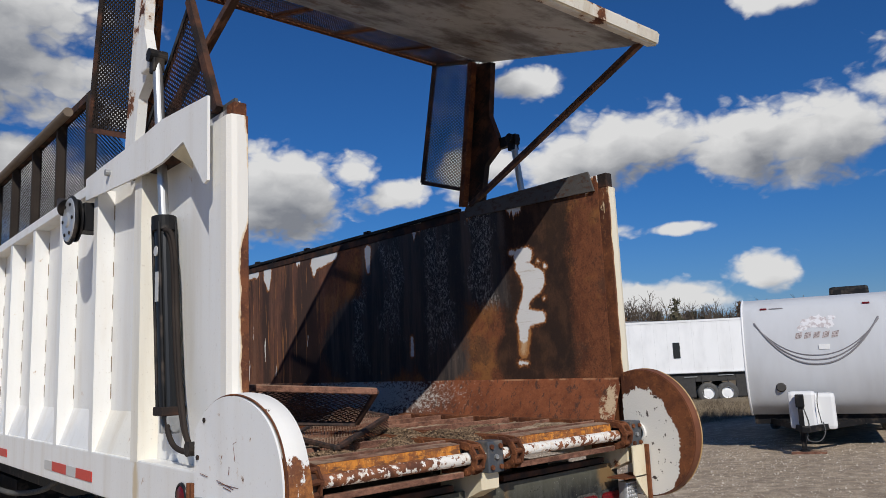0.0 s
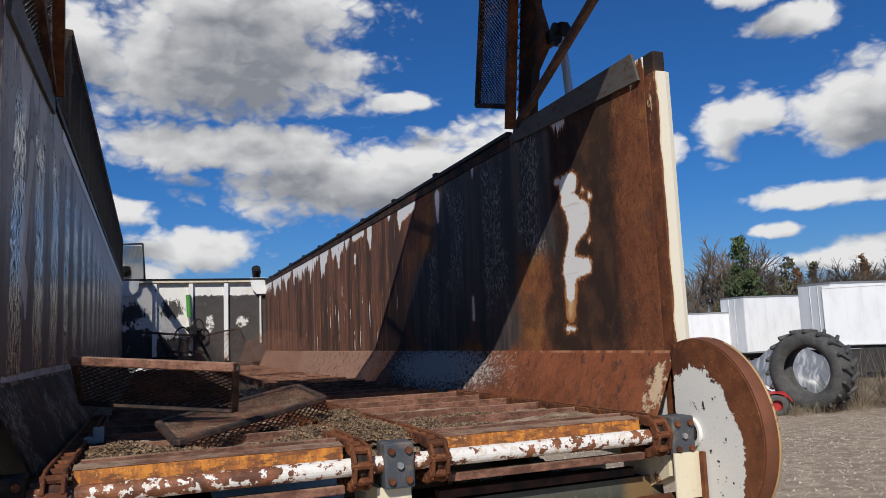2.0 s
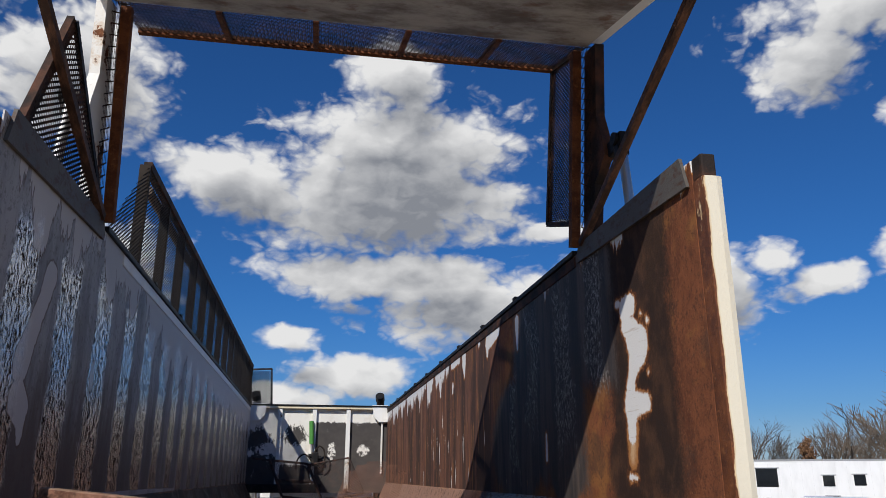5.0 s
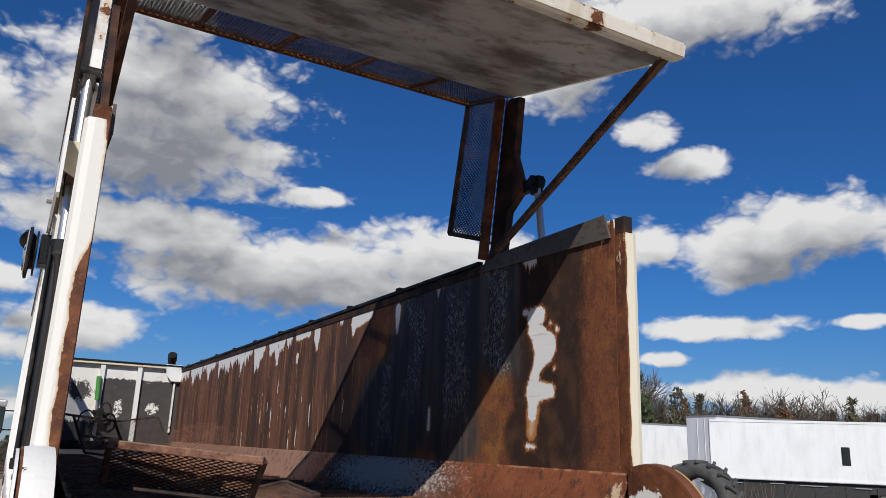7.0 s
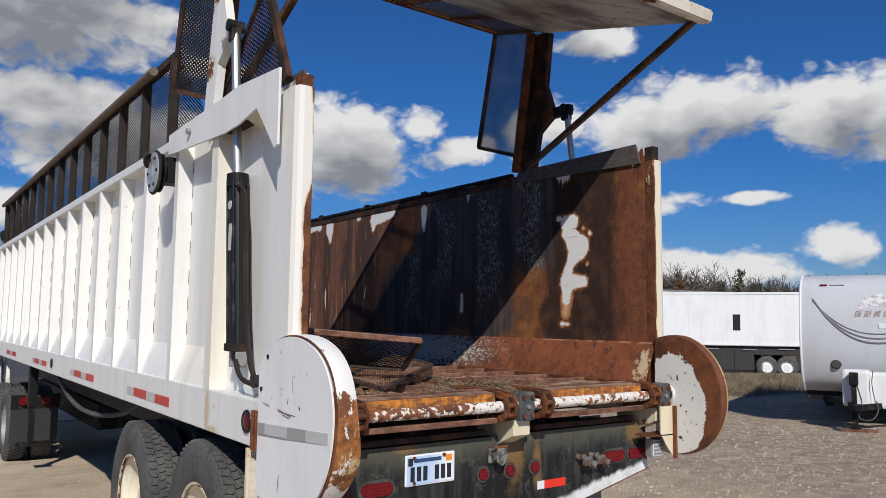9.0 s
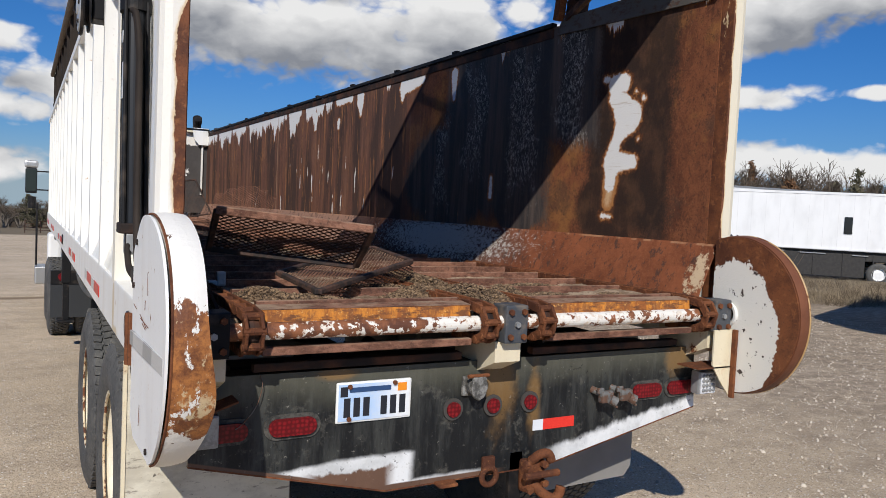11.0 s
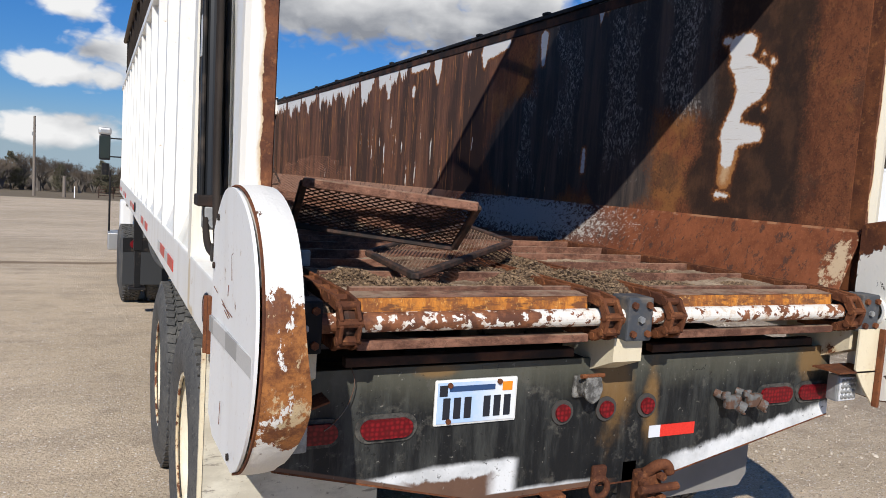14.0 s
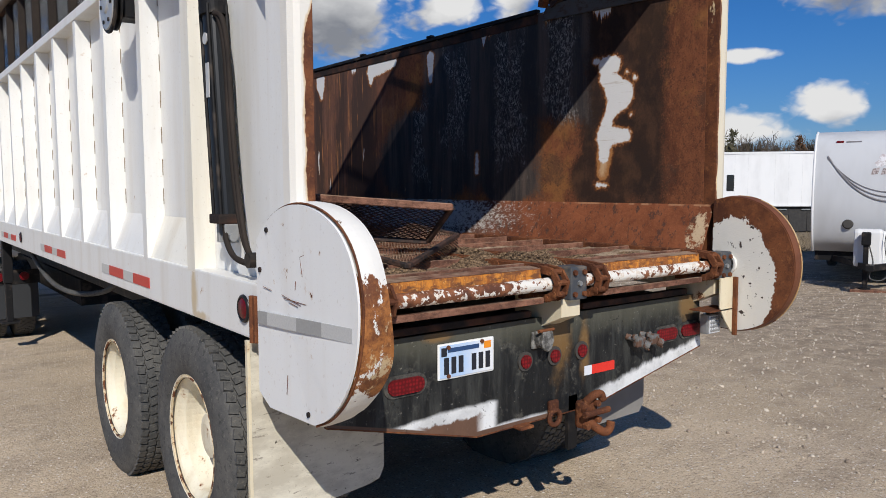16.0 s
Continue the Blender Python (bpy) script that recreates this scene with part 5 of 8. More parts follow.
# ---- bumper panel with its lamps and couplings
def bumper_make(k):
    co = k.coords()
    x, y, z = k.split(co)
    n = k.noise(co, 5, 6, 0.65)
    c = k.mix(k.ramp(k.noise(k.coords((9, 9, 1.4)), 1.6, 8, 0.7), 0.42, 0.66), (0.009, 0.010, 0.011), (0.045, 0.047, 0.044))
    upper = k.ramp(k.math("ADD", z, k.math("MULTIPLY", n, 0.16)), 1.08, 1.22, 0, 0.6)
    c = k.mix(upper, c, (0.120, 0.118, 0.088))
    c = k.mix(k.ramp(k.noise(co, 13, 7, 0.75), 0.54, 0.66, 0, 0.55), c, (0.105, 0.10, 0.085))
    ochre = k.math("ADD", k.most([k.blob(x, z, 3.64, 1.12, 0.12, 0.14), k.blob(x, z, 2.64, 1.06, 0.11, 0.3), k.blob(x, z, 2.82, 1.0, 0.05, 0.25), k.blob(x, z, 1.95, 1.14, 0.10, 0.03)]), k.math("MULTIPLY_ADD", n, 1.8, -1.0))
    c = k.mix(k.ramp(ochre, 0.0, 0.7, 0, 0.6), c, (0.27, 0.15, 0.05))
    # scuffed pale along the bent lower edge, rusting where it was bent
    edge = k.math("MAXIMUM", k.math("MAXIMUM", k.math("MULTIPLY_ADD", x, 0.190, 0.149), 0.692), k.math("MULTIPLY_ADD", x, -0.2540, 1.2282))
    low = k.math("SUBTRACT", z, edge)
    rag = k.math("MULTIPLY_ADD", k.noise(k.coords((4, 2, 2)), 3.0, 6, 0.65), 0.055, -0.0275)
    bent = k.math("ADD", low, rag)
    band = k.math("MULTIPLY", k.ramp(k.math("ADD", k.math("ADD", z, k.math("MULTIPLY", rag, 0.5)), k.math("MULTIPLY", k.ramp(x, 2.0, 1.70), 0.02)), 0.832, 0.812), k.math("MULTIPLY", k.ramp(x, 1.66, 1.80), k.ramp(k.math("MULTIPLY_ADD", rag, 0.6, x), 2.28, 2.24)))
    band = k.math("MULTIPLY", band, k.ramp(k.noise(co, 40, 5, 0.7), 0.30, 0.42))
    right = k.math("MULTIPLY", k.ramp(k.math("MULTIPLY_ADD", rag, 1.7, low), 0.072, 0.040), k.ramp(x, 2.86, 3.0))
    scrape = k.math("MULTIPLY", k.ramp(k.math("MULTIPLY_ADD", rag, 0.5, low), 0.030, 0.010), k.math("MULTIPLY", k.ramp(x, 2.2, 2.26), k.ramp(x, 2.62, 2.55)))
    c = k.mix(k.most([band, right, scrape]), c, k.mix(k.ramp(n, 0.4, 0.65), (0.72, 0.73, 0.73), (0.50, 0.51, 0.51)))
    rot = k.math("MULTIPLY", k.ramp(k.math("MULTIPLY_ADD", rag, 1.6, z), 0.784, 0.772), k.math("MULTIPLY", k.ramp(k.math("MULTIPLY_ADD", rag, 1.0, x), 1.80, 1.90), k.ramp(k.math("MULTIPLY_ADD", rag, 1.0, x), 2.20, 2.14)))
    rot = k.math("MAXIMUM", rot, k.math("MULTIPLY", k.ramp(low, 0.016, 0.010), k.ramp(x, 2.7, 2.6)))
    c = k.mix(rot, c, k.mix(n, (0.075, 0.042, 0.030), (0.18, 0.10, 0.065)))
    c = k.mix(k.ramp(k.noise(co, 48, 4, 0.7), 0.66, 0.71, 0, 0.5), c, (0.34, 0.32, 0.28))
    return k.mix(k.ramp(k.noise(co, 36, 4, 0.7), 0.36, 0.30, 0, 0.7), c, (0.006, 0.006, 0.006))


bumper = part("bumper_panel", prism(B(), "y", 2.822, 2.834, [(1.43, 0.865), (2.15, 0.683), (2.90, 0.688), (3.77, 0.865), (3.75, 1.157), (1.43, 1.157)]), material("bumper_black", bumper_make, rough=0.5, bump=0.15), trailer, "black bumper panel, scuffed pale along its lower edge")
bm = B()
for p, q in (((1.43, 2.832, 0.863), (2.15, 2.832, 0.681)), ((2.15, 2.832, 0.681), (2.90, 2.832, 0.686)), ((2.90, 2.832, 0.686), (3.77, 2.832, 0.863))):
    bar(bm, p, q, 0.022, 0.006)
part("bumper_lip", bm, rust, bumper)
part("bumper_back", box(B(), 1.5, 3.7, 2.85, 2.95, 0.95, 1.15), black_steel, bumper)


def oval(x, z, w, h, y, depth):
    n = 12
    pts = [(x + (w - h) / 2 + h / 2 * math.sin(math.pi * i / n), z + h / 2 * math.cos(math.pi * i / n)) for i in range(n + 1)]
    pts += [(x - (w - h) / 2 - h / 2 * math.sin(math.pi * i / n), z - h / 2 * math.cos(math.pi * i / n)) for i in range(n + 1)]
    return prism(B(), "y", y - depth, y, pts)


grommet_grey = material("grommet_grey", lambda k: k.mix(k.ramp(k.noise(k.coords(), 25, 5, 0.7), 0.4, 0.6), (0.030, 0.030, 0.028), (0.085, 0.080, 0.070)), rough=0.7)
for x in (1.535, 1.779, 3.452, 3.667):
    lamp = thing("tail_lamp", (x, 2.82, 0.968), "oval red tail lamp in the black bumper panel", "tail lamp", "oval tail lamps")
    part("grommet", oval(x, 0.968, 0.205, 0.090, 2.822, 0.006), grommet_grey, lamp)
    part("lens", oval(x, 0.968, 0.172, 0.062, 2.816, 0.010), red_lens, lamp)
for x in (2.427, 2.612, 2.795):
    lamp = thing("marker_lamp", (x, 2.82, 0.970), "small round red marker lamp in the black bumper panel", "lamp", "round marker lamps")
    part("grommet", oval(x, 0.970, 0.088, 0.0879, 2.822, 0.008), lens_dark, lamp)
    part("lens", oval(x, 0.970, 0.060, 0.0599, 2.814, 0.008), red_lens, lamp)

tapeset = thing("reflective_strip", (2.92, 2.82, 0.85), "strip of red and white reflective tape on the bumper", "reflector")
part("tape", box(B(), 2.82, 2.872, 2.8185, 2.8215, 0.843, 0.888), material("white_tape", lambda k: (0.70, 0.72, 0.76), rough=0.35), tapeset)
part("tape", box(B(), 2.872, 3.038, 2.8185, 2.8215, 0.843, 0.888), material("bright_red_tape", lambda k: k.mix(k.noise(k.coords(), 200, 1), (0.62, 0.02, 0.015), (0.82, 0.06, 0.04)), rough=0.35), tapeset)

# number plate: its writing stands as plain bars
plate = thing("number_plate", (2.085, 2.815, 1.035), "white and pale blue number plate screwed to the bumper", "number plate")
def plate_make(k):
    x, y, z = k.split(k.coords())
    f = k.ramp(x, 2.05, 2.2)
    return k.mix(k.ramp(k.noise(k.coords(), 60, 3), 0.4, 0.7, 0, 0.3), k.mix(f, (0.42, 0.58, 0.82), (0.78, 0.80, 0.82)), (0.66, 0.68, 0.70))


bm = B()
box(bm, 1.936, 2.236, 2.812, 2.820, 0.960, 1.110, 0.006)
part("plate_rim", bm, material("plate_rim", lambda k: (0.80, 0.80, 0.78), rough=0.4), plate)
part("plate_face", box(B(), 1.944, 2.228, 2.8095, 2.8115, 0.968, 1.102), material("plate_face", plate_make, rough=0.4), plate)
ink = material("plate_ink", lambda k: (0.02, 0.022, 0.03), rough=0.5)
for a, b in ((1.962, 1.992), (2.000, 2.030), (2.038, 2.068), (2.108, 2.138), (2.146, 2.176), (2.184, 2.214)):
    part("bar", box(B(), a + 0.002, b - 0.003, 2.8078, 2.809, 0.982, 1.052), ink, plate)
part("bar", box(B(), 1.985, 2.15, 2.8078, 2.809, 1.072, 1.090), material("plate_navy", lambda k: (0.03, 0.07, 0.17), rough=0.5), plate)
part("bar", box(B(), 1.950, 1.978, 2.8078, 2.809, 1.058, 1.094), ink, plate)
part("sticker", box(B(), 2.178, 2.215, 2.8078, 2.809, 1.066, 1.096), material("sticker_orange", lambda k: (0.80, 0.27, 0.02), rough=0.5), plate)
for x, z in ((1.985, 1.094), (2.165, 1.098), (1.985, 0.975)):
    part("screw", rod(B(), (x, 2.809, z), (x, 2.802, z), 0.009, 8), rust, plate)

# socket, air couplings, work lamps, tow hooks
socket_grey = material("socket_grey", lambda k: k.mix(k.ramp(k.noise(k.coords(), 24, 6, 0.75), 0.42, 0.62), (0.085, 0.082, 0.076), (0.27, 0.265, 0.25)), rough=0.65, metal=0.2, bump=0.4, bump_scale=60)
socket = thing("trailer_socket", (2.507, 2.80, 1.054), "grey cast trailer light socket with a sprung lid", "socket")
bm = B()
rod(bm, (2.507, 2.822, 1.06), (2.507, 2.77, 1.06), 0.036, 18)
box(bm, 2.46, 2.554, 2.806, 2.822, 1.02, 1.10, 0.01)
part("body", bm, socket_grey, socket)
lid = B()
prism(lid, "y", 2.752, 2.768, [(2.477, 1.105), (2.537, 1.105), (2.545, 1.06), (2.532, 1.025), (2.507, 1.012), (2.482, 1.025), (2.469, 1.06)])
bmesh.ops.bevel(lid, geom=list(lid.edges), offset=0.004, segments=1, affect="EDGES")
part("lid", lid, socket_grey, socket)
part("hinge_pin", rod(B(), (2.46, 2.768, 1.108), (2.554, 2.768, 1.108), 0.008, 10), rust, socket)
for x in (3.165, 3.275):
    hand = thing("air_coupling", (x, 2.80, 0.97), "grey rust-flecked air brake coupling on the bumper", "coupling", "air couplings")
    part("stem", rod(B(), (x - 0.035, 2.822, 0.995), (x - 0.012, 2.775, 0.985), 0.016, 12), cast_metal, hand)
    bm = B()
    box(bm, x - 0.032, x + 0.038, 2.752, 2.785, 0.945, 0.998, 0.012)
    box(bm, x - 0.045, x - 0.01, 2.765, 2.78, 0.985, 1.012, 0.006)
    part("body", bm, cast_metal, hand)
    part("face_seal", rod(B(), (x + 0.022, 2.762, 0.962), (x + 0.046, 2.748, 0.948), 0.022, 14), cast_metal, hand)
    part("wing", bar(B(), (x + 0.02, 2.765, 0.95), (x + 0.055, 2.755, 0.925), 0.028, 0.010, bevel=0.003), cast_metal, hand)
led_glass = material("led_face", lambda k: k.mix(k.noise(k.coords(), 70, 1), (0.45, 0.46, 0.48), (0.85, 0.86, 0.88)), rough=0.15, spec=0.5)
dull_glass = material("dull_glass", lambda k: k.mix(k.ramp(k.noise(k.coords(), 30, 5, 0.7), 0.4, 0.65), (0.42, 0.41, 0.37), (0.27, 0.26, 0.23)), rough=0.6)
for x in (1.45, 3.742):
    led = thing("work_lamp", (x, 2.75, 1.003), "square work lamp with a grid of diodes beside the bumper" if x > 2 else "square work lamp with a dull pale face beside the bumper", "work lamp", "square work lamps")
    bm = B()
    box(bm, x - 0.055, x + 0.055, 2.722, 2.775, 0.948, 1.058, 0.010)
    part("housing", bm, grey_metal, led)
    part("face", box(B(), x - 0.048, x + 0.048, 2.7165, 2.7215, 0.955, 1.051), led_glass if x > 2 else dull_glass, led)
    for i in range(4):
        for j in range(4 if x > 2 else 0):
            part("diode", lathe(B(), [(0.001, -0.0075), (0.007, -0.006), (0.010, 0.0)], (x - 0.033 + i * 0.022, 2.7165, 0.970 + j * 0.022), axis="y", steps=10), grey_metal, led)
    part("bracket", box(B(), x - 0.02, x + 0.02, 2.74, 2.76, 1.058, 1.075), black_steel, led)
hook = part("tow_hook", box(B(), 2.755, 2.86, 2.765, 2.822, 0.60, 0.735, 0.018), rust, bumper, "rust-caked pintle tow hook under the bumper")
part("hook_jaw", pipe(B(), smooth_path([(2.80, 2.78, 0.64), (2.835, 2.75, 0.60), (2.875, 2.735, 0.578), (2.908, 2.735, 0.588), (2.918, 2.735, 0.622)]), 0.021, 12), rust, hook, smooth=True)
part("hook_latch", pipe(B(), smooth_path([(2.79, 2.785, 0.725), (2.815, 2.755, 0.762), (2.85, 2.745, 0.765), (2.868, 2.745, 0.735)]), 0.020, 12), rust, hook, smooth=True)
for x, z in ((2.765, 0.70), (2.84, 0.72), (2.77, 0.62), (2.845, 0.64)):
    part("hook_bolt", rod(B(), (x, 2.768, z), (x, 2.742, z), 0.017, 6), rust, hook)
part("hook_pin", rod(B(), (2.73, 2.735, 0.685), (2.90, 2.735, 0.685), 0.015, 10), rust, hook)
part("hook_plate", box(B(), 2.715, 2.775, 2.822, 2.842, 0.50, 0.76), black_steel, hook)
ring = part("chain_ring", lathe(B(), [(0.034 + 0.012 * math.cos(t), 0.012 * math.sin(t)) for t in [2 * math.pi * i / 10 for i in range(11)]], (2.60, 2.80, 0.685), axis="y", steps=24), rust, bumper, "rusty chain ring at the bumper's edge", smooth=True)
part("ring_lug", box(B(), 2.57, 2.63, 2.80, 2.822, 0.70, 0.765, 0.01), rust, ring)
part("bent_tab", box(B(), 2.36, 2.44, 2.77, 2.822, 0.676, 0.690, 0.004), rust, bumper)

wire = thing("loose_wire", (1.655, 2.815, 1.15), "thin grey wire dangling over the bumper", "wire")
part("strand", pipe(B(), smooth_path([(1.655, 2.818, 1.165), (1.662, 2.80, 1.12), (1.64, 2.798, 1.05), (1.60, 2.80, 1.00), (1.575, 2.804, 0.98)]), 0.0016, 6), cast_metal, wire, smooth=True)
part("lamp_bracket", bar(B(), (1.37, 2.75, 1.035), (1.56, 2.75, 1.10), 0.09, 0.006), rust, bumper, "bent rusty plate over the work lamp")
ring = part("hub_ring", lathe(B(), [(0.046, 0.012), (0.046, -0.004), (0.058, -0.004), (0.060, 0.012)][::-1], (1.385, 2.70, 1.328), steps=28), worn_white, trailer, "white hub ring round the shaft's end")
part("hub_core", rod(B(), (1.376, 2.70, 1.328), (1.43, 2.70, 1.328), 0.034, 20), black_steel, trailer)
part("cross_member", box(B(), 1.6, 3.65, 3.0, 3.12, 0.92, 1.15), black_steel, trailer)

# ---- wheels, axles, flaps
lip_rust = material("lip_rust", chipped((0.66, 0.56, 0.38), 0.24, 14.0, 0.8), bump=0.2)
hub_white = material("hub_cream", chipped((0.76, 0.71, 0.57), 0.13, 9.0, 0.7), bump=0.15)


def wheel(x, y, z, side, outer):
    bm = B()
    lathe(bm, [(0.292, -0.115), (0.33, -0.136), (0.385, -0.147), (0.43, -0.148), (0.475, -0.138), (0.512, -0.125), (0.526, -0.118), (0.532, -0.105), (0.532, 0.105), (0.526, 0.118), (0.512, 0.125), (0.475, 0.138), (0.43, 0.148), (0.385, 0.147), (0.33, 0.136), (0.292, 0.115)], (x, y, z), steps=64)
    root = part("wheel", bm, rubber, trailer, "worn truck tyre on a cream steel rim", smooth=True)
    # tread blocks
    bm = B()
    for i in range(64):
        a = 2 * math.pi * i / 64
        for j, u in enumerate((-0.097, -0.049, 0.0, 0.049, 0.097)):
            t = a + (0.5 if j % 2 else 0.0) * 2 * math.pi / 64
            m = Matrix.Translation((x + u, y + 0.535 * math.cos(t), z + 0.535 * math.sin(t))) @ Matrix.Rotation(t, 4, "X") @ Matrix.Rotation(0.25 if j % 2 else -0.25, 4, "Y")
            bmesh.ops.create_cube(bm, size=1, matrix=m @ Matrix.Diagonal((0.040, 0.014, 0.040, 1)))
    part("tread", bm, rubber, root)
    if outer:
        s = 1 if side == 0 else -1
        bm = B()
        lathe(bm, [(0.300, -0.118 * s), (0.312, -0.128 * s), (0.312, -0.116 * s), (0.296, -0.10 * s), (0.27, -0.06 * s), (0.262, 0.02 * s), (0.25, 0.06 * s), (0.16, 0.075 * s), (0.145, 0.04 * s), (0.11, 0.035 * s), (0.105, -0.04 * s), (0.06, -0.055 * s), (0.001, -0.055 * s)], (x, y, z), steps=48)
        rim = part("rim", bm, hub_white, root, "cream steel rim stained with rust", smooth=False)
        part("rim_lip", lathe(B(), [(0.300 + 0.007 * math.cos(t), -0.122 * s + 0.007 * math.sin(t)) for t in [math.pi * i / 4 for i in range(9)]], (x, y, z), steps=48), lip_rust, rim, "rusty lip of the rim")
        bm = B()
        for i in range(10):
            a = 2 * math.pi * i / 10
            c0 = Vector((x + 0.05 * s, y + 0.142 * math.cos(a), z + 0.142 * math.sin(a)))
            rod(bm, c0 + Vector((0.03 * s, 0, 0)), c0 - Vector((0.03 * s, 0, 0)), 0.013, 6)
        part("lug_nut", bm, rust, root)


for y, z in ((3.93, 0.55), (5.33, 0.497)):
    for side in (0, 1):
        wheel(1.425 if side == 0 else 3.645, y, z, side, True)
        wheel(1.765 if side == 0 else 3.300, y, z, side, False)
    part("axle", rod(B(), (1.7, y, z), (3.55, y, z), 0.065, 14), black_steel, trailer)
for a, b in ((1.9, 2.05), (3.2, 3.35)):
    part("frame_rail", box(B(), a, b, 3.0, 14.2, 0.78, 1.2, 0.01), black_steel, trailer)
    part("spring_hanger", box(B(), a - 0.02, b + 0.02, 4.45, 4.8, 0.5, 0.8, 0.01), black_steel, trailer)
for j in range(12):
    part("floor_bearer", box(B(), 1.38, 3.86, 3.4 + j * 0.95, 3.46 + j * 0.95, 1.18, 1.29), black_steel, trailer)
def flap_make(k):
    co = k.coords()
    c = k.mix(k.ramp(k.noise(k.coords((1.2, 1, 3)), 3, 6, 0.7), 0.40, 0.66), (0.66, 0.62, 0.51), (0.47, 0.43, 0.345))
    c = k.mix(k.ramp(k.noise(k.coords((2, 1, 9)), 4.5, 6, 0.7), 0.60, 0.66, 0, 0.75), c, (0.20, 0.175, 0.145))
    c = k.mix(k.ramp(k.noise(k.coords((3, 1, 4)), 5, 3, 0.55), 0.70, 0.73, 0, 0.9), c, (0.055, 0.042, 0.036))
    return k.mix(k.ramp(k.noise(co, 55, 4, 0.7), 0.60, 0.68, 0, 0.55), c, (0.25, 0.20, 0.15))


flap_white = material("flap_white", flap_make, rough=0.65, bump=0.25, bump_scale=14)
flap = B()
prism(flap, "y", 3.145, 3.153, [(1.275, 1.16), (1.88, 1.16), (1.885, 0.52), (1.86, 0.47), (1.80, 0.455), (1.275, 0.40)])
part("mud_flap", flap, flap_white, trailer, "dirty white mud flap")
part("flap_edge", box(B(), 1.262, 1.275, 3.14, 3.16, 0.40, 1.16), cream_paint, trailer)
flap = B()
prism(flap, "y", 3.145, 3.153, [(3.10, 1.16), (3.70, 1.16), (3.70, 0.48), (3.66, 0.43), (3.10, 0.42)])
part("mud_flap", flap, material("flap_grey", lambda k: k.mix(k.noise(k.coords(), 6, 5), (0.16, 0.15, 0.14), (0.26, 0.25, 0.235)), rough=0.7), trailer, "grey mud flap")
# hanging air line and landing leg
bm = B()
pipe(bm, smooth_path([(1.45, 9.3, 1.12), (1.42, 8.7, 1.02), (1.42, 8.0, 0.90), (1.46, 7.3, 0.87), (1.55, 6.7, 0.93), (1.6, 6.3, 1.05)]), 0.022, 10)
part("air_line", bm, rubber, trailer, "dark sagging hose under the beam", smooth=True)
bm = B()
box(bm, 1.36, 1.46, 10.6, 10.72, 0.62, 1.17, 0.008)
box(bm, 1.375, 1.445, 10.615, 10.705, 0.16, 0.64, 0.006)
box(bm, 1.31, 1.51, 10.56, 10.78, 0.13, 0.16, 0.01)
part("landing_leg", bm, black_steel, trailer, "raised landing leg")

# ---- tailgate, swung up about its hinge
ALONG, OUT = Vector((0, 0.974, 0.225)), Vector((0, -0.225, 0.974))
LOW = Vector((CX, 2.425, 3.70))


def at(u, s, n):
    return LOW + Vector((u, 0, 0)) + ALONG * s + OUT * n


def slab(bm, u0, u1, s0, s1, n0, n1, bevel=0.0):
    m = Matrix((Vector((1, 0, 0)), ALONG, OUT)).transposed().to_4x4()
    m.translation = at((u0 + u1) / 2, (s0 + s1) / 2, (n0 + n1) / 2)
    made = bmesh.ops.create_cube(bm, size=1, matrix=m @ Matrix.Diagonal((u1 - u0, s1 - s0, n1 - n0, 1)))
    if bevel:
        bmesh.ops.bevel(bm, geom=list({e for v in made["verts"] for e in v.link_edges}), offset=bevel, segments=2, affect="EDGES")
    return bm


def under_make(k):
    co = k.coords()
    n = k.noise(k.coords((1.3, 2.2, 1)), 1.5, 6, 0.65)
    c = k.mix(k.ramp(n, 0.40, 0.66), (0.46, 0.45, 0.43), (0.13, 0.105, 0.09))
    return k.mix(k.ramp(k.noise(co, 5, 6, 0.65), 0.55, 0.68, 0, 0.8), c, (0.16, 0.075, 0.04))


strut_rust = material("strut_rust", lambda k: k.mix(k.ramp(k.noise(k.coords((3, 1, 1)), 8, 6, 0.7), 0.42, 0.64), (0.050, 0.027, 0.020), (0.155, 0.075, 0.045)), rough=0.7, bump=0.2)
mesh_rust = material("mesh_rust", lambda k: k.mix(k.ramp(k.noise(k.coords(), 6, 6, 0.7), 0.40, 0.64), (0.052, 0.034, 0.032), (0.150, 0.082, 0.062)), rough=0.75, spec=0.2)
gate = part("tailgate", slab(B(), -1.235, 1.235, 0.0, 1.50, 0.004, 0.010), white_paint, trailer, "white panelled steel tailgate swung up")
part("gate_lining", slab(B(), -1.225, 1.225, 0.04, 1.49, -0.006, 0.002), material("gate_lining", under_make, rough=0.6, bump=0.15), gate, "stained grey underside of the gate")
part("lower_beam", slab(B(), -1.245, 1.245, -0.055, 0.035, -0.02, 0.065, 0.014), material("beam_rusting", chipped((0.76, 0.72, 0.62), 0.22, 3.2, 0.7), bump=0.2), gate, "gate edge beam with rust running along it")
part("upper_beam", slab(B(), -1.235, 1.235, 1.40, 1.52, 0.0, 0.06, 0.01), white_paint, gate)
for u in (-1.19, -0.62, -0.02, 0.58, 1.19):
    part("gate_rib", slab(B(), u - 0.035, u + 0.035, 0.036, 1.40, 0.0101, 0.062, 0.012), white_paint, gate)
for s in (-1, 1):
    part("side_flange", slab(B(), *((-1.32, -1.236) if s < 0 else (1.236, 1.32)), 0.27, 1.52, 0.03, 0.036), white_paint, gate)
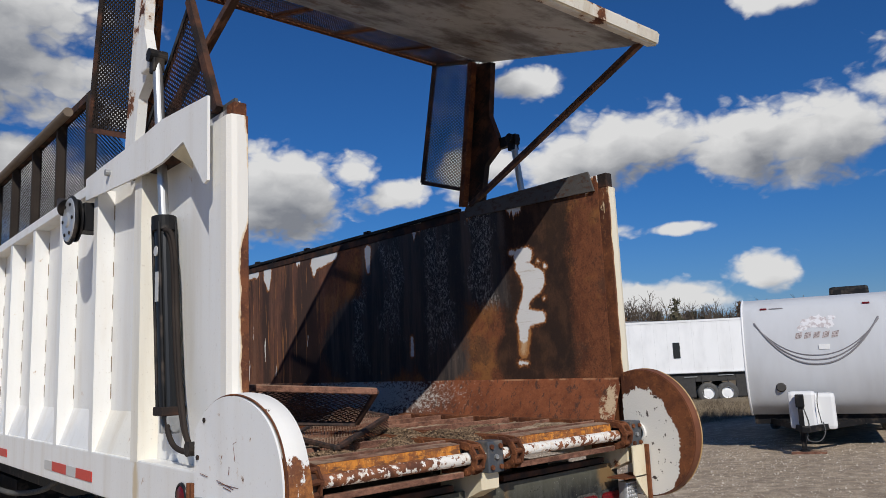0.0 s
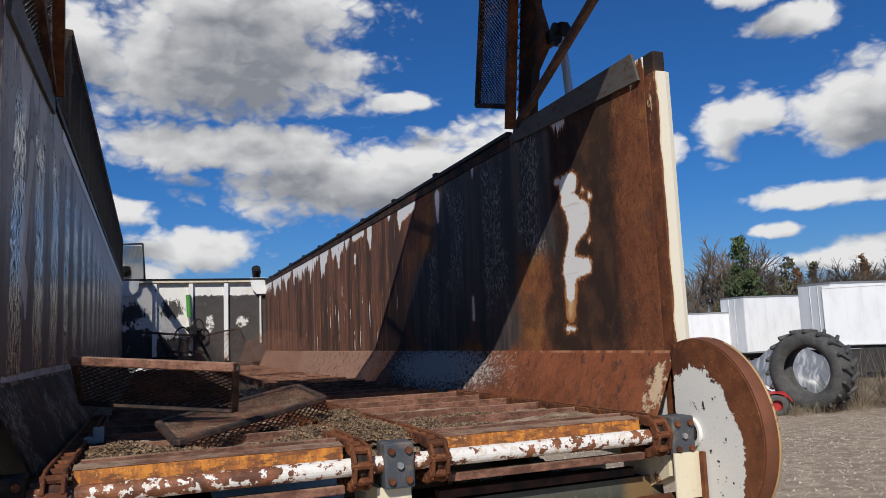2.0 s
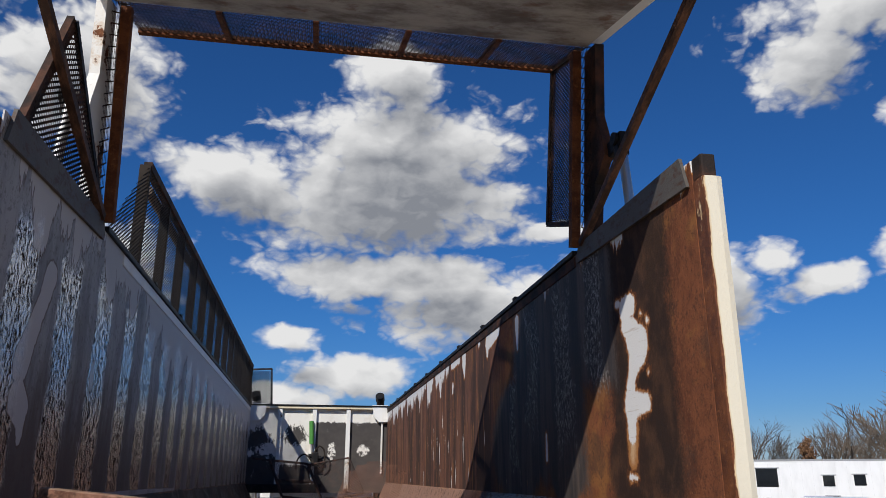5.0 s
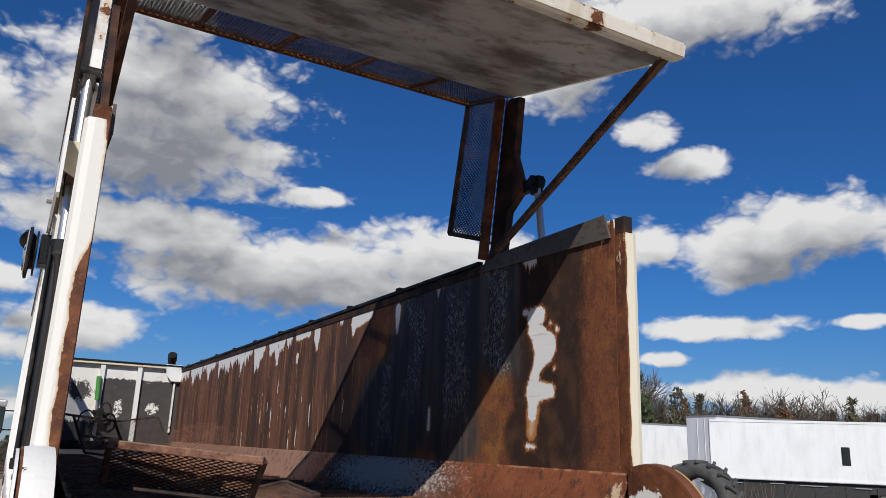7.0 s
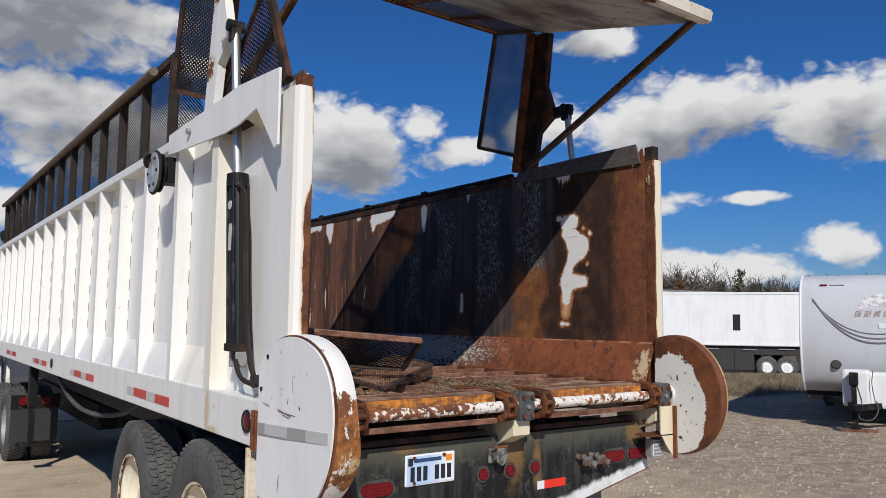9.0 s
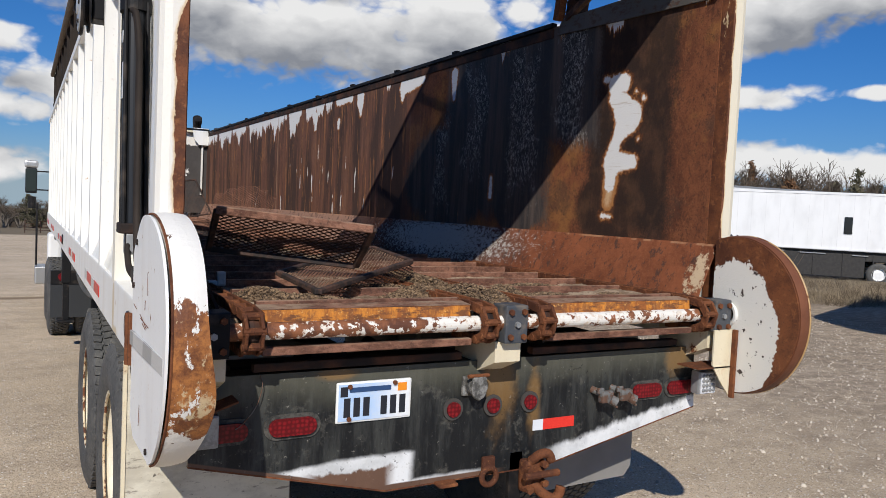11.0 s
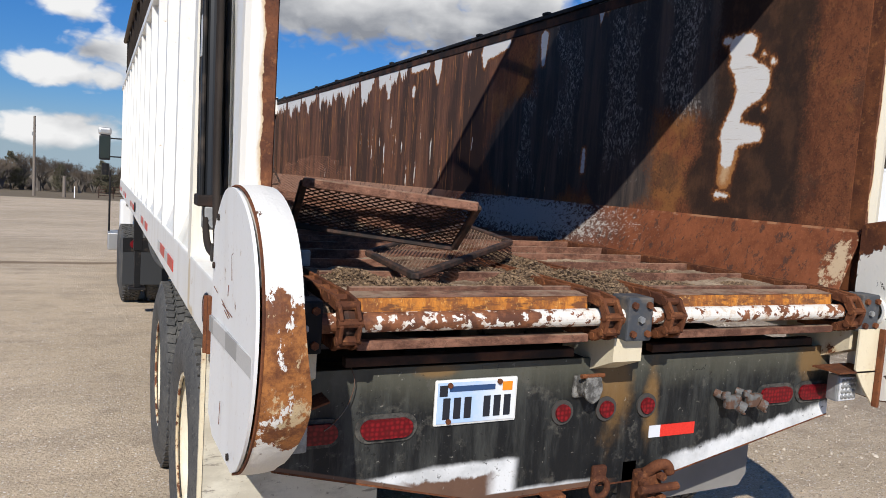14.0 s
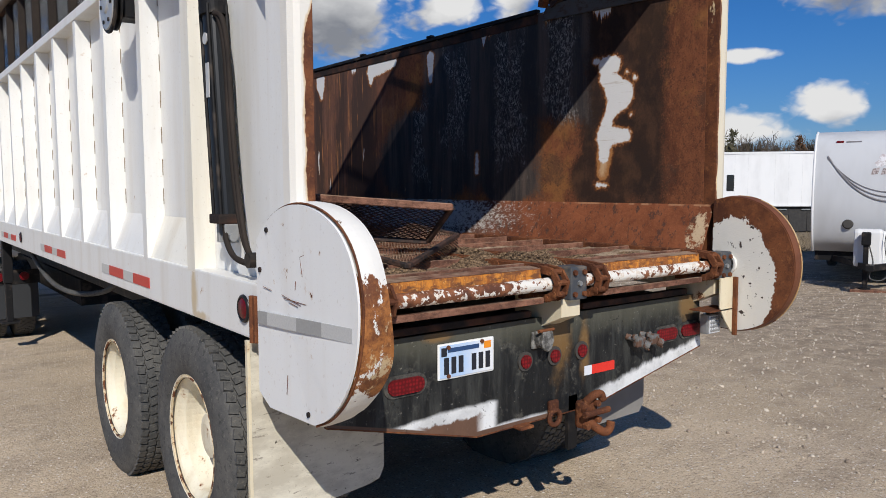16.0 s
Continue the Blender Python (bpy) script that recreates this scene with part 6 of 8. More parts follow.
for side in (0, 1):
    s = -1 if side == 0 else 1
    outer, inner_x = X(side, 1.335), X(side, 1.425)
    mast = part("gate_mast", prism(B(), "x", *sides(side, 1.315, 1.365), [(3.985, 2.96), (4.10, 2.93), (4.13, 3.0), (3.99, 4.06), (3.83, 4.03), (3.87, 3.62), (3.80, 3.45), (3.78, 3.36), (3.93, 3.25)]), worn_white if side == 0 else dark_rust, gate, "tapered gate arm beside the hinge")
    part("mast_leg", bar(B(), (inner_x, 4.12, 2.95), (inner_x, 3.97, 4.05), 0.05, 0.05), rust, gate, "rusty inner gate arm")
    part("clevis_plate", box(B(), *sides(side, 1.29, 1.345), 3.655 if side == 0 else 3.63, 3.84, 3.35, 3.43, 0.01), worn_white if side == 0 else black_steel, gate)
    part("gate_strut", bar(B(), (X(side, 1.405), 4.06, 2.955), (X(side, 1.41), 2.475, 3.721), 0.036, 0.036), strut_rust, gate, "slim rusty brace to the gate edge")
    # side screens
    bl, tl, tr, br = Vector((X(side, 1.40 if side else 1.27), 4.63, 3.235)), Vector((X(side, 1.40 if side else 1.27), 4.44, 4.19)), Vector((X(side, 1.40), 3.98, 4.07)), Vector((X(side, 1.40), 4.17, 3.10))
    bm = B()
    diamond_mesh(bm, br, bl - br, tr - br, 0.021, 0.0125, 0.0085 if side == 0 else 0.0068, 0.006)
    part("side_screen", bm, screen_black if side == 0 else mesh_rust, gate, "expanded metal side screen")
    bm = B()
    for p, q in ((br, bl), (bl, tl), (tl, tr)):
        bar(bm, p, q, 0.03, 0.03)
    part("screen_frame", bm, dark_rust, gate)
    bm = B()
    diamond_mesh(bm, (X(side, 1.39), 4.10, 3.0), (0, -0.13, 1.05), (0, -0.14, 0.02), 0.03, 0.05, 0.006)
    part("arm_mesh", bm, dark_rust, gate)
bm = B()
diamond_mesh(bm, (X(0, 1.38), 3.93, 4.06), (2.484, 0, 0), (0, 0.50, 0.13), 0.021, 0.0125, 0.0075, 0.008)
part("top_screen", bm, mesh_rust, gate, "rusty expanded metal along the gate's top")
bm = B()
bar(bm, (X(0, 1.37), 4.43, 4.19), (X(1, 1.37), 4.43, 4.19), 0.035, 0.035)
for j in range(1, 5):
    x = 1.38 + 2.484 * j / 5
    bar(bm, (x, 3.93, 4.06), (x, 4.43, 4.19), 0.03, 0.03)
part("top_frame", bm, rust, gate)
letters = bpy.data.curves.new("lettering", "FONT")
letters.body, letters.size, letters.extrude, letters.shear = "A3", 0.26, 0.001, 0.4
temp = bpy.data.objects.new("lettering", letters)
ink_mesh = bpy.data.meshes.new_from_object(temp)
bpy.data.objects.remove(temp)
turn = Matrix((Vector((1, 0, 0)), ALONG, OUT)).transposed().to_4x4()
turn.translation = at(-0.48, 1.0, 0.013)
ink_mesh.transform(turn)
ink_mesh.materials.clear()
ink_mesh.materials.append(ink)
mark = new("lettering", ink_mesh)
mark.parent = gate

# the whole gate turns about its hinge pins
HINGE = Matrix.Translation((0, 4.07, 2.93))
gate.matrix_basis = HINGE @ Matrix.Rotation(radians(1.6), 4, "X") @ HINGE.inverted()

# ---------------------------------------------------------------- loose things on the floor


frame_brown = material("frame_brown", lambda k: k.mix(k.ramp(k.noise(k.coords(), 14, 6, 0.7), 0.42, 0.62), (0.030, 0.024, 0.022), (0.095, 0.052, 0.038)), rough=0.7, bump=0.2, spec=0.25)


def loose_screen(name, corner, along, across, fold, label, mesh_mat=dark_rust):
    """A bent frame of flat bar with expanded metal in it."""
    corner, along, across = Vector(corner), Vector(along), Vector(across)
    ob = thing(name, tuple(corner), label, "metal screen", "loose screens on the floor")
    bm = B()
    diamond_mesh(bm, corner, along, across, 0.0175, 0.0105, 0.0030, 0.003)
    part("mesh", bm, mesh_mat, ob)
    for n, (p, q) in enumerate(((corner, corner + along), (corner + along, corner + along + across), (corner, corner + across), (corner + across, corner + across + along))):
        part("frame_bar", bar(B(), p, q, 0.045 if n == fold else 0.026, 0.032 if n == fold else 0.022, bevel=0.004), slat_mat if n == fold else frame_brown, ob)
    return ob


flat = loose_screen("floor_screen", (1.92, 3.00, DECK + 0.055), (0.60, 0.42, 0.085), (-0.055, 0.33, 0.04), 9, "flat rusty mesh screen lying on the trailer floor", slat_mat)
bm = B()
diamond_mesh(bm, (1.96, 3.02, DECK + 0.055), (0.56, 0.40, 0.082), (0.03, 0.03, -0.060), 0.018, 0.011, 0.0036)
part("hanging_mesh", bm, dark_rust, flat, "torn mesh hanging from the frame")
loose_screen("leaning_screen", (1.60, 3.42, DECK + 0.185), (0.525, -0.28, -0.045), (-0.015, -0.20, 0.160), 3, "dark mesh screen leaning over another on the trailer floor")
far = loose_screen("standing_screen", (2.66, 10.92, DECK + 0.078), (0.55, 0.06, 0.095), (-0.21, 0.08, 0.46), 9, "dark two-part mesh screen standing on the trailer floor", frame_brown)
bm = B()
diamond_mesh(bm, (2.14, 10.90, DECK + 0.13), (0.52, 0.02, -0.052), (-0.19, 0.08, 0.46), 0.0175, 0.0105, 0.0030, 0.003)
part("mesh", bm, frame_brown, far)
for p, q in (((2.14, 10.90, 1.50), (1.95, 10.98, 1.96)), ((1.72, 10.99, 1.98), (2.45, 11.0, 1.912)), ((2.14, 10.90, 1.50), (2.66, 10.92, 1.44)), ((2.675, 10.915, 1.405), (2.45, 11.0, 1.915)), ((2.06, 10.93, 1.71), (2.55, 10.96, 1.68))):
    part("frame_bar", bar(B(), p, q, 0.03, 0.03, bevel=0.004), frame_brown, far)
curl = thing("mesh_offcut", (3.1, 9.0, DECK + 0.05), "curled sheet of rusty mesh standing on the trailer floor", "metal screen", "loose screens on the floor")
bm = B()
for i in range(6):
    t = i / 6
    bend = 0.10 * math.sin(math.pi * t)
    rise = 0.36 + 0.14 * math.sin(math.pi * (t + 1 / 12))
    diamond_mesh(bm, (2.74 + 0.66 * t, 9.15 - 0.22 * t - bend, DECK + 0.055), (0.11, -0.0367 - 0.10 * (math.sin(math.pi * (t + 1 / 6)) - math.sin(math.pi * t)), 0.0), (0.14, 0.06, rise), 0.0225, 0.0115, 0.0034, 0.003)
part("mesh", bm, slat_mat, curl)
tab = thing("steel_bracket", (1.64, 3.43, DECK + 0.03), "small bare steel bracket on the trailer floor", "bracket")
bm = B()
box(bm, 1.635, 1.675, 3.42, 3.45, DECK + 0.03, DECK + 0.09, 0.008)
box(bm, 1.605, 1.64, 3.42, 3.45, DECK + 0.03, DECK + 0.055, 0.006)
part("body", bm, grey_metal, tab)

# packed dust fills the pockets between the slats
def dust_layer():
    bm = B()
    nx, ny, y0, y1 = 150, 170, 2.815, 5.6
    rows = []
    for j in range(ny + 1):
        y = y0 + (y1 - y0) * (j / ny) ** 1.25
        fade = max(0.0, 1 - (y - y0) / 2.6)
        row = []
        for i in range(nx + 1):
            x = 1.625 + 2.0 * i / nx
            h = 0.022 * fade + 0.016 * noise.noise(Vector((x * 3, y * 5, 1.0))) + 0.009 * noise.noise(Vector((x * 14, y * 18, 4.0))) + 0.004 * noise.noise(Vector((x * 50, y * 55, 7.0)))
            row.append(bm.verts.new((x, y, DECK - 0.002 + max(-0.004, h))))
        rows.append(row)
    for r0, r1 in zip(rows, rows[1:]):
        for i in range(nx):
            bm.faces.new((r0[i], r0[i + 1], r1[i + 1], r1[i]))
    return bm


def dust_make(k):
    co = k.coords()
    c = k.mix(k.ramp(k.noise(co, 5, 6, 0.7), 0.38, 0.62), (0.17, 0.115, 0.078), (0.40, 0.31, 0.22))
    c = k.mix(k.ramp(k.noise(co, 60, 6, 0.8), 0.50, 0.60, 0, 0.6), c, (0.12, 0.080, 0.052))
    return k.mix(k.ramp(k.noise(co, 150, 4, 0.8), 0.56, 0.64, 0, 0.6), c, (0.46, 0.37, 0.26))


dust = new("floor_dust", mesh_of("floor_dust", dust_layer(), material("packed_dust", dust_make, rough=0.95, bump=0.8, bump_scale=120, deep=0.004, spec=0.05), smooth=True))
tagged(dust, "packed tan dust between the apron slats", "dust", kind="stuff")


# straw and manure crumbs lie in low drifts between the slats
def crumbs(name, label, drifts, count, mat):
    pts, fs = [], []
    for _ in range(count):
        cx, cy, rx, ry, h = random.choice(drifts)
        u, v = random.gauss(0, 0.55), random.gauss(0, 0.55)
        x, y = cx + u * rx, cy + v * ry
        if not 1.62 < x < 3.66 or y < 2.80 or u * u + v * v > 1.6:
            continue
        m = Matrix.LocRotScale((x, y, DECK + 0.006 + h * math.exp(-1.5 * (u * u + v * v)) * random.uniform(0.35, 1.0)), Euler((random.gauss(0, 0.30), random.gauss(0, 0.30), random.uniform(0, 6.3))), None)
        a, b = (random.uniform(0.006, 0.022), random.uniform(0.0007, 0.0016)) if random.random() < 0.45 else (random.uniform(0.002, 0.009), random.uniform(0.0015, 0.0065))
        n = len(pts)
        pts += [m @ Vector(p) for p in ((-a, -b, 0), (a, -b * 0.6, 0), (a * 0.8, b, 0.003), (-a * 0.7, b, -0.002), (0, 0, b * 1.4))]
        fs += [[n, n + 1, n + 4], [n + 1, n + 2, n + 4], [n + 2, n + 3, n + 4], [n + 3, n, n + 4], [n + 3, n + 2, n + 1, n]]
    me = bpy.data.meshes.new(name)
    me.from_pydata(pts, [], fs)
    me.materials.append(mat)
    return tagged(new(name, me), label, "debris", kind="stuff")


def crumb_make(k):
    r = k.tree.nodes.new("ShaderNodeNewGeometry").outputs["Random Per Island"]
    return k.mix(r, (0.060, 0.038, 0.026), (0.29, 0.195, 0.115))


DRIFTS = [(1.86, 3.02, 0.24, 0.11, 0.040), (2.28, 3.00, 0.18, 0.08, 0.030), (2.30, 3.30, 0.30, 0.10, 0.045), (2.62, 3.05, 0.13, 0.28, 0.070), (2.60, 3.45, 0.15, 0.30, 0.065), (2.64, 2.92, 0.12, 0.10, 0.060), (2.42, 3.15, 0.14, 0.10, 0.055), (2.86, 3.18, 0.13, 0.10, 0.050), (2.66, 3.75, 0.2, 0.25, 0.055), (1.75, 3.18, 0.16, 0.10, 0.05),
          (2.98, 3.00, 0.22, 0.07, 0.035), (3.12, 3.32, 0.30, 0.09, 0.040), (2.95, 3.62, 0.20, 0.08, 0.03), (2.55, 4.0, 0.20, 0.35, 0.02), (3.0, 4.3, 0.3, 0.10, 0.02), (2.2, 4.35, 0.3, 0.10, 0.02), (3.25, 3.65, 0.25, 0.10, 0.025), (2.25, 3.65, 0.28, 0.10, 0.025), (3.15, 4.0, 0.3, 0.11, 0.02), (2.2, 4.0, 0.3, 0.1, 0.02), (3.2, 4.7, 0.3, 0.11, 0.015), (3.4, 3.05, 0.16, 0.07, 0.02), (2.6, 6.0, 0.9, 1.6, 0.008), (2.6, 9.0, 0.9, 2.4, 0.008)]
crumbs("manure_crumbs", "dry straw and manure crumbs on the apron slats", DRIFTS, 80000, material("crumb", crumb_make, rough=0.95))
# ---------------------------------------------------------------- the tractor in front of the trailer

cab_blue = material("cab_white", lambda k: k.mix(k.noise(k.coords(), 3, 4), (0.70, 0.70, 0.70), (0.80, 0.80, 0.79)), rough=0.3)
tractor = thing("truck_tractor", (CX, 14.0, lie(0, 14.0)), "white road tractor coupled to the spreader trailer", "truck")
bm = B()
box(bm, 1.55, 3.70, 15.25, 17.4, 0.55, 2.92, 0.12)
part("cab", bm, cab_blue, tractor, "white cab")
bm = B()
prism(bm, "x", 2.15, 3.05, [(15.3, 2.9), (17.2, 2.9), (16.6, 3.02), (15.7, 3.10)])
part("roof_cap", bm, cab_blue, tractor)
bm = B()
box(bm, 1.75, 3.50, 17.4, 19.2, 0.6, 1.75, 0.12)
part("hood", bm, cab_blue, tractor)
part("frame", box(B(), 2.15, 3.10, 10.4, 18.8, 0.3, 0.62), black_steel, tractor)
for x in (1.46, 3.78):
    bm = B()
    pipe(bm, smooth_path([(x, 15.15, 0.9), (x, 15.15, 2.0), (x, 15.15, 3.02), (x - 0.01, 15.10, 3.14), (x - 0.02, 15.00, 3.20)]), 0.075, 14)
    part("exhaust_stack", bm, chrome if x < 2 else black_steel, tractor, "tall exhaust stack with a turned-out tip", smooth=True)
    part("stack_tip", rod(B(), (x - 0.012, 15.06, 3.15), (x - 0.03, 14.97, 3.23), 0.085, 14), black_steel, tractor)
mirror_dark = material("mirror_dark", lambda k: (0.022, 0.030, 0.028), rough=0.12, spec=0.4)
for s, x in ((-1, 1.05), (1, 4.19)):
    bm = B()
    box(bm, x - 0.10, x + 0.10, 16.55, 16.68, 1.68, 2.16, 0.03)
    mirror = part("door_mirror", bm, black_paint, tractor, "tall black door mirror in a chrome frame")
    bm = B()
    box(bm, x - 0.115, x + 0.115, 16.53, 16.70, 2.16, 2.30, 0.04)
    part("mirror_cap", bm, chrome, mirror)
    part("mirror_glass", box(B(), x - 0.085, x + 0.085, 16.542, 16.549, 1.72, 2.13), mirror_dark, mirror)
    for z in (1.75, 2.1):
        part("mirror_arm", bar(B(), (x, 16.6, z), (x - s * 0.5, 16.6, z), 0.025, 0.025), black_steel, mirror)
    part("spot_mirror", rod(B(), (x + 0.02, 16.56, 1.40), (x + 0.02, 16.56, 1.62), 0.07, 14), black_steel, mirror)
    bm = B()
    rod(bm, (x - s * 0.1, 16.2, 0.35), (x - s * 0.1, 16.2, 1.5), 0.018, 8)
    part("grab_rail", bm, black_steel, tractor)
    part("step_box", box(B(), *sorted((x - s * 0.08, x - s * 0.34)), 15.9, 16.6, 0.02, 0.34, 0.02), chrome, tractor, "bright stepped box below the cab")
    part("cab_fairing", box(B(), *sorted((x - s * 0.26, x - s * 0.48)), 15.1, 15.6, 0.30, 1.0, 0.05), cab_blue, tractor)
    bm = B()
    rod(bm, (x - s * 0.78, 15.4, 0.45), (x - s * 0.78, 17.0, 0.45), 0.28, 24)
    part("fuel_tank", bm, chrome, tractor, "polished round fuel tank")
for y in (12.0, 13.35):
    z = lie(0, y) + 0.505
    for x, o in ((1.38, True), (1.71, False), (3.53, False), (3.86, True)):
        bm = B()
        lathe(bm, [(0.292, -0.115), (0.40, -0.138), (0.487, -0.112), (0.502, -0.09), (0.502, 0.09), (0.487, 0.112), (0.40, 0.138), (0.292, 0.115)], (x, y, z), steps=40)
        w = part("wheel", bm, rubber, tractor, smooth=True)
        bm = B()
        for i in range(48):
            t = 2 * math.pi * i / 48
            for j, u in enumerate((-0.075, -0.025, 0.025, 0.075)):
                tt = t + (j % 2) * 0.065
                m = Matrix.Translation((x + u, y + 0.504 * math.cos(tt), z + 0.504 * math.sin(tt))) @ Matrix.Rotation(tt, 4, "X") @ Matrix.Rotation(0.5 if j < 2 else -0.5, 4, "Y")
                bmesh.ops.create_cube(bm, size=1, matrix=m @ Matrix.Diagonal((0.044, 0.014, 0.034, 1)))
        part("tread", bm, rubber, w)
        if o:
            bm = B()
            s = -1 if x < 2 else 1
            lathe(bm, [(0.300, 0.118 * s), (0.27, 0.06 * s), (0.25, -0.04 * s), (0.12, -0.05 * s), (0.10, 0.06 * s), (0.001, 0.07 * s)], (x, y, z), steps=36)
            part("rim", bm, grey_metal, w, smooth=False)
for x in (1.26, 3.40):
    part("mud_flap", box(B(), x, x + 0.58, 11.38, 11.39, lie(0, 11.4) + 0.30, 0.52), material("flap_black", lambda k: (0.03, 0.032, 0.035), rough=0.6) if x < 2 else black_steel, tractor, "dark mud flap")
    part("tail_lamp", rod(B(), (x + 0.14, 11.36, 0.62), (x + 0.14, 11.33, 0.62), 0.055, 20), red_lens, tractor)
    part("tail_lamp", rod(B(), (x + 0.42, 11.36, 0.62), (x + 0.42, 11.33, 0.62), 0.055, 20), red_lens, tractor)
    part("lamp_bar", box(B(), x, x + 0.6, 11.37, 11.42, 0.52, 0.70), black_steel, tractor)

# ---------------------------------------------------------------- camper

grey_shell = material("camper_grey", lambda k: k.mix(k.ramp(k.noise(k.coords((2, 2, 0.4)), 1.2, 4), 0.4, 0.8), (0.52, 0.53, 0.545), (0.45, 0.455, 0.465)), rough=0.35)
swoosh = material("decal_grey", lambda k: (0.20, 0.19, 0.20), rough=0.5)
faded = material("decal_faded", lambda k: k.mix(k.ramp(k.noise(k.coords(), 14, 5), 0.45, 0.6), (0.66, 0.65, 0.66), (0.45, 0.40, 0.40)), rough=0.5)
plain_white_trim = material("trim_white", lambda k: (0.74, 0.74, 0.73), rough=0.4)
camper = thing("camper", (14.17, 5.98, lie(14, 5.98), 0, 0, -68), "grey travel camper with a curved front and faded decals", "camper", local=True)
NOSE = [(0.35, 0.58), (0.10, 0.80), (-0.05, 1.2), (-0.08, 1.6), (0.0, 2.1), (0.16, 2.5), (0.36, 2.68), (0.6, 2.76)]
NOSE = [(p.x, p.y) for p in smooth_path([(y, z, 0) for y, z in NOSE], 5)] + [(7.0, 2.76), (7.0, 0.58)]


def nose_y(z):
    for (y0, z0), (y1, z1) in zip(NOSE, NOSE[1:-2]):
        if z0 <= z <= z1:
            return y0 + (y1 - y0) * (z - z0) / (z1 - z0)
    return 0.4


W = 1.27
bm = B()
prism(bm, "x", -W, W, NOSE)
bmesh.ops.bevel(bm, geom=[e for e in bm.edges if abs(e.verts[0].co.x - e.verts[1].co.x) < 1e-4], offset=0.015, segments=2, affect="EDGES")
shell = part("shell", bm, grey_shell, camper, smooth=True)
shell.data.set_sharp_from_angle(angle=radians(35))
for s in (-1, 1):
    pts = [(s * (W - 0.02), y - 0.02, z) for y, z in NOSE[:-2]]
    part("corner_trim", pipe(B(), pts, 0.020, 8), plain_white_trim, camper)
part("belly", box(B(), -W + 0.05, W - 0.05, 0.4, 6.9, 0.40, 0.58), black_steel, camper)
# decals: a wide dark smile, a light block and small marks
bm = B()
for k_ in range(3):
    pts = []
    for i in range(25):
        t = i / 24
        x = -1.04 + 2.06 * t
        z = 1.50 + 0.08 * k_ + (0.80 - 0.10 * k_) * abs(2 * t - 1) ** 2.2
        pts.append((x, nose_y(z) - 0.004, z))
    pipe(bm, pts, 0.016 - 0.003 * k_, 6)
part("decal_swoosh", bm, swoosh, camper)
def decal(bm, outline, lift):
    """A thin sheet laid on the curved nose."""
    lo = [bm.verts.new((x, nose_y(z) - lift, z)) for x, z in outline]
    hi = [bm.verts.new((x, nose_y(z) + 0.01, z)) for x, z in outline]
    bm.faces.new(lo)
    for i in range(len(outline)):
        j = (i + 1) % len(outline)
        bm.faces.new((lo[i], hi[i], hi[j], lo[j]))


decal_rng = random.Random(5)
bm = B()
for cx, cz, r in ((-0.10, 2.24, 0.15), (0.06, 2.28, 0.17), (0.20, 2.22, 0.13), (-0.22, 2.16, 0.09), (0.28, 2.33, 0.07)):
    decal(bm, [(cx + r * f * math.cos(t), cz + 0.7 * r * f * math.sin(t)) for t, f in [(2 * math.pi * i / 22, decal_rng.uniform(0.72, 1.1)) for i in range(22)]], 0.004)
part("decal_patch", bm, faded, camper, "flaking pale decal")
bm = B()
for i in range(5):
    x0 = -0.36 + 0.15 * i
    decal(bm, [(x0, 1.96), (x0 + 0.11, 1.98), (x0 + 0.14, 2.09), (x0 + 0.03, 2.07)], 0.006)
part("decal_mark", bm, material("decal_brown", lambda k: k.mix(k.ramp(k.noise(k.coords(), 30, 5), 0.45, 0.6), (0.42, 0.37, 0.36), (0.20, 0.16, 0.15)), rough=0.5), camper, "faded brown wordmark as plain slanted shapes")
part("white_sign", box(B(), 0.02, 0.20, nose_y(1.80) - 0.014, nose_y(1.80) + 0.01, 1.76, 1.85), plain_white_trim, camper)
for x in (-0.86, 0.86):
    part("clearance_lamp", box(B(), x - 0.06, x + 0.06, nose_y(2.55) - 0.02, nose_y(2.55) + 0.03, 2.54, 2.575, 0.008), red_lens, camper)
part("maker_mark", box(B(), -0.76, -0.52, nose_y(2.55) - 0.012, nose_y(2.55) + 0.03, 2.545, 2.565), swoosh, camper)
bm = B()
lathe(bm, [(0.001, -0.03), (0.07, -0.03), (0.09, 0.0)], (-0.68, nose_y(1.1) - 0.005, 1.1), axis="y", steps=20)
part("filler_cap", bm, lens_dark, camper)
bm = B()
box(bm, -0.56, -0.12, -0.62, -0.30, 0.40, 1.04, 0.06)
part("gas_cover", bm, plain_white_trim, camper, "white cover over two gas bottles")
bm = B()
box(bm, -0.32, 0.18, -0.50, -0.20, 0.38, 1.00, 0.06)
part("gas_cover", bm, plain_white_trim, camper)
bm = B()
box(bm, -0.41, -0.33, -0.78, -0.70, 0.0, 0.95, 0.01)
box(bm, -0.44, -0.30, -0.81, -0.66, 0.78, 1.0, 0.02)
rod(bm, (-0.37, -0.74, 0.0), (-0.37, -0.74, 0.06), 0.09, 14)
part("tongue_jack", bm, black_steel, camper)
bm = B()
bar(bm, (-0.9, 0.4, 0.45), (-0.30, -0.95, 0.42), 0.06, 0.10)
bar(bm, (0.6, 0.4, 0.45), (-0.30, -0.95, 0.42), 0.06, 0.10)
box(bm, -0.36, -0.24, -1.15, -0.9, 0.38, 0.48, 0.01)
part("tongue", bm, black_steel, camper)
bm = B()
pipe(bm, smooth_path([(-0.33, -0.72, 0.80), (-0.26, -0.80, 0.5), (-0.30, -0.85, 0.25), (-0.12, -0.85, 0.22), (-0.02, -0.76, 0.36), (-0.04, -0.66, 0.52)]), 0.011, 6)
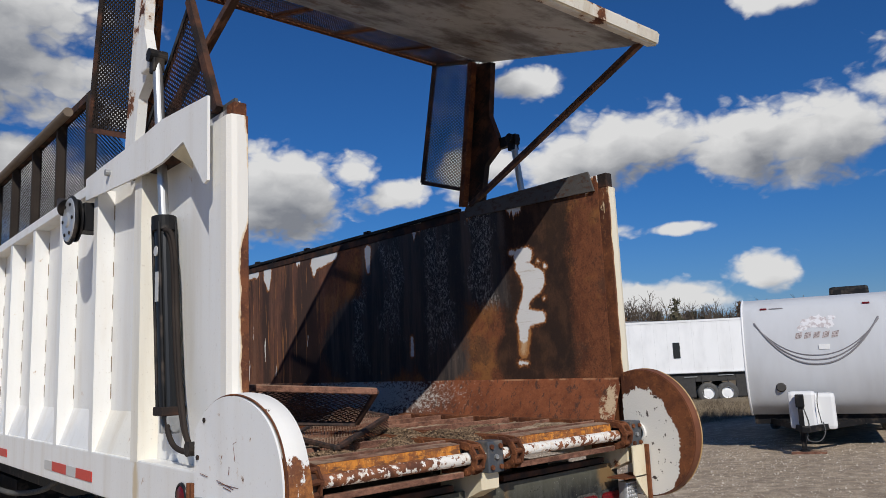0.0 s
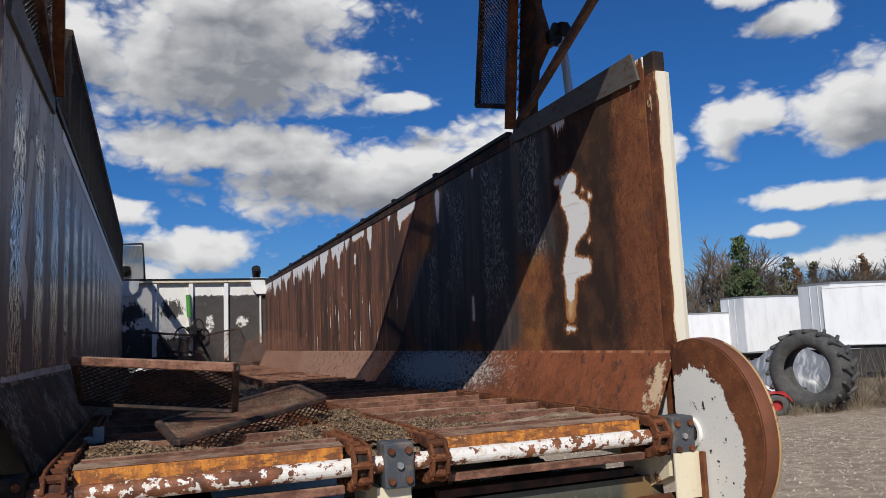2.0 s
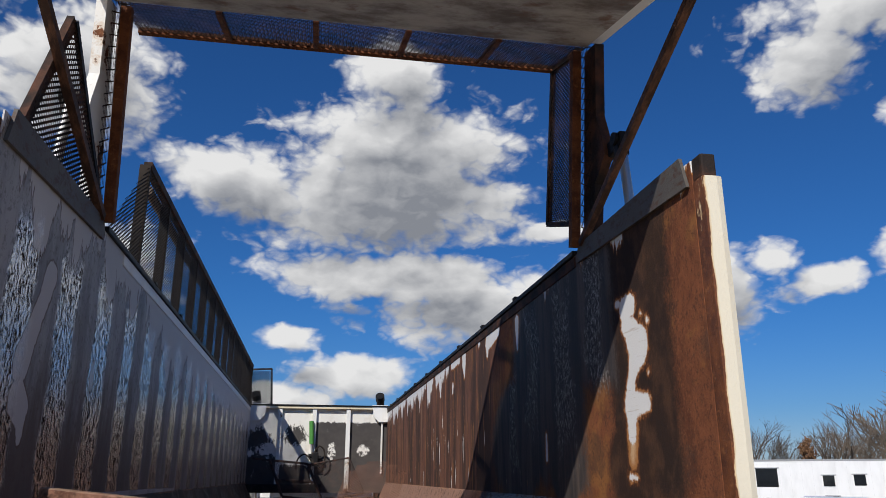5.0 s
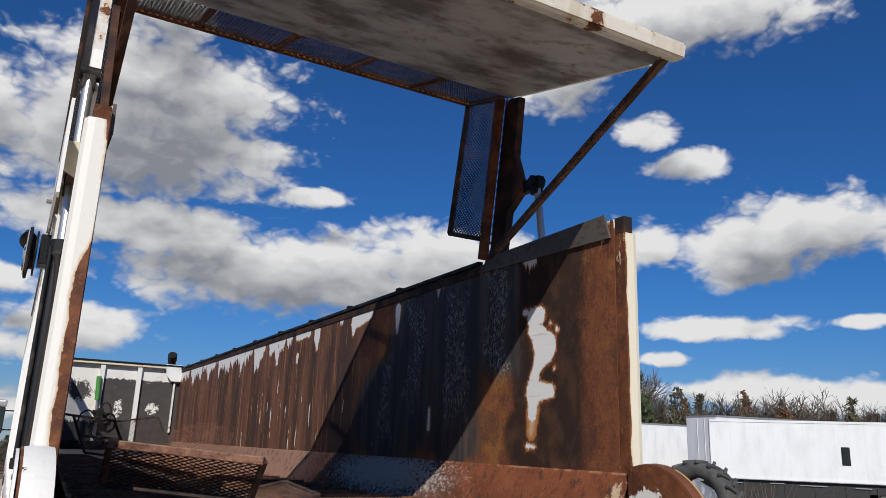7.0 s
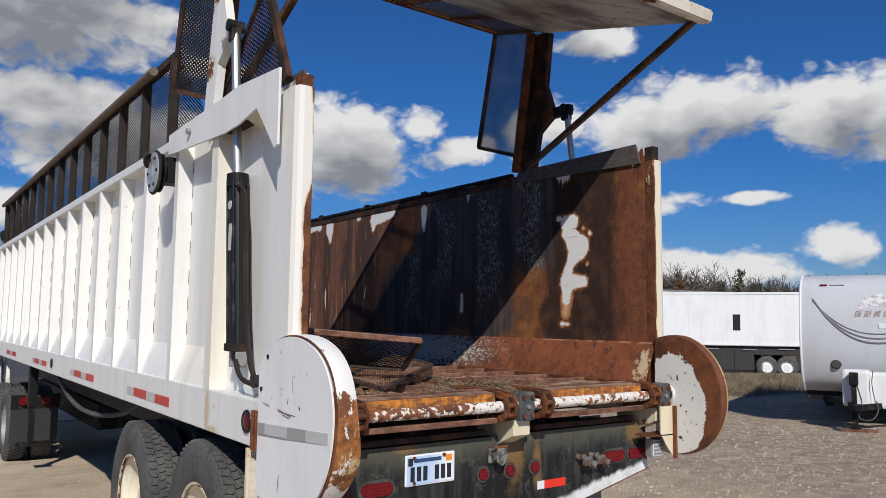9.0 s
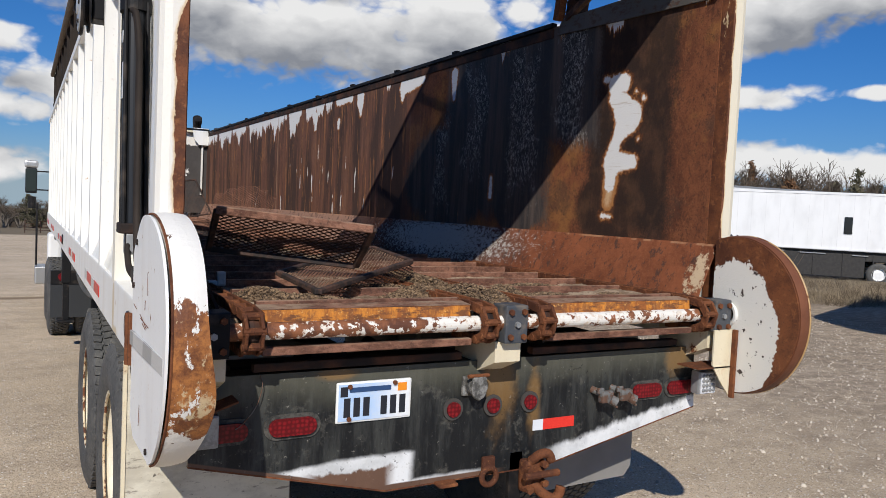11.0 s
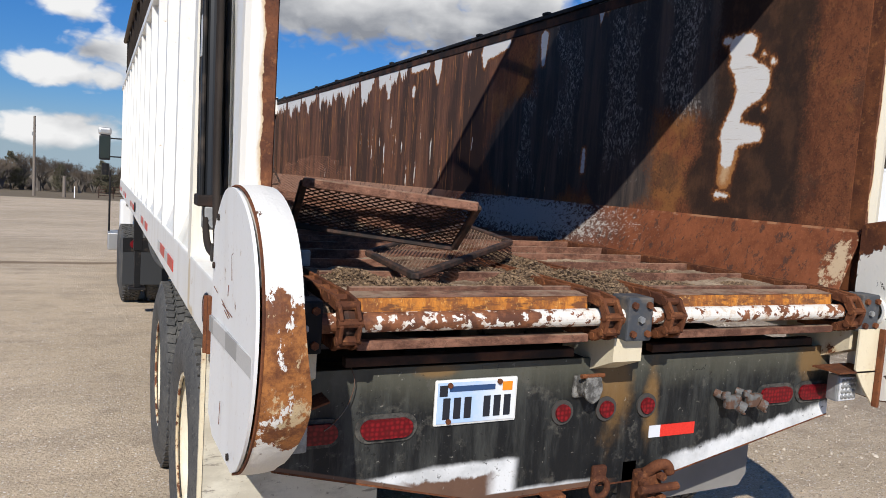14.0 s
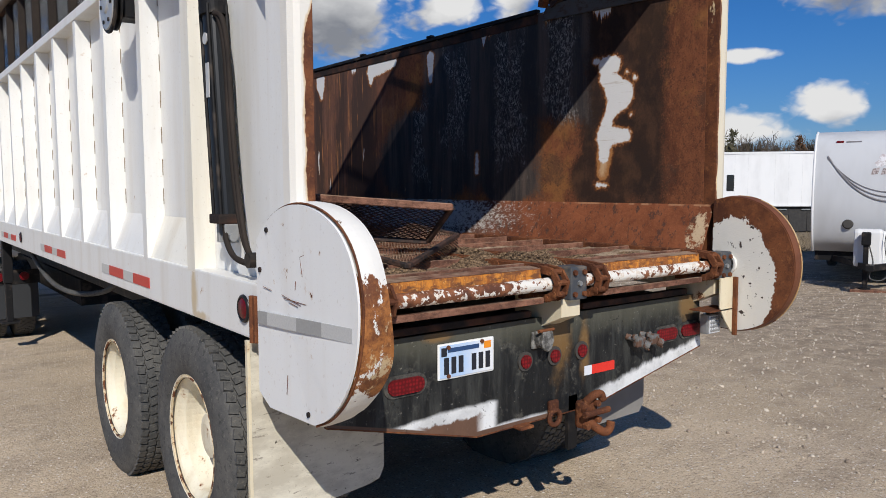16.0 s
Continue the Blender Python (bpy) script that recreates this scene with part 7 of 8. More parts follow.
pipe(bm, smooth_path([(-0.08, -0.64, 1.03), (-0.10, -0.66, 0.8), (-0.06, -0.66, 0.5)]), 0.008, 6)
part("cable", bm, rubber, camper, smooth=True)
part("jack_board", box(B(), -0.58, -0.03, -0.85, -0.6, -0.02, 0.04), slat_mat, camper)
part("roof_unit", box(B(), 0.3, 1.0, 1.6, 2.5, 2.76, 2.98, 0.06), black_steel, camper, "black rooftop air conditioner")
for y in (3.6, 4.4):
    for x in (-1.1, 1.1):
        bm = B()
        lathe(bm, [(0.19, -0.09), (0.30, -0.10), (0.345, -0.07), (0.345, 0.07), (0.30, 0.10), (0.19, 0.09)], (x, y, 0.345), steps=28)
        part("wheel", bm, rubber, camper, smooth=True)

# ---------------------------------------------------------------- white trailers

van_white = material("van_white", lambda k: k.mix(k.ramp(k.noise(k.coords((0.8, 0.8, 0.3)), 2.0, 5), 0.4, 0.75), (0.80, 0.80, 0.79), (0.70, 0.70, 0.69)), rough=0.4)
underside_dark = material("underside_dark", lambda k: k.mix(k.noise(k.coords(), 8, 5), (0.015, 0.015, 0.016), (0.06, 0.055, 0.05)), rough=0.6)
glass_dark = material("window_dark", lambda k: (0.012, 0.014, 0.016), rough=0.08, spec=0.6)


seam_white = material("seam_white", lambda k: (0.60, 0.60, 0.59), rough=0.5)


def van(name, x, y, turn, length, height, floor, label, group="white box trailers"):
    """A box trailer: local y runs along it from its near end, x across, 2.5 m wide."""
    ob = thing(name, (x, y, lie(x, y), 0, 0, turn), label, "trailer", group, local=True)
    bm = B()
    box(bm, -1.25, 1.25, 0, length, floor, height, 0.03)
    body = part("body", bm, van_white, ob)
    bm = B()
    for xx in (-1.26, 1.26):
        for zz in (floor + 0.04, height - 0.04):
            box(bm, xx - 0.012, xx + 0.012, 0.02, length - 0.02, zz - 0.05, zz + 0.05)
    part("rail", bm, van_white if name == "show_trailer" else grey_metal, body)
    bm = B()
    for i in range(int(length / 0.6)):
        for xx in (-1.252, 1.252):
            box(bm, xx - 0.003, xx + 0.003, 0.3 + i * 0.6, 0.306 + i * 0.6, floor + 0.1, height - 0.1)
    tagged(part("panel_seam", bm, seam_white, body), kind="stuff")
    bm = B()
    for xx in (-0.6, 0.6):
        box(bm, xx - 0.6, xx + 0.6, -0.012, 0.0, floor + 0.06, height - 0.12, 0.004)
    for xx in (-0.3, 0.3):
        rod(bm, (xx, -0.03, floor), (xx, -0.03, height - 0.1), 0.015, 6)
    part("rear_door", bm, van_white, body)
    part("roof_edge", box(B(), -1.25, 1.25, -0.006, 0.05, height - 0.10, height + 0.015), grey_metal, body)
    bm = B()
    box(bm, -0.5, 0.5, 0.4, length - 0.5, floor - 0.35, floor, 0.01)
    part("chassis", bm, underside_dark, ob)
    return ob, body


bigvan, body = van("show_trailer", 30.2, 25.6, -139, 16.0, 4.05, 1.48, "long white enclosed trailer with one window and a dark underside")
part("window", box(B(), 1.256, 1.275, 5.35, 5.68, 2.22, 2.98, 0.02), glass_dark, body)
# Thin grey strip drawn as the shadow line under the body's edge.
bm = B()
box(bm, 1.2725, 1.276, 0.1, 15.9, 1.475, 1.50)
part("shadow_strip", bm, material("shadow_strip_grey", lambda k: (0.30, 0.30, 0.30), rough=0.5), body)
bm = B()
for i in range(9):
    box(bm, 1.16, 1.18, 0.5 + i * 1.7 + 0.3 * math.sin(i * 2.3), 1.3 + i * 1.7, 1.30 + 0.03 * math.sin(i * 1.7), 1.34 + 0.03 * math.sin(i * 1.7))
part("chassis_rail", bm, grey_metal, bigvan)
# Dark boxes stand for open chassis, tanks and the shade beneath the body.
bm = B()
box(bm, 1.0, 1.12, 0.5, 6.3, 0.30, 1.48, 0.02)
box(bm, 1.0, 1.12, 8.2, 15.5, 0.30, 1.48, 0.02)
box(bm, 1.0, 1.12, 6.3, 8.2, 1.05, 1.48, 0.02)
for i in range(12):
    box(bm, 1.12, 1.15, 0.6 + i * 1.2, 0.66 + i * 1.2, 0.35, 1.45)
part("underside_box", bm, underside_dark, bigvan)
for y in (6.85, 7.75):
    for x in (-1.12, 1.12):
        bm = B()
        lathe(bm, [(0.28, -0.12), (0.40, -0.14), (0.50, -0.10), (0.50, 0.10), (0.40, 0.14), (0.28, 0.12)], (x, y, 0.5), steps=28)
        w = part("wheel", bm, rubber, bigvan, smooth=True)
        bm = B()
        lathe(bm, [(0.28, 0.10), (0.25, 0.02), (0.10, 0.05), (0.001, 0.05)], (x, y, 0.5), steps=24)
        part("rim", bm, van_white, w)
bm = B()
box(bm, 1.25, 1.256, 6.4, 7.4, 1.75, 3.55)
part("side_door", bm, van_white, body)


def wheels(ob, ys, r=0.5):
    for y in ys:
        for x in (-1.0, 1.0):
            bm = B()
            lathe(bm, [(0.56 * r, -0.14), (0.8 * r, -0.15), (r, -0.11), (r, 0.11), (0.8 * r, 0.15), (0.56 * r, 0.14)], (x, y, r), steps=24)
            part("wheel", bm, rubber, ob, smooth=True)


ob, body = van("box_trailer", 35.1, 30.5, -98, 13.0, 4.75, 1.30, "white box trailer with closed rear doors")
wheels(ob, (1.5, 2.8))
ob, body = van("box_trailer", 36.4, 38.1, -98, 13.0, 4.75, 1.25, "weathered white box trailer parked beyond the other")
wheels(ob, (1.5, 2.8))
house, body = van("office_trailer", 23.0, 48.9, -123.5, 18.0, 4.25, 1.0, "long white office trailer with small dark windows")
for y, z, w, h in ((5.0, 2.6, 1.3, 1.05), (8.0, 2.7, 1.2, 1.05), (11.6, 2.75, 0.6, 0.6), (13.2, 2.8, 0.6, 0.6), (11.7, 1.6, 0.6, 0.6)):
    win = part("window", box(B(), 1.254, 1.275, y, y + w, z, z + h, 0.02), glass_dark, body)
    bm = B()
    box(bm, 1.256, 1.285, y - 0.1, y + w + 0.1, z + h, z + h + 0.05)
    part("window_hood", bm, grey_metal, win)
part("underside_box", box(B(), -1.2, 1.2, 0.1, 17.9, 0.0, 1.0), underside_dark, house)

# ---------------------------------------------------------------- yard things

loose_tyre = thing("tractor_tyre", (16.3, 13.7, lie(0, 13.7) + 0.955, 0, 0, -75), "huge black tractor tyre standing upright", "tyre", local=True)
bm = B()
lathe(bm, [(0.55, -0.21), (0.62, -0.29), (0.74, -0.325), (0.85, -0.30), (0.905, -0.24), (0.915, 0), (0.905, 0.24), (0.85, 0.30), (0.74, 0.325), (0.62, 0.29), (0.55, 0.21), (0.62, 0.19), (0.76, 0.17), (0.78, 0.0), (0.76, -0.17), (0.62, -0.19), (0.55, -0.21)], (0, 0, 0), axis="y", steps=56)
part("carcass", bm, rubber, loose_tyre, smooth=True)
for i in range(36):
    a = 2 * math.pi * i / 36
    s = 1 if i % 2 else -1
    c0 = Vector((0.925 * math.cos(a), 0.15 * s, 0.925 * math.sin(a)))
    part("lug", bar(B(), c0 + Vector((-0.09 * math.sin(a), 0.18 * s, 0.09 * math.cos(a))), c0 + Vector((0.07 * math.sin(a), -0.15 * s, -0.07 * math.cos(a))), 0.075, 0.085, up=(math.cos(a), 0, math.sin(a)), bevel=0.012), rubber, loose_tyre)

red_paint = material("buggy_red", lambda k: k.mix(k.noise(k.coords(), 12, 4), (0.34, 0.02, 0.02), (0.50, 0.04, 0.035)), rough=0.4)


def buggy(x, y, turn, label):
    ob = thing("dune_buggy", (x, y, lie(x, y), 0, 0, turn), label, "buggy", "dune buggies", local=True)
    bm = B()
    for s in (-0.45, 0.45):
        pipe(bm, smooth_path([(s, -0.9, 0.45), (s, -0.5, 0.55), (s * 0.9, -0.15, 1.25), (s * 0.9, 0.55, 1.30), (s, 0.9, 0.7), (s, 0.95, 0.35), (s, 0.0, 0.25), (s, -0.9, 0.35)]), 0.025, 8)
    for y0, z0 in ((-0.15, 1.25), (0.55, 1.30), (-0.9, 0.45), (0.9, 0.7), (0.0, 0.25)):
        rod(bm, (-0.45, y0, z0), (0.45, y0, z0), 0.022, 8)
    part("roll_cage", bm, red_paint, ob, smooth=True)
    bm = B()
    rod(bm, (-0.42, 0.45, 1.24), (-0.42, -0.80, 0.5), 0.022, 8)
    rod(bm, (0.42, 0.45, 1.24), (0.42, -0.80, 0.5), 0.022, 8)
    part("cage_brace", bm, plain_white_trim, ob)
    for y0 in (-0.75, 0.70):
        for s in (-1, 1):
            bm = B()
            lathe(bm, [(0.12, -0.09), (0.20, -0.11), (0.26, -0.07), (0.26, 0.07), (0.20, 0.11), (0.12, 0.09)], (s * 0.62, y0, 0.26), steps=24)
            w = part("wheel", bm, rubber, ob, smooth=True)
            part("rim", lathe(B(), [(0.12, -0.05), (0.10, 0.0), (0.001, 0.0)], (s * 0.62, y0, 0.26), steps=18), red_paint, w)
            bm = B()
            prism(bm, "x", s * 0.62 - 0.13, s * 0.62 + 0.13, [(y0 - 0.34, 0.36), (y0 - 0.22, 0.52), (y0 + 0.05, 0.57), (y0 + 0.26, 0.50), (y0 + 0.24, 0.48), (y0 + 0.05, 0.54), (y0 - 0.20, 0.49), (y0 - 0.31, 0.35)])
            part("mudguard", bm, red_paint, ob)
    bm = B()
    box(bm, -0.22, 0.22, -1.0, -0.55, 0.30, 0.52, 0.05)
    part("nose", bm, red_paint, ob)
    bm = B()
    box(bm, -0.36, 0.36, 0.05, 0.45, 0.28, 0.38, 0.03)
    box(bm, -0.36, 0.36, 0.42, 0.52, 0.30, 0.86, 0.03)
    part("seat", bm, black_steel, ob)
    part("engine", box(B(), -0.2, 0.2, 0.55, 0.95, 0.3, 0.62, 0.04), grey_metal, ob)
    return ob


buggy(13.35, 14.4, 49, "red tube-frame dune buggy with white braces")
buggy(15.0, 14.65, 49, "red dune buggy parked behind another beside the big tyre")

yellow = material("quad_yellow", lambda k: (0.62, 0.42, 0.02), rough=0.35)
quad = thing("dirt_bike", (14.25, 16.2, lie(0, 16.2), 0, 0, 60), "yellow dirt bike standing on the yard", "motorbike", local=True)
for y0 in (-0.65, 0.65):
    bm = B()
    lathe(bm, [(0.24, -0.04), (0.30, -0.05), (0.32, 0), (0.30, 0.05), (0.24, 0.04)], (0, y0, 0.32), steps=28)
    part("wheel", bm, rubber, quad, smooth=True)
bm = B()
prism(bm, "x", -0.09, 0.09, [(-0.5, 0.72), (-0.2, 0.92), (0.15, 0.80), (0.75, 0.88), (0.8, 0.82), (0.2, 0.68), (-0.1, 0.55), (-0.4, 0.6)])
box(bm, -0.09, 0.09, -0.95, -0.4, 0.66, 0.70, 0.01)
part("bodywork", bm, yellow, quad)
bm = B()
rod(bm, (0.06, -0.65, 0.32), (0.06, -0.42, 1.0), 0.025, 8)
rod(bm, (-0.06, -0.65, 0.32), (-0.06, -0.42, 1.0), 0.025, 8)
rod(bm, (-0.36, -0.38, 1.04), (0.36, -0.38, 1.04), 0.014, 8)
box(bm, -0.12, 0.12, -0.15, 0.25, 0.3, 0.58, 0.03)
rod(bm, (-0.08, 0.1, 0.4), (-0.2, 0.2, 0.0), 0.012, 6)
part("fork_and_engine", bm, black_steel, quad)

pickup = thing("pickup_truck", (17.2, 20.4, lie(0, 20.4), 0, 0, 55), "white pickup truck parked before the office trailer", "pickup", local=True)
bm = B()
prism(bm, "x", -0.95, 0.95, [(-2.9, 0.5), (-2.85, 1.0), (-1.5, 1.15), (-0.9, 1.72), (0.9, 1.75), (1.05, 1.2), (2.7, 1.2), (2.75, 0.5)])
bmesh.ops.bevel(bm, geom=list(bm.edges), offset=0.05, segments=2, affect="EDGES")
shell = part("body", bm, cab_blue, pickup)
for s in (-1, 1):
    bm = B()
    prism(bm, "x", s * 0.945, s * 0.965, [(-1.25, 1.2), (-0.85, 1.62), (-0.05, 1.64), (-0.05, 1.2)])
    prism(bm, "x", s * 0.945, s * 0.965, [(0.05, 1.2), (0.05, 1.64), (0.75, 1.64), (0.85, 1.2)])
    part("side_window", bm, glass_dark, shell)
    for y0 in (-1.9, 1.7):
        bm = B()
        lathe(bm, [(0.22, -0.11), (0.33, -0.12), (0.38, -0.08), (0.38, 0.08), (0.33, 0.12), (0.22, 0.11)], (s * 0.85, y0, 0.38), steps=28)
        part("wheel", bm, rubber, pickup, smooth=True)
        bm = B()
        lathe(bm, [(0.42, -0.03), (0.47, -0.02), (0.47, 0.02), (0.42, 0.03)], (s * 0.945, y0, 0.42), steps=24)
        part("wheel_arch", bm, black_steel, pickup)

tarp_mat = material("tarp_grey", lambda k: k.mix(k.ramp(k.noise(k.coords((1, 6, 1)), 2, 4), 0.45, 0.65), (0.16, 0.17, 0.18), (0.34, 0.35, 0.37)), rough=0.35, bump=0.5, bump_scale=6)
pile = thing("tarp_heap", (18.1, 16.4, lie(0, 16.4), 0, 0, 30), "heap of machinery under a shiny grey tarp", "tarp", local=True)
bm = B()
bmesh.ops.create_icosphere(bm, subdivisions=4, radius=1.0)
for v in bm.verts:
    f = 1 + 0.22 * noise.noise(v.co * 1.7) + 0.05 * noise.noise(v.co * 6)
    v.co = Vector((v.co.x * 1.1 * f, v.co.y * 1.6 * f, max(-0.02, v.co.z) * 1.55 * f))
part("sheet", bm, tarp_mat, pile, smooth=True)

# ---------------------------------------------------------------- trees

bark = material("bark", lambda k: k.mix(k.noise(k.coords((6, 6, 1.5)), 2, 5), (0.085, 0.07, 0.058), (0.19, 0.165, 0.14)), rough=0.95)
twig_mat = material("twig", lambda k: k.mix(k.noise(k.coords(), 0.7, 3), (0.085, 0.066, 0.050), (0.19, 0.150, 0.115)), rough=0.95)


def stick(pts, fs, p, q, r0, r1, n=4):
    way = (q - p).normalized()
    a = way.orthogonal().normalized()
    b = way.cross(a)
    base = len(pts)
    for c0, r in ((p, r0), (q, r1)):
        pts.extend(c0 + r * (a * math.cos(t) + b * math.sin(t)) for t in [2 * math.pi * i / n for i in range(n)])
    fs.extend([base + i, base + (i + 1) % n, base + n + (i + 1) % n, base + n + i] for i in range(n))


def grow(rng, big, small, p, way, length, r, depth):
    q = p + way * length * rng.uniform(0.8, 1.1)
    stick(*(big if depth > 2 else small), p, q, r, r * 0.72, 6 if depth > 2 else 3)
    if depth == 0:
        return
    for i in range(3 if depth > 1 else 4):
        side = Vector((rng.gauss(0, 1), rng.gauss(0, 1), rng.gauss(0.25, 0.6))).normalized()
        w = (way * 0.9 + side * rng.uniform(0.45, 0.8) + Vector((0, 0, 0.12))).normalized()
        grow(rng, big, small, p + (q - p) * rng.uniform(0.55, 1.0), w, length * rng.uniform(0.62, 0.82), r * 0.55, depth - 1)


def from_lists(name, pts, fs, mat, parent):
    me = bpy.data.meshes.new(name)
    me.from_pydata(pts, [], fs)
    me.materials.append(mat)
    ob = new(name, me)
    ob.parent = parent
    return ob


def bare_tree(x, y, height, seed, label="leafless tree with a fine grey-brown crown", name="bare_tree", thick=0.018, stems=3):
    rng = random.Random(seed)
    ob = thing(name, (x, y, lie(x, y)), label, "tree", "bare trees", local=True)
    big, small = ([], []), ([], [])
    for s in range(stems):
        grow(rng, big, small, Vector((rng.uniform(-0.2, 0.2), rng.uniform(-0.2, 0.2), 0)), Vector((rng.uniform(-0.3, 0.3), rng.uniform(-0.3, 0.3), 1)).normalized(), height * 0.30, height * thick, 5)
    from_lists("trunk", *big, bark, ob)
    from_lists("crown", *small, twig_mat, ob)
    return ob


def needle_make(a, b):
    def make(k):
        r = k.tree.nodes.new("ShaderNodeNewGeometry").outputs["Random Per Island"]
        return k.mix(r, a, b)
    return make


needles = material("needles", needle_make((0.030, 0.055, 0.022), (0.10, 0.125, 0.045)), rough=0.8)
brown_needles = material("brown_needles", needle_make((0.11, 0.055, 0.028), (0.22, 0.12, 0.06)), rough=0.9)
dull_needles = material("dull_needles", needle_make((0.06, 0.06, 0.035), (0.15, 0.13, 0.08)), rough=0.9)


def conifer(x, y, height, spread, seed, mat, label, thin=1.0, lean=0.0):
    rng = random.Random(seed)
    ob = thing("conifer", (x, y, lie(x, y)), label, "tree", "conifers", local=True)
    big, leaf = ([], []), ([], [])
    stick(*big, Vector((0, 0, 0)), Vector((lean, 0, height * 0.97)), height * 0.016, 0.015, 8)
    n = int(90 * thin)
    for i in range(n):
        t = rng.random() ** 0.9
        z = height * (0.08 + 0.9 * t)
        reach = spread * (1.05 - t) ** 0.75 * rng.uniform(0.55, 1.1)
        a = rng.uniform(0, 2 * math.pi)
        p = Vector((lean * z / height, 0, z))
        q = p + Vector((math.cos(a) * reach, math.sin(a) * reach, reach * rng.uniform(-0.05, 0.35)))
        stick(*big, p, q, 0.03, 0.008, 3)
        for j in range(int(26 * (0.4 + reach / spread))):
            u = rng.uniform(0.25, 1.05)
            c0 = p + (q - p) * u + Vector([rng.gauss(0, 0.10 + 0.10 * reach / spread) for _ in range(3)])
            m = Euler([rng.uniform(0, 6.3) for _ in range(3)]).to_matrix()
            s = rng.uniform(0.10, 0.24)
            base = len(leaf[0])
            leaf[0].extend(c0 + m @ Vector(v) * s for v in ((-1, -0.25, 0), (0.2, -0.4, 0.1), (1, 0, 0), (0.2, 0.4, -0.1), (0, 0, 0.35)))
            leaf[1].extend([[base, base + 1, base + 4], [base + 1, base + 2, base + 4], [base + 2, base + 3, base + 4], [base + 3, base, base + 4]])
    from_lists("trunk", *big, bark, ob)
    from_lists("crown", *leaf, mat, ob)
    return ob


conifer(43.5, 44.5, 10.0, 2.5, 1, needles, "dense green pine with an uneven outline", 1.7)
conifer(46.5, 43.0, 8.2, 2.2, 2, dull_needles, "thin dull-green conifer losing its needles", 0.7)
conifer(33.0, 53.5, 6.2, 1.9, 3, brown_needles, "brown dead juniper among bare trees", 1.0)
conifer(37.5, 50.5, 5.9, 1.9, 4, brown_needles, "brown dead juniper beside the pine", 0.9)
conifer(52.5, 38.0, 6.6, 2.3, 5, brown_needles, "flat-topped brown juniper behind the trailers", 0.6)
conifer(55.5, 34.5, 7.3, 1.6, 6, dull_needles, "small spiky conifer behind the trailers", 0.5)
for i in range(13):
    t = i / 12
    x, y = 57.0 + 18.0 * t + random.uniform(-0.8, 0.8), 58.0 - 25.0 * t + random.uniform(-1.5, 1.5)
    conifer(x, y, random.uniform(6.4, 10.2) - 1.2 * t, random.uniform(1.6, 2.8), 20 + i, (dull_needles, brown_needles, dull_needles)[i % 3], "wind-bent conifer behind the white trailers", 1.3, lean=random.uniform(0.8, 1.8))
first = bare_tree(40.5, 52.0, 10.5, 11)
for i, (x, y, a, s) in enumerate(((36.5, 54.5, 80, 0.95), (33.0, 57.5, 150, 0.9), (29.5, 58.5, 210, 0.85), (26.0, 60.0, 300, 0.8), (44, 53, 30, 0.9), (22, 62, 120, 0.8), (58, 55, 45, 0.95), (61, 52.0, 200, 1.0), (64.5, 49, 260, 0.95), (67.0, 44.5, 310, 0.85), (70.0, 40.5, 10, 0.8), (78, 31, 20, 0.8), (47, 50, 250, 0.8))):
    copy_thing(first, pose(x, y, lie(x, y), 0, 0, a) @ Matrix.Diagonal((s, s, s, 1)))
thicket = bare_tree(57.5, 59.5, 13.0, 17, "dense wind-bent leafless tree behind the white trailers", "bare_tree", 0.030, 4)
for i in range(30):
    t = i / 29
    x, y, f = 56.0 + 20.0 * t + random.uniform(-0.6, 0.6), 60.0 - 27.0 * t + random.uniform(-1.5, 1.5), random.uniform(0.78, 1.22) - 0.52 * t
    copy_thing(thicket, pose(x, y, lie(x, y), 0, random.uniform(6, 16), random.uniform(0, 360)) @ Matrix.Diagonal((f * 1.15, f * 1.15, f, 1)))
low = bare_tree(-12, 160, 9.5, 31, "low bare tree in the far hedge line", "far_tree", 0.022, 4)
for i in range(70):
    x, y, s = -66 + i * 1.7 + random.uniform(-1.2, 1.2), 156 + random.uniform(-6, 10), random.uniform(0.40, 0.95)
    copy_thing(low, pose(x, y, lie(x, y), 0, 0, random.uniform(0, 360)) @ Matrix.Diagonal((s * 1.3, s * 1.3, s, 1)))
fir = conifer(-22, 150, 7.5, 3.0, 41, dull_needles, "round dark cedar in the far hedge line", 1.0)
for i in range(16):
    x, y, s = -55 + i * 6.2 + random.uniform(-2, 2), 150 + random.uniform(-4, 8), random.uniform(0.6, 1.0)
    copy_thing(fir, pose(x, y, lie(x, y), 0, 0, random.uniform(0, 360)) @ Matrix.Diagonal((s * 1.2, s * 1.2, s, 1)))

# scrub behind the hedge closes the view at the horizon
bm = B()
for i in range(160):
    x = -200 + i * 3.6
    bmesh.ops.create_icosphere(bm, subdivisions=1, radius=1, matrix=Matrix.LocRotScale((x, 172 + random.uniform(-3, 3), lie(0, 172) + 0.6), Euler((random.uniform(0, 6), 0, random.uniform(0, 6))), (random.uniform(2, 3.6), 2.5, random.uniform(1.2, 3.4))))
scrub = new("far_scrub", mesh_of("far_scrub", bm, material("scrub_brown", lambda k: k.mix(k.noise(k.coords(), 1.5, 5), (0.07, 0.055, 0.045), (0.16, 0.13, 0.10)), rough=1.0, bump=1.0, bump_scale=2)))
tagged(scrub, "brown winter scrub along the horizon", "scrub", kind="stuff")

# ---------------------------------------------------------------- left of the trailer: pole, fence, stakes, car

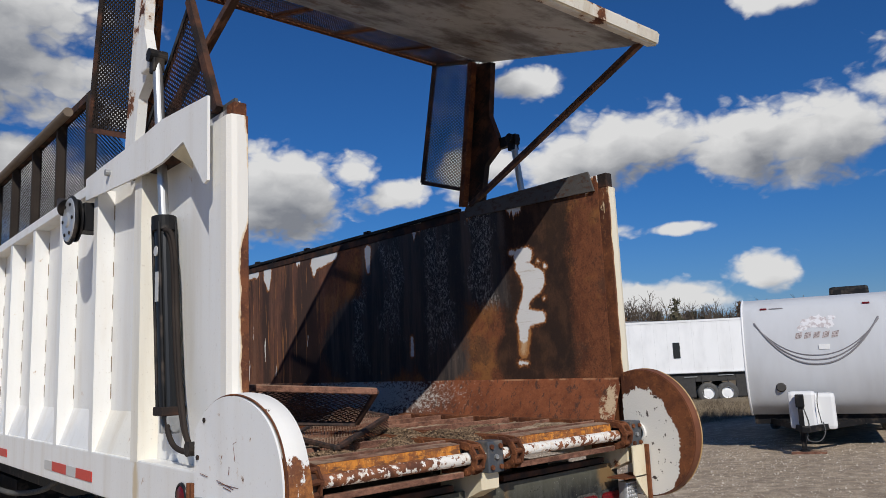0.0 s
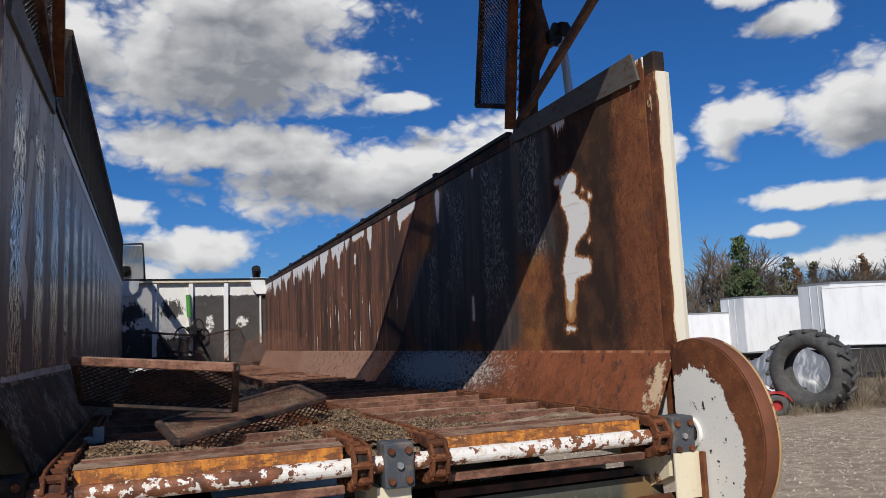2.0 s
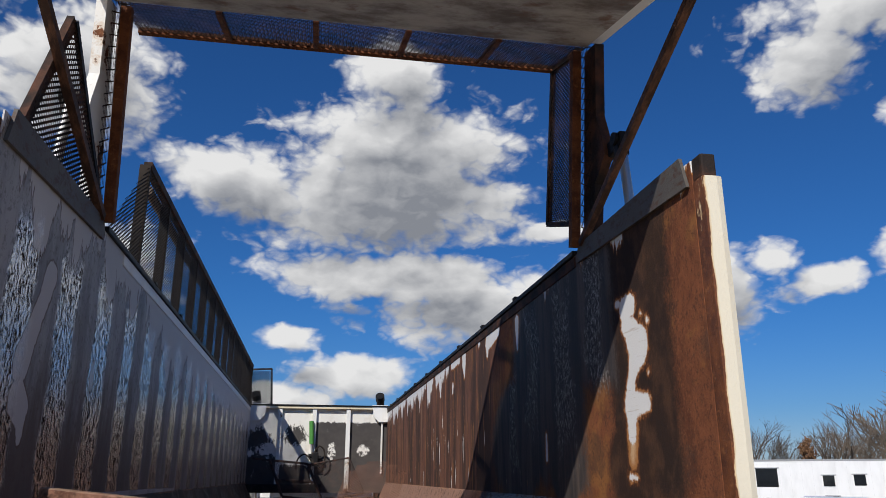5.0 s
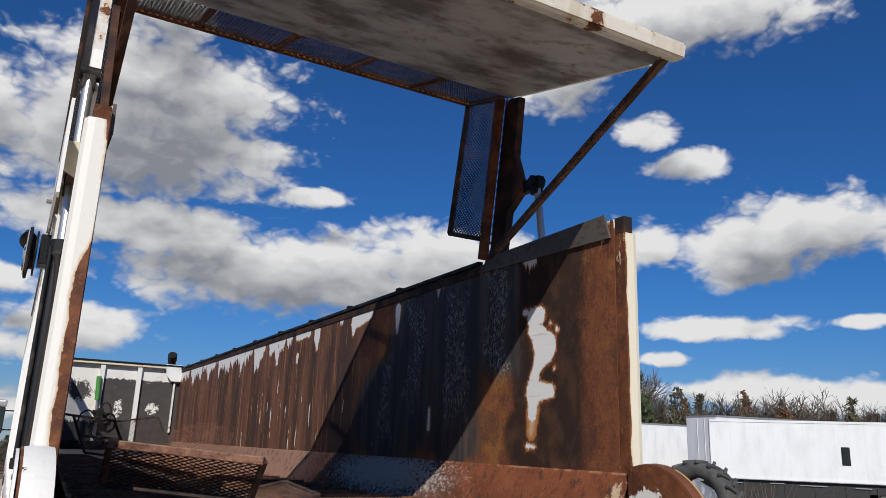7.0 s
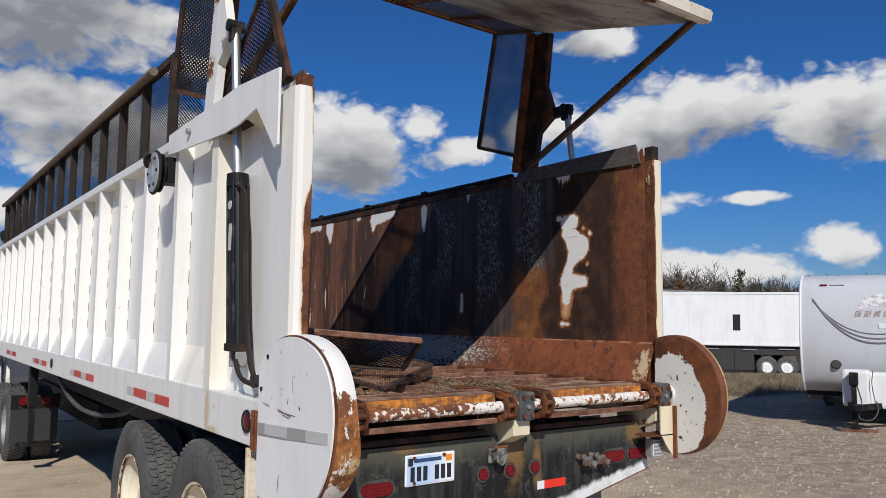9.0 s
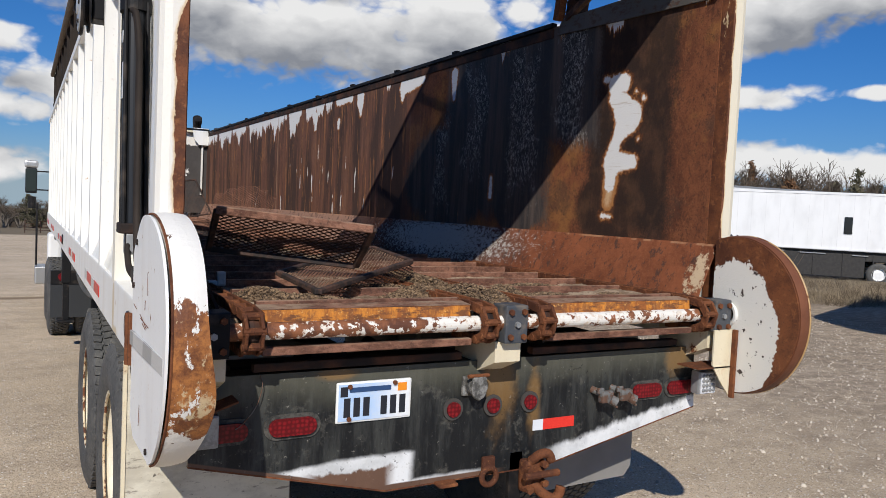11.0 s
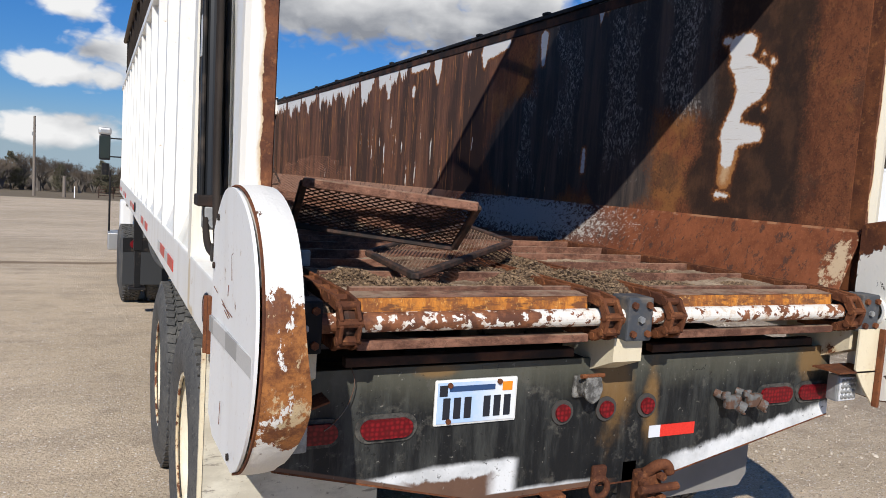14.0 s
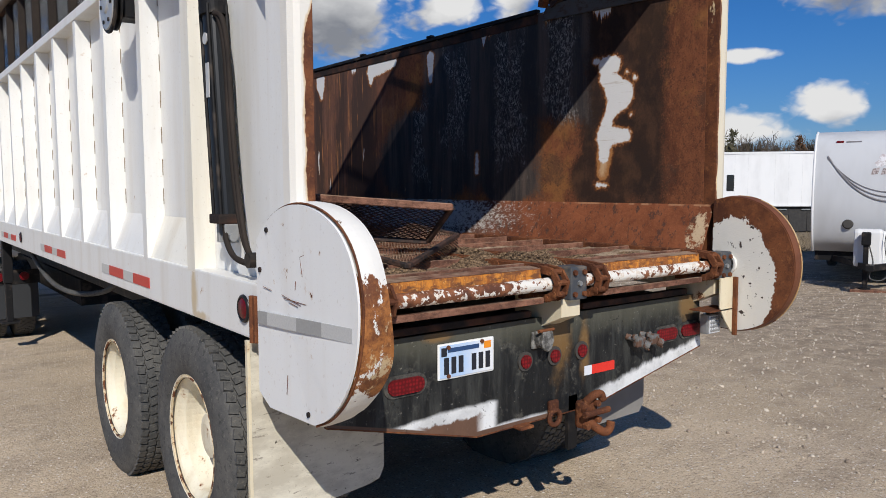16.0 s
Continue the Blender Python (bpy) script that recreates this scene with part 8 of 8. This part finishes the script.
weathered = material("weathered_wood", lambda k: k.mix(k.noise(k.coords((12, 12, 1.5)), 2, 5), (0.13, 0.105, 0.085), (0.27, 0.23, 0.19)), rough=0.9, bump=0.2)
pole = thing("utility_pole", (-5.7, 97.5, lie(0, 97.5)), "weathered wooden utility pole by the road", "pole", local=True)
part("shaft", rod(B(), (0, 0, 0), (0, 0, 9.0), 0.17, 12, 0.12), weathered, pole)
part("insulator", box(B(), -0.25, -0.1, -0.1, 0.1, 6.8, 7.2), grey_metal, pole)
stub_pole = thing("utility_pole", (-2.6, 97.0, lie(0, 97)), "short weathered post by the road", "pole", local=True)
part("shaft", rod(B(), (0, 0, 0), (0, 0, 2.4), 0.2, 10, 0.18), weathered, stub_pole)
stake = thing("marker_stake", (-1.5, 95.5, lie(0, 95.5)), "slim white marker stake by the road", "stake", "white marker stakes", local=True)
part("shaft", box(B(), -0.06, 0.06, -0.03, 0.03, 0, 1.35), van_white, stake)
gate_end = thing("farm_gate", (2.6, 100.5, lie(0, 100.5)), "brown tubular farm gate at the field edge", "gate", local=True)
for j in range(4):
    part("rail", rod(B(), (-1.6, 0, 0.35 + j * 0.35), (1.6, 0, 0.35 + j * 0.35), 0.04, 8), dark_rust, gate_end)
for x in (-1.6, 0, 1.6):
    part("upright", rod(B(), (x, 0, 0.0), (x, 0, 1.5), 0.05, 8), dark_rust, gate_end)
car = thing("parked_car", (-13.2, 68.0, lie(0, 68), 0, 0, 80), "white hatchback parked at the far side of the yard", "car", local=True)
bm = B()
prism(bm, "x", -0.85, 0.85, [(-2.1, 0.35), (-2.1, 0.75), (-1.2, 0.95), (-0.6, 1.42), (1.1, 1.45), (1.8, 1.0), (2.05, 0.9), (2.05, 0.35)])
bmesh.ops.bevel(bm, geom=list(bm.edges), offset=0.06, segments=2, affect="EDGES")
shell = part("body", bm, cab_blue, car)
for s in (-1, 1):
    part("side_window", prism(B(), "x", s * 0.845, s * 0.86, [(-0.95, 0.98), (-0.5, 1.35), (1.0, 1.37), (1.4, 0.98)]), glass_dark, shell)
    for y0 in (-1.3, 1.25):
        part("wheel", lathe(B(), [(0.18, -0.1), (0.32, -0.1), (0.32, 0.1), (0.18, 0.1)], (s * 0.75, y0, 0.32), steps=20), rubber, car)
barn = thing("farm_house", (-31, 175, lie(0, 175)), "distant dull-red farm house among bare trees", "house", local=True)
part("wall", box(B(), -4, 4, -3, 3, 0, 3.0), material("barn_red", lambda k: (0.20, 0.075, 0.06), rough=0.8), barn)
part("roof", prism(B(), "x", -4.3, 4.3, [(-3.4, 2.9), (0, 4.8), (3.4, 2.9)]), bark, barn)

# dry weeds at the yard's edge
def weeds(name, label, spots, count, mat, tall):
    pts, fs = [], []
    for _ in range(count):
        x0, x1, y0, y1 = random.choice(spots)
        x, y = random.uniform(x0, x1), random.uniform(y0, y1)
        p = Vector((x, y, lie(x, y)))
        q = p + Vector((random.gauss(0, 0.12), random.gauss(0, 0.12), random.uniform(0.25, 1) * tall))
        stick(pts, fs, p, q, 0.006, 0.003, 3)
    me = bpy.data.meshes.new(name)
    me.from_pydata(pts, [], fs)
    me.materials.append(mat)
    return tagged(new(name, me), label, "weeds", kind="stuff")


straw = material("straw", lambda k: k.mix(k.ramp(k.noise(k.coords(), 1.1, 5, 0.7), 0.38, 0.62), (0.075, 0.055, 0.036), (0.27, 0.215, 0.145)), rough=0.95)
weeds("dry_weeds", "dry straw-coloured weeds along the yard's edge", [(16, 27, 13.5, 20), (19, 25, 11.5, 15), (15, 19, 13, 17), (25, 30, 14, 22)], 9000, straw, 0.30)
bm = B()
for i in range(14):
    p = Vector((18.2 + random.uniform(-0.8, 0.8), 14.0 + random.uniform(-0.8, 0.8), lie(0, 14)))
    for j in range(5):
        q = p + Vector((random.gauss(0, 0.35), random.gauss(0, 0.35), random.uniform(0.6, 1.5)))
        rod(bm, p, q, 0.012, 4, 0.004)
brush = new("dead_brush", mesh_of("dead_brush", bm, twig_mat))
tagged(brush, "leafless brush beside the big tyre", "brush", kind="stuff")

stones("yard_gravel", "loose pale gravel on the packed dirt", 16000, -3.5, 6.5, -0.5, 14.0, 0.003, 0.010, stone)
stones("yard_gravel", "loose gravel strewn before the camper", 24000, 4.5, 16.0, 1.0, 14.0, 0.005, 0.021, stone)
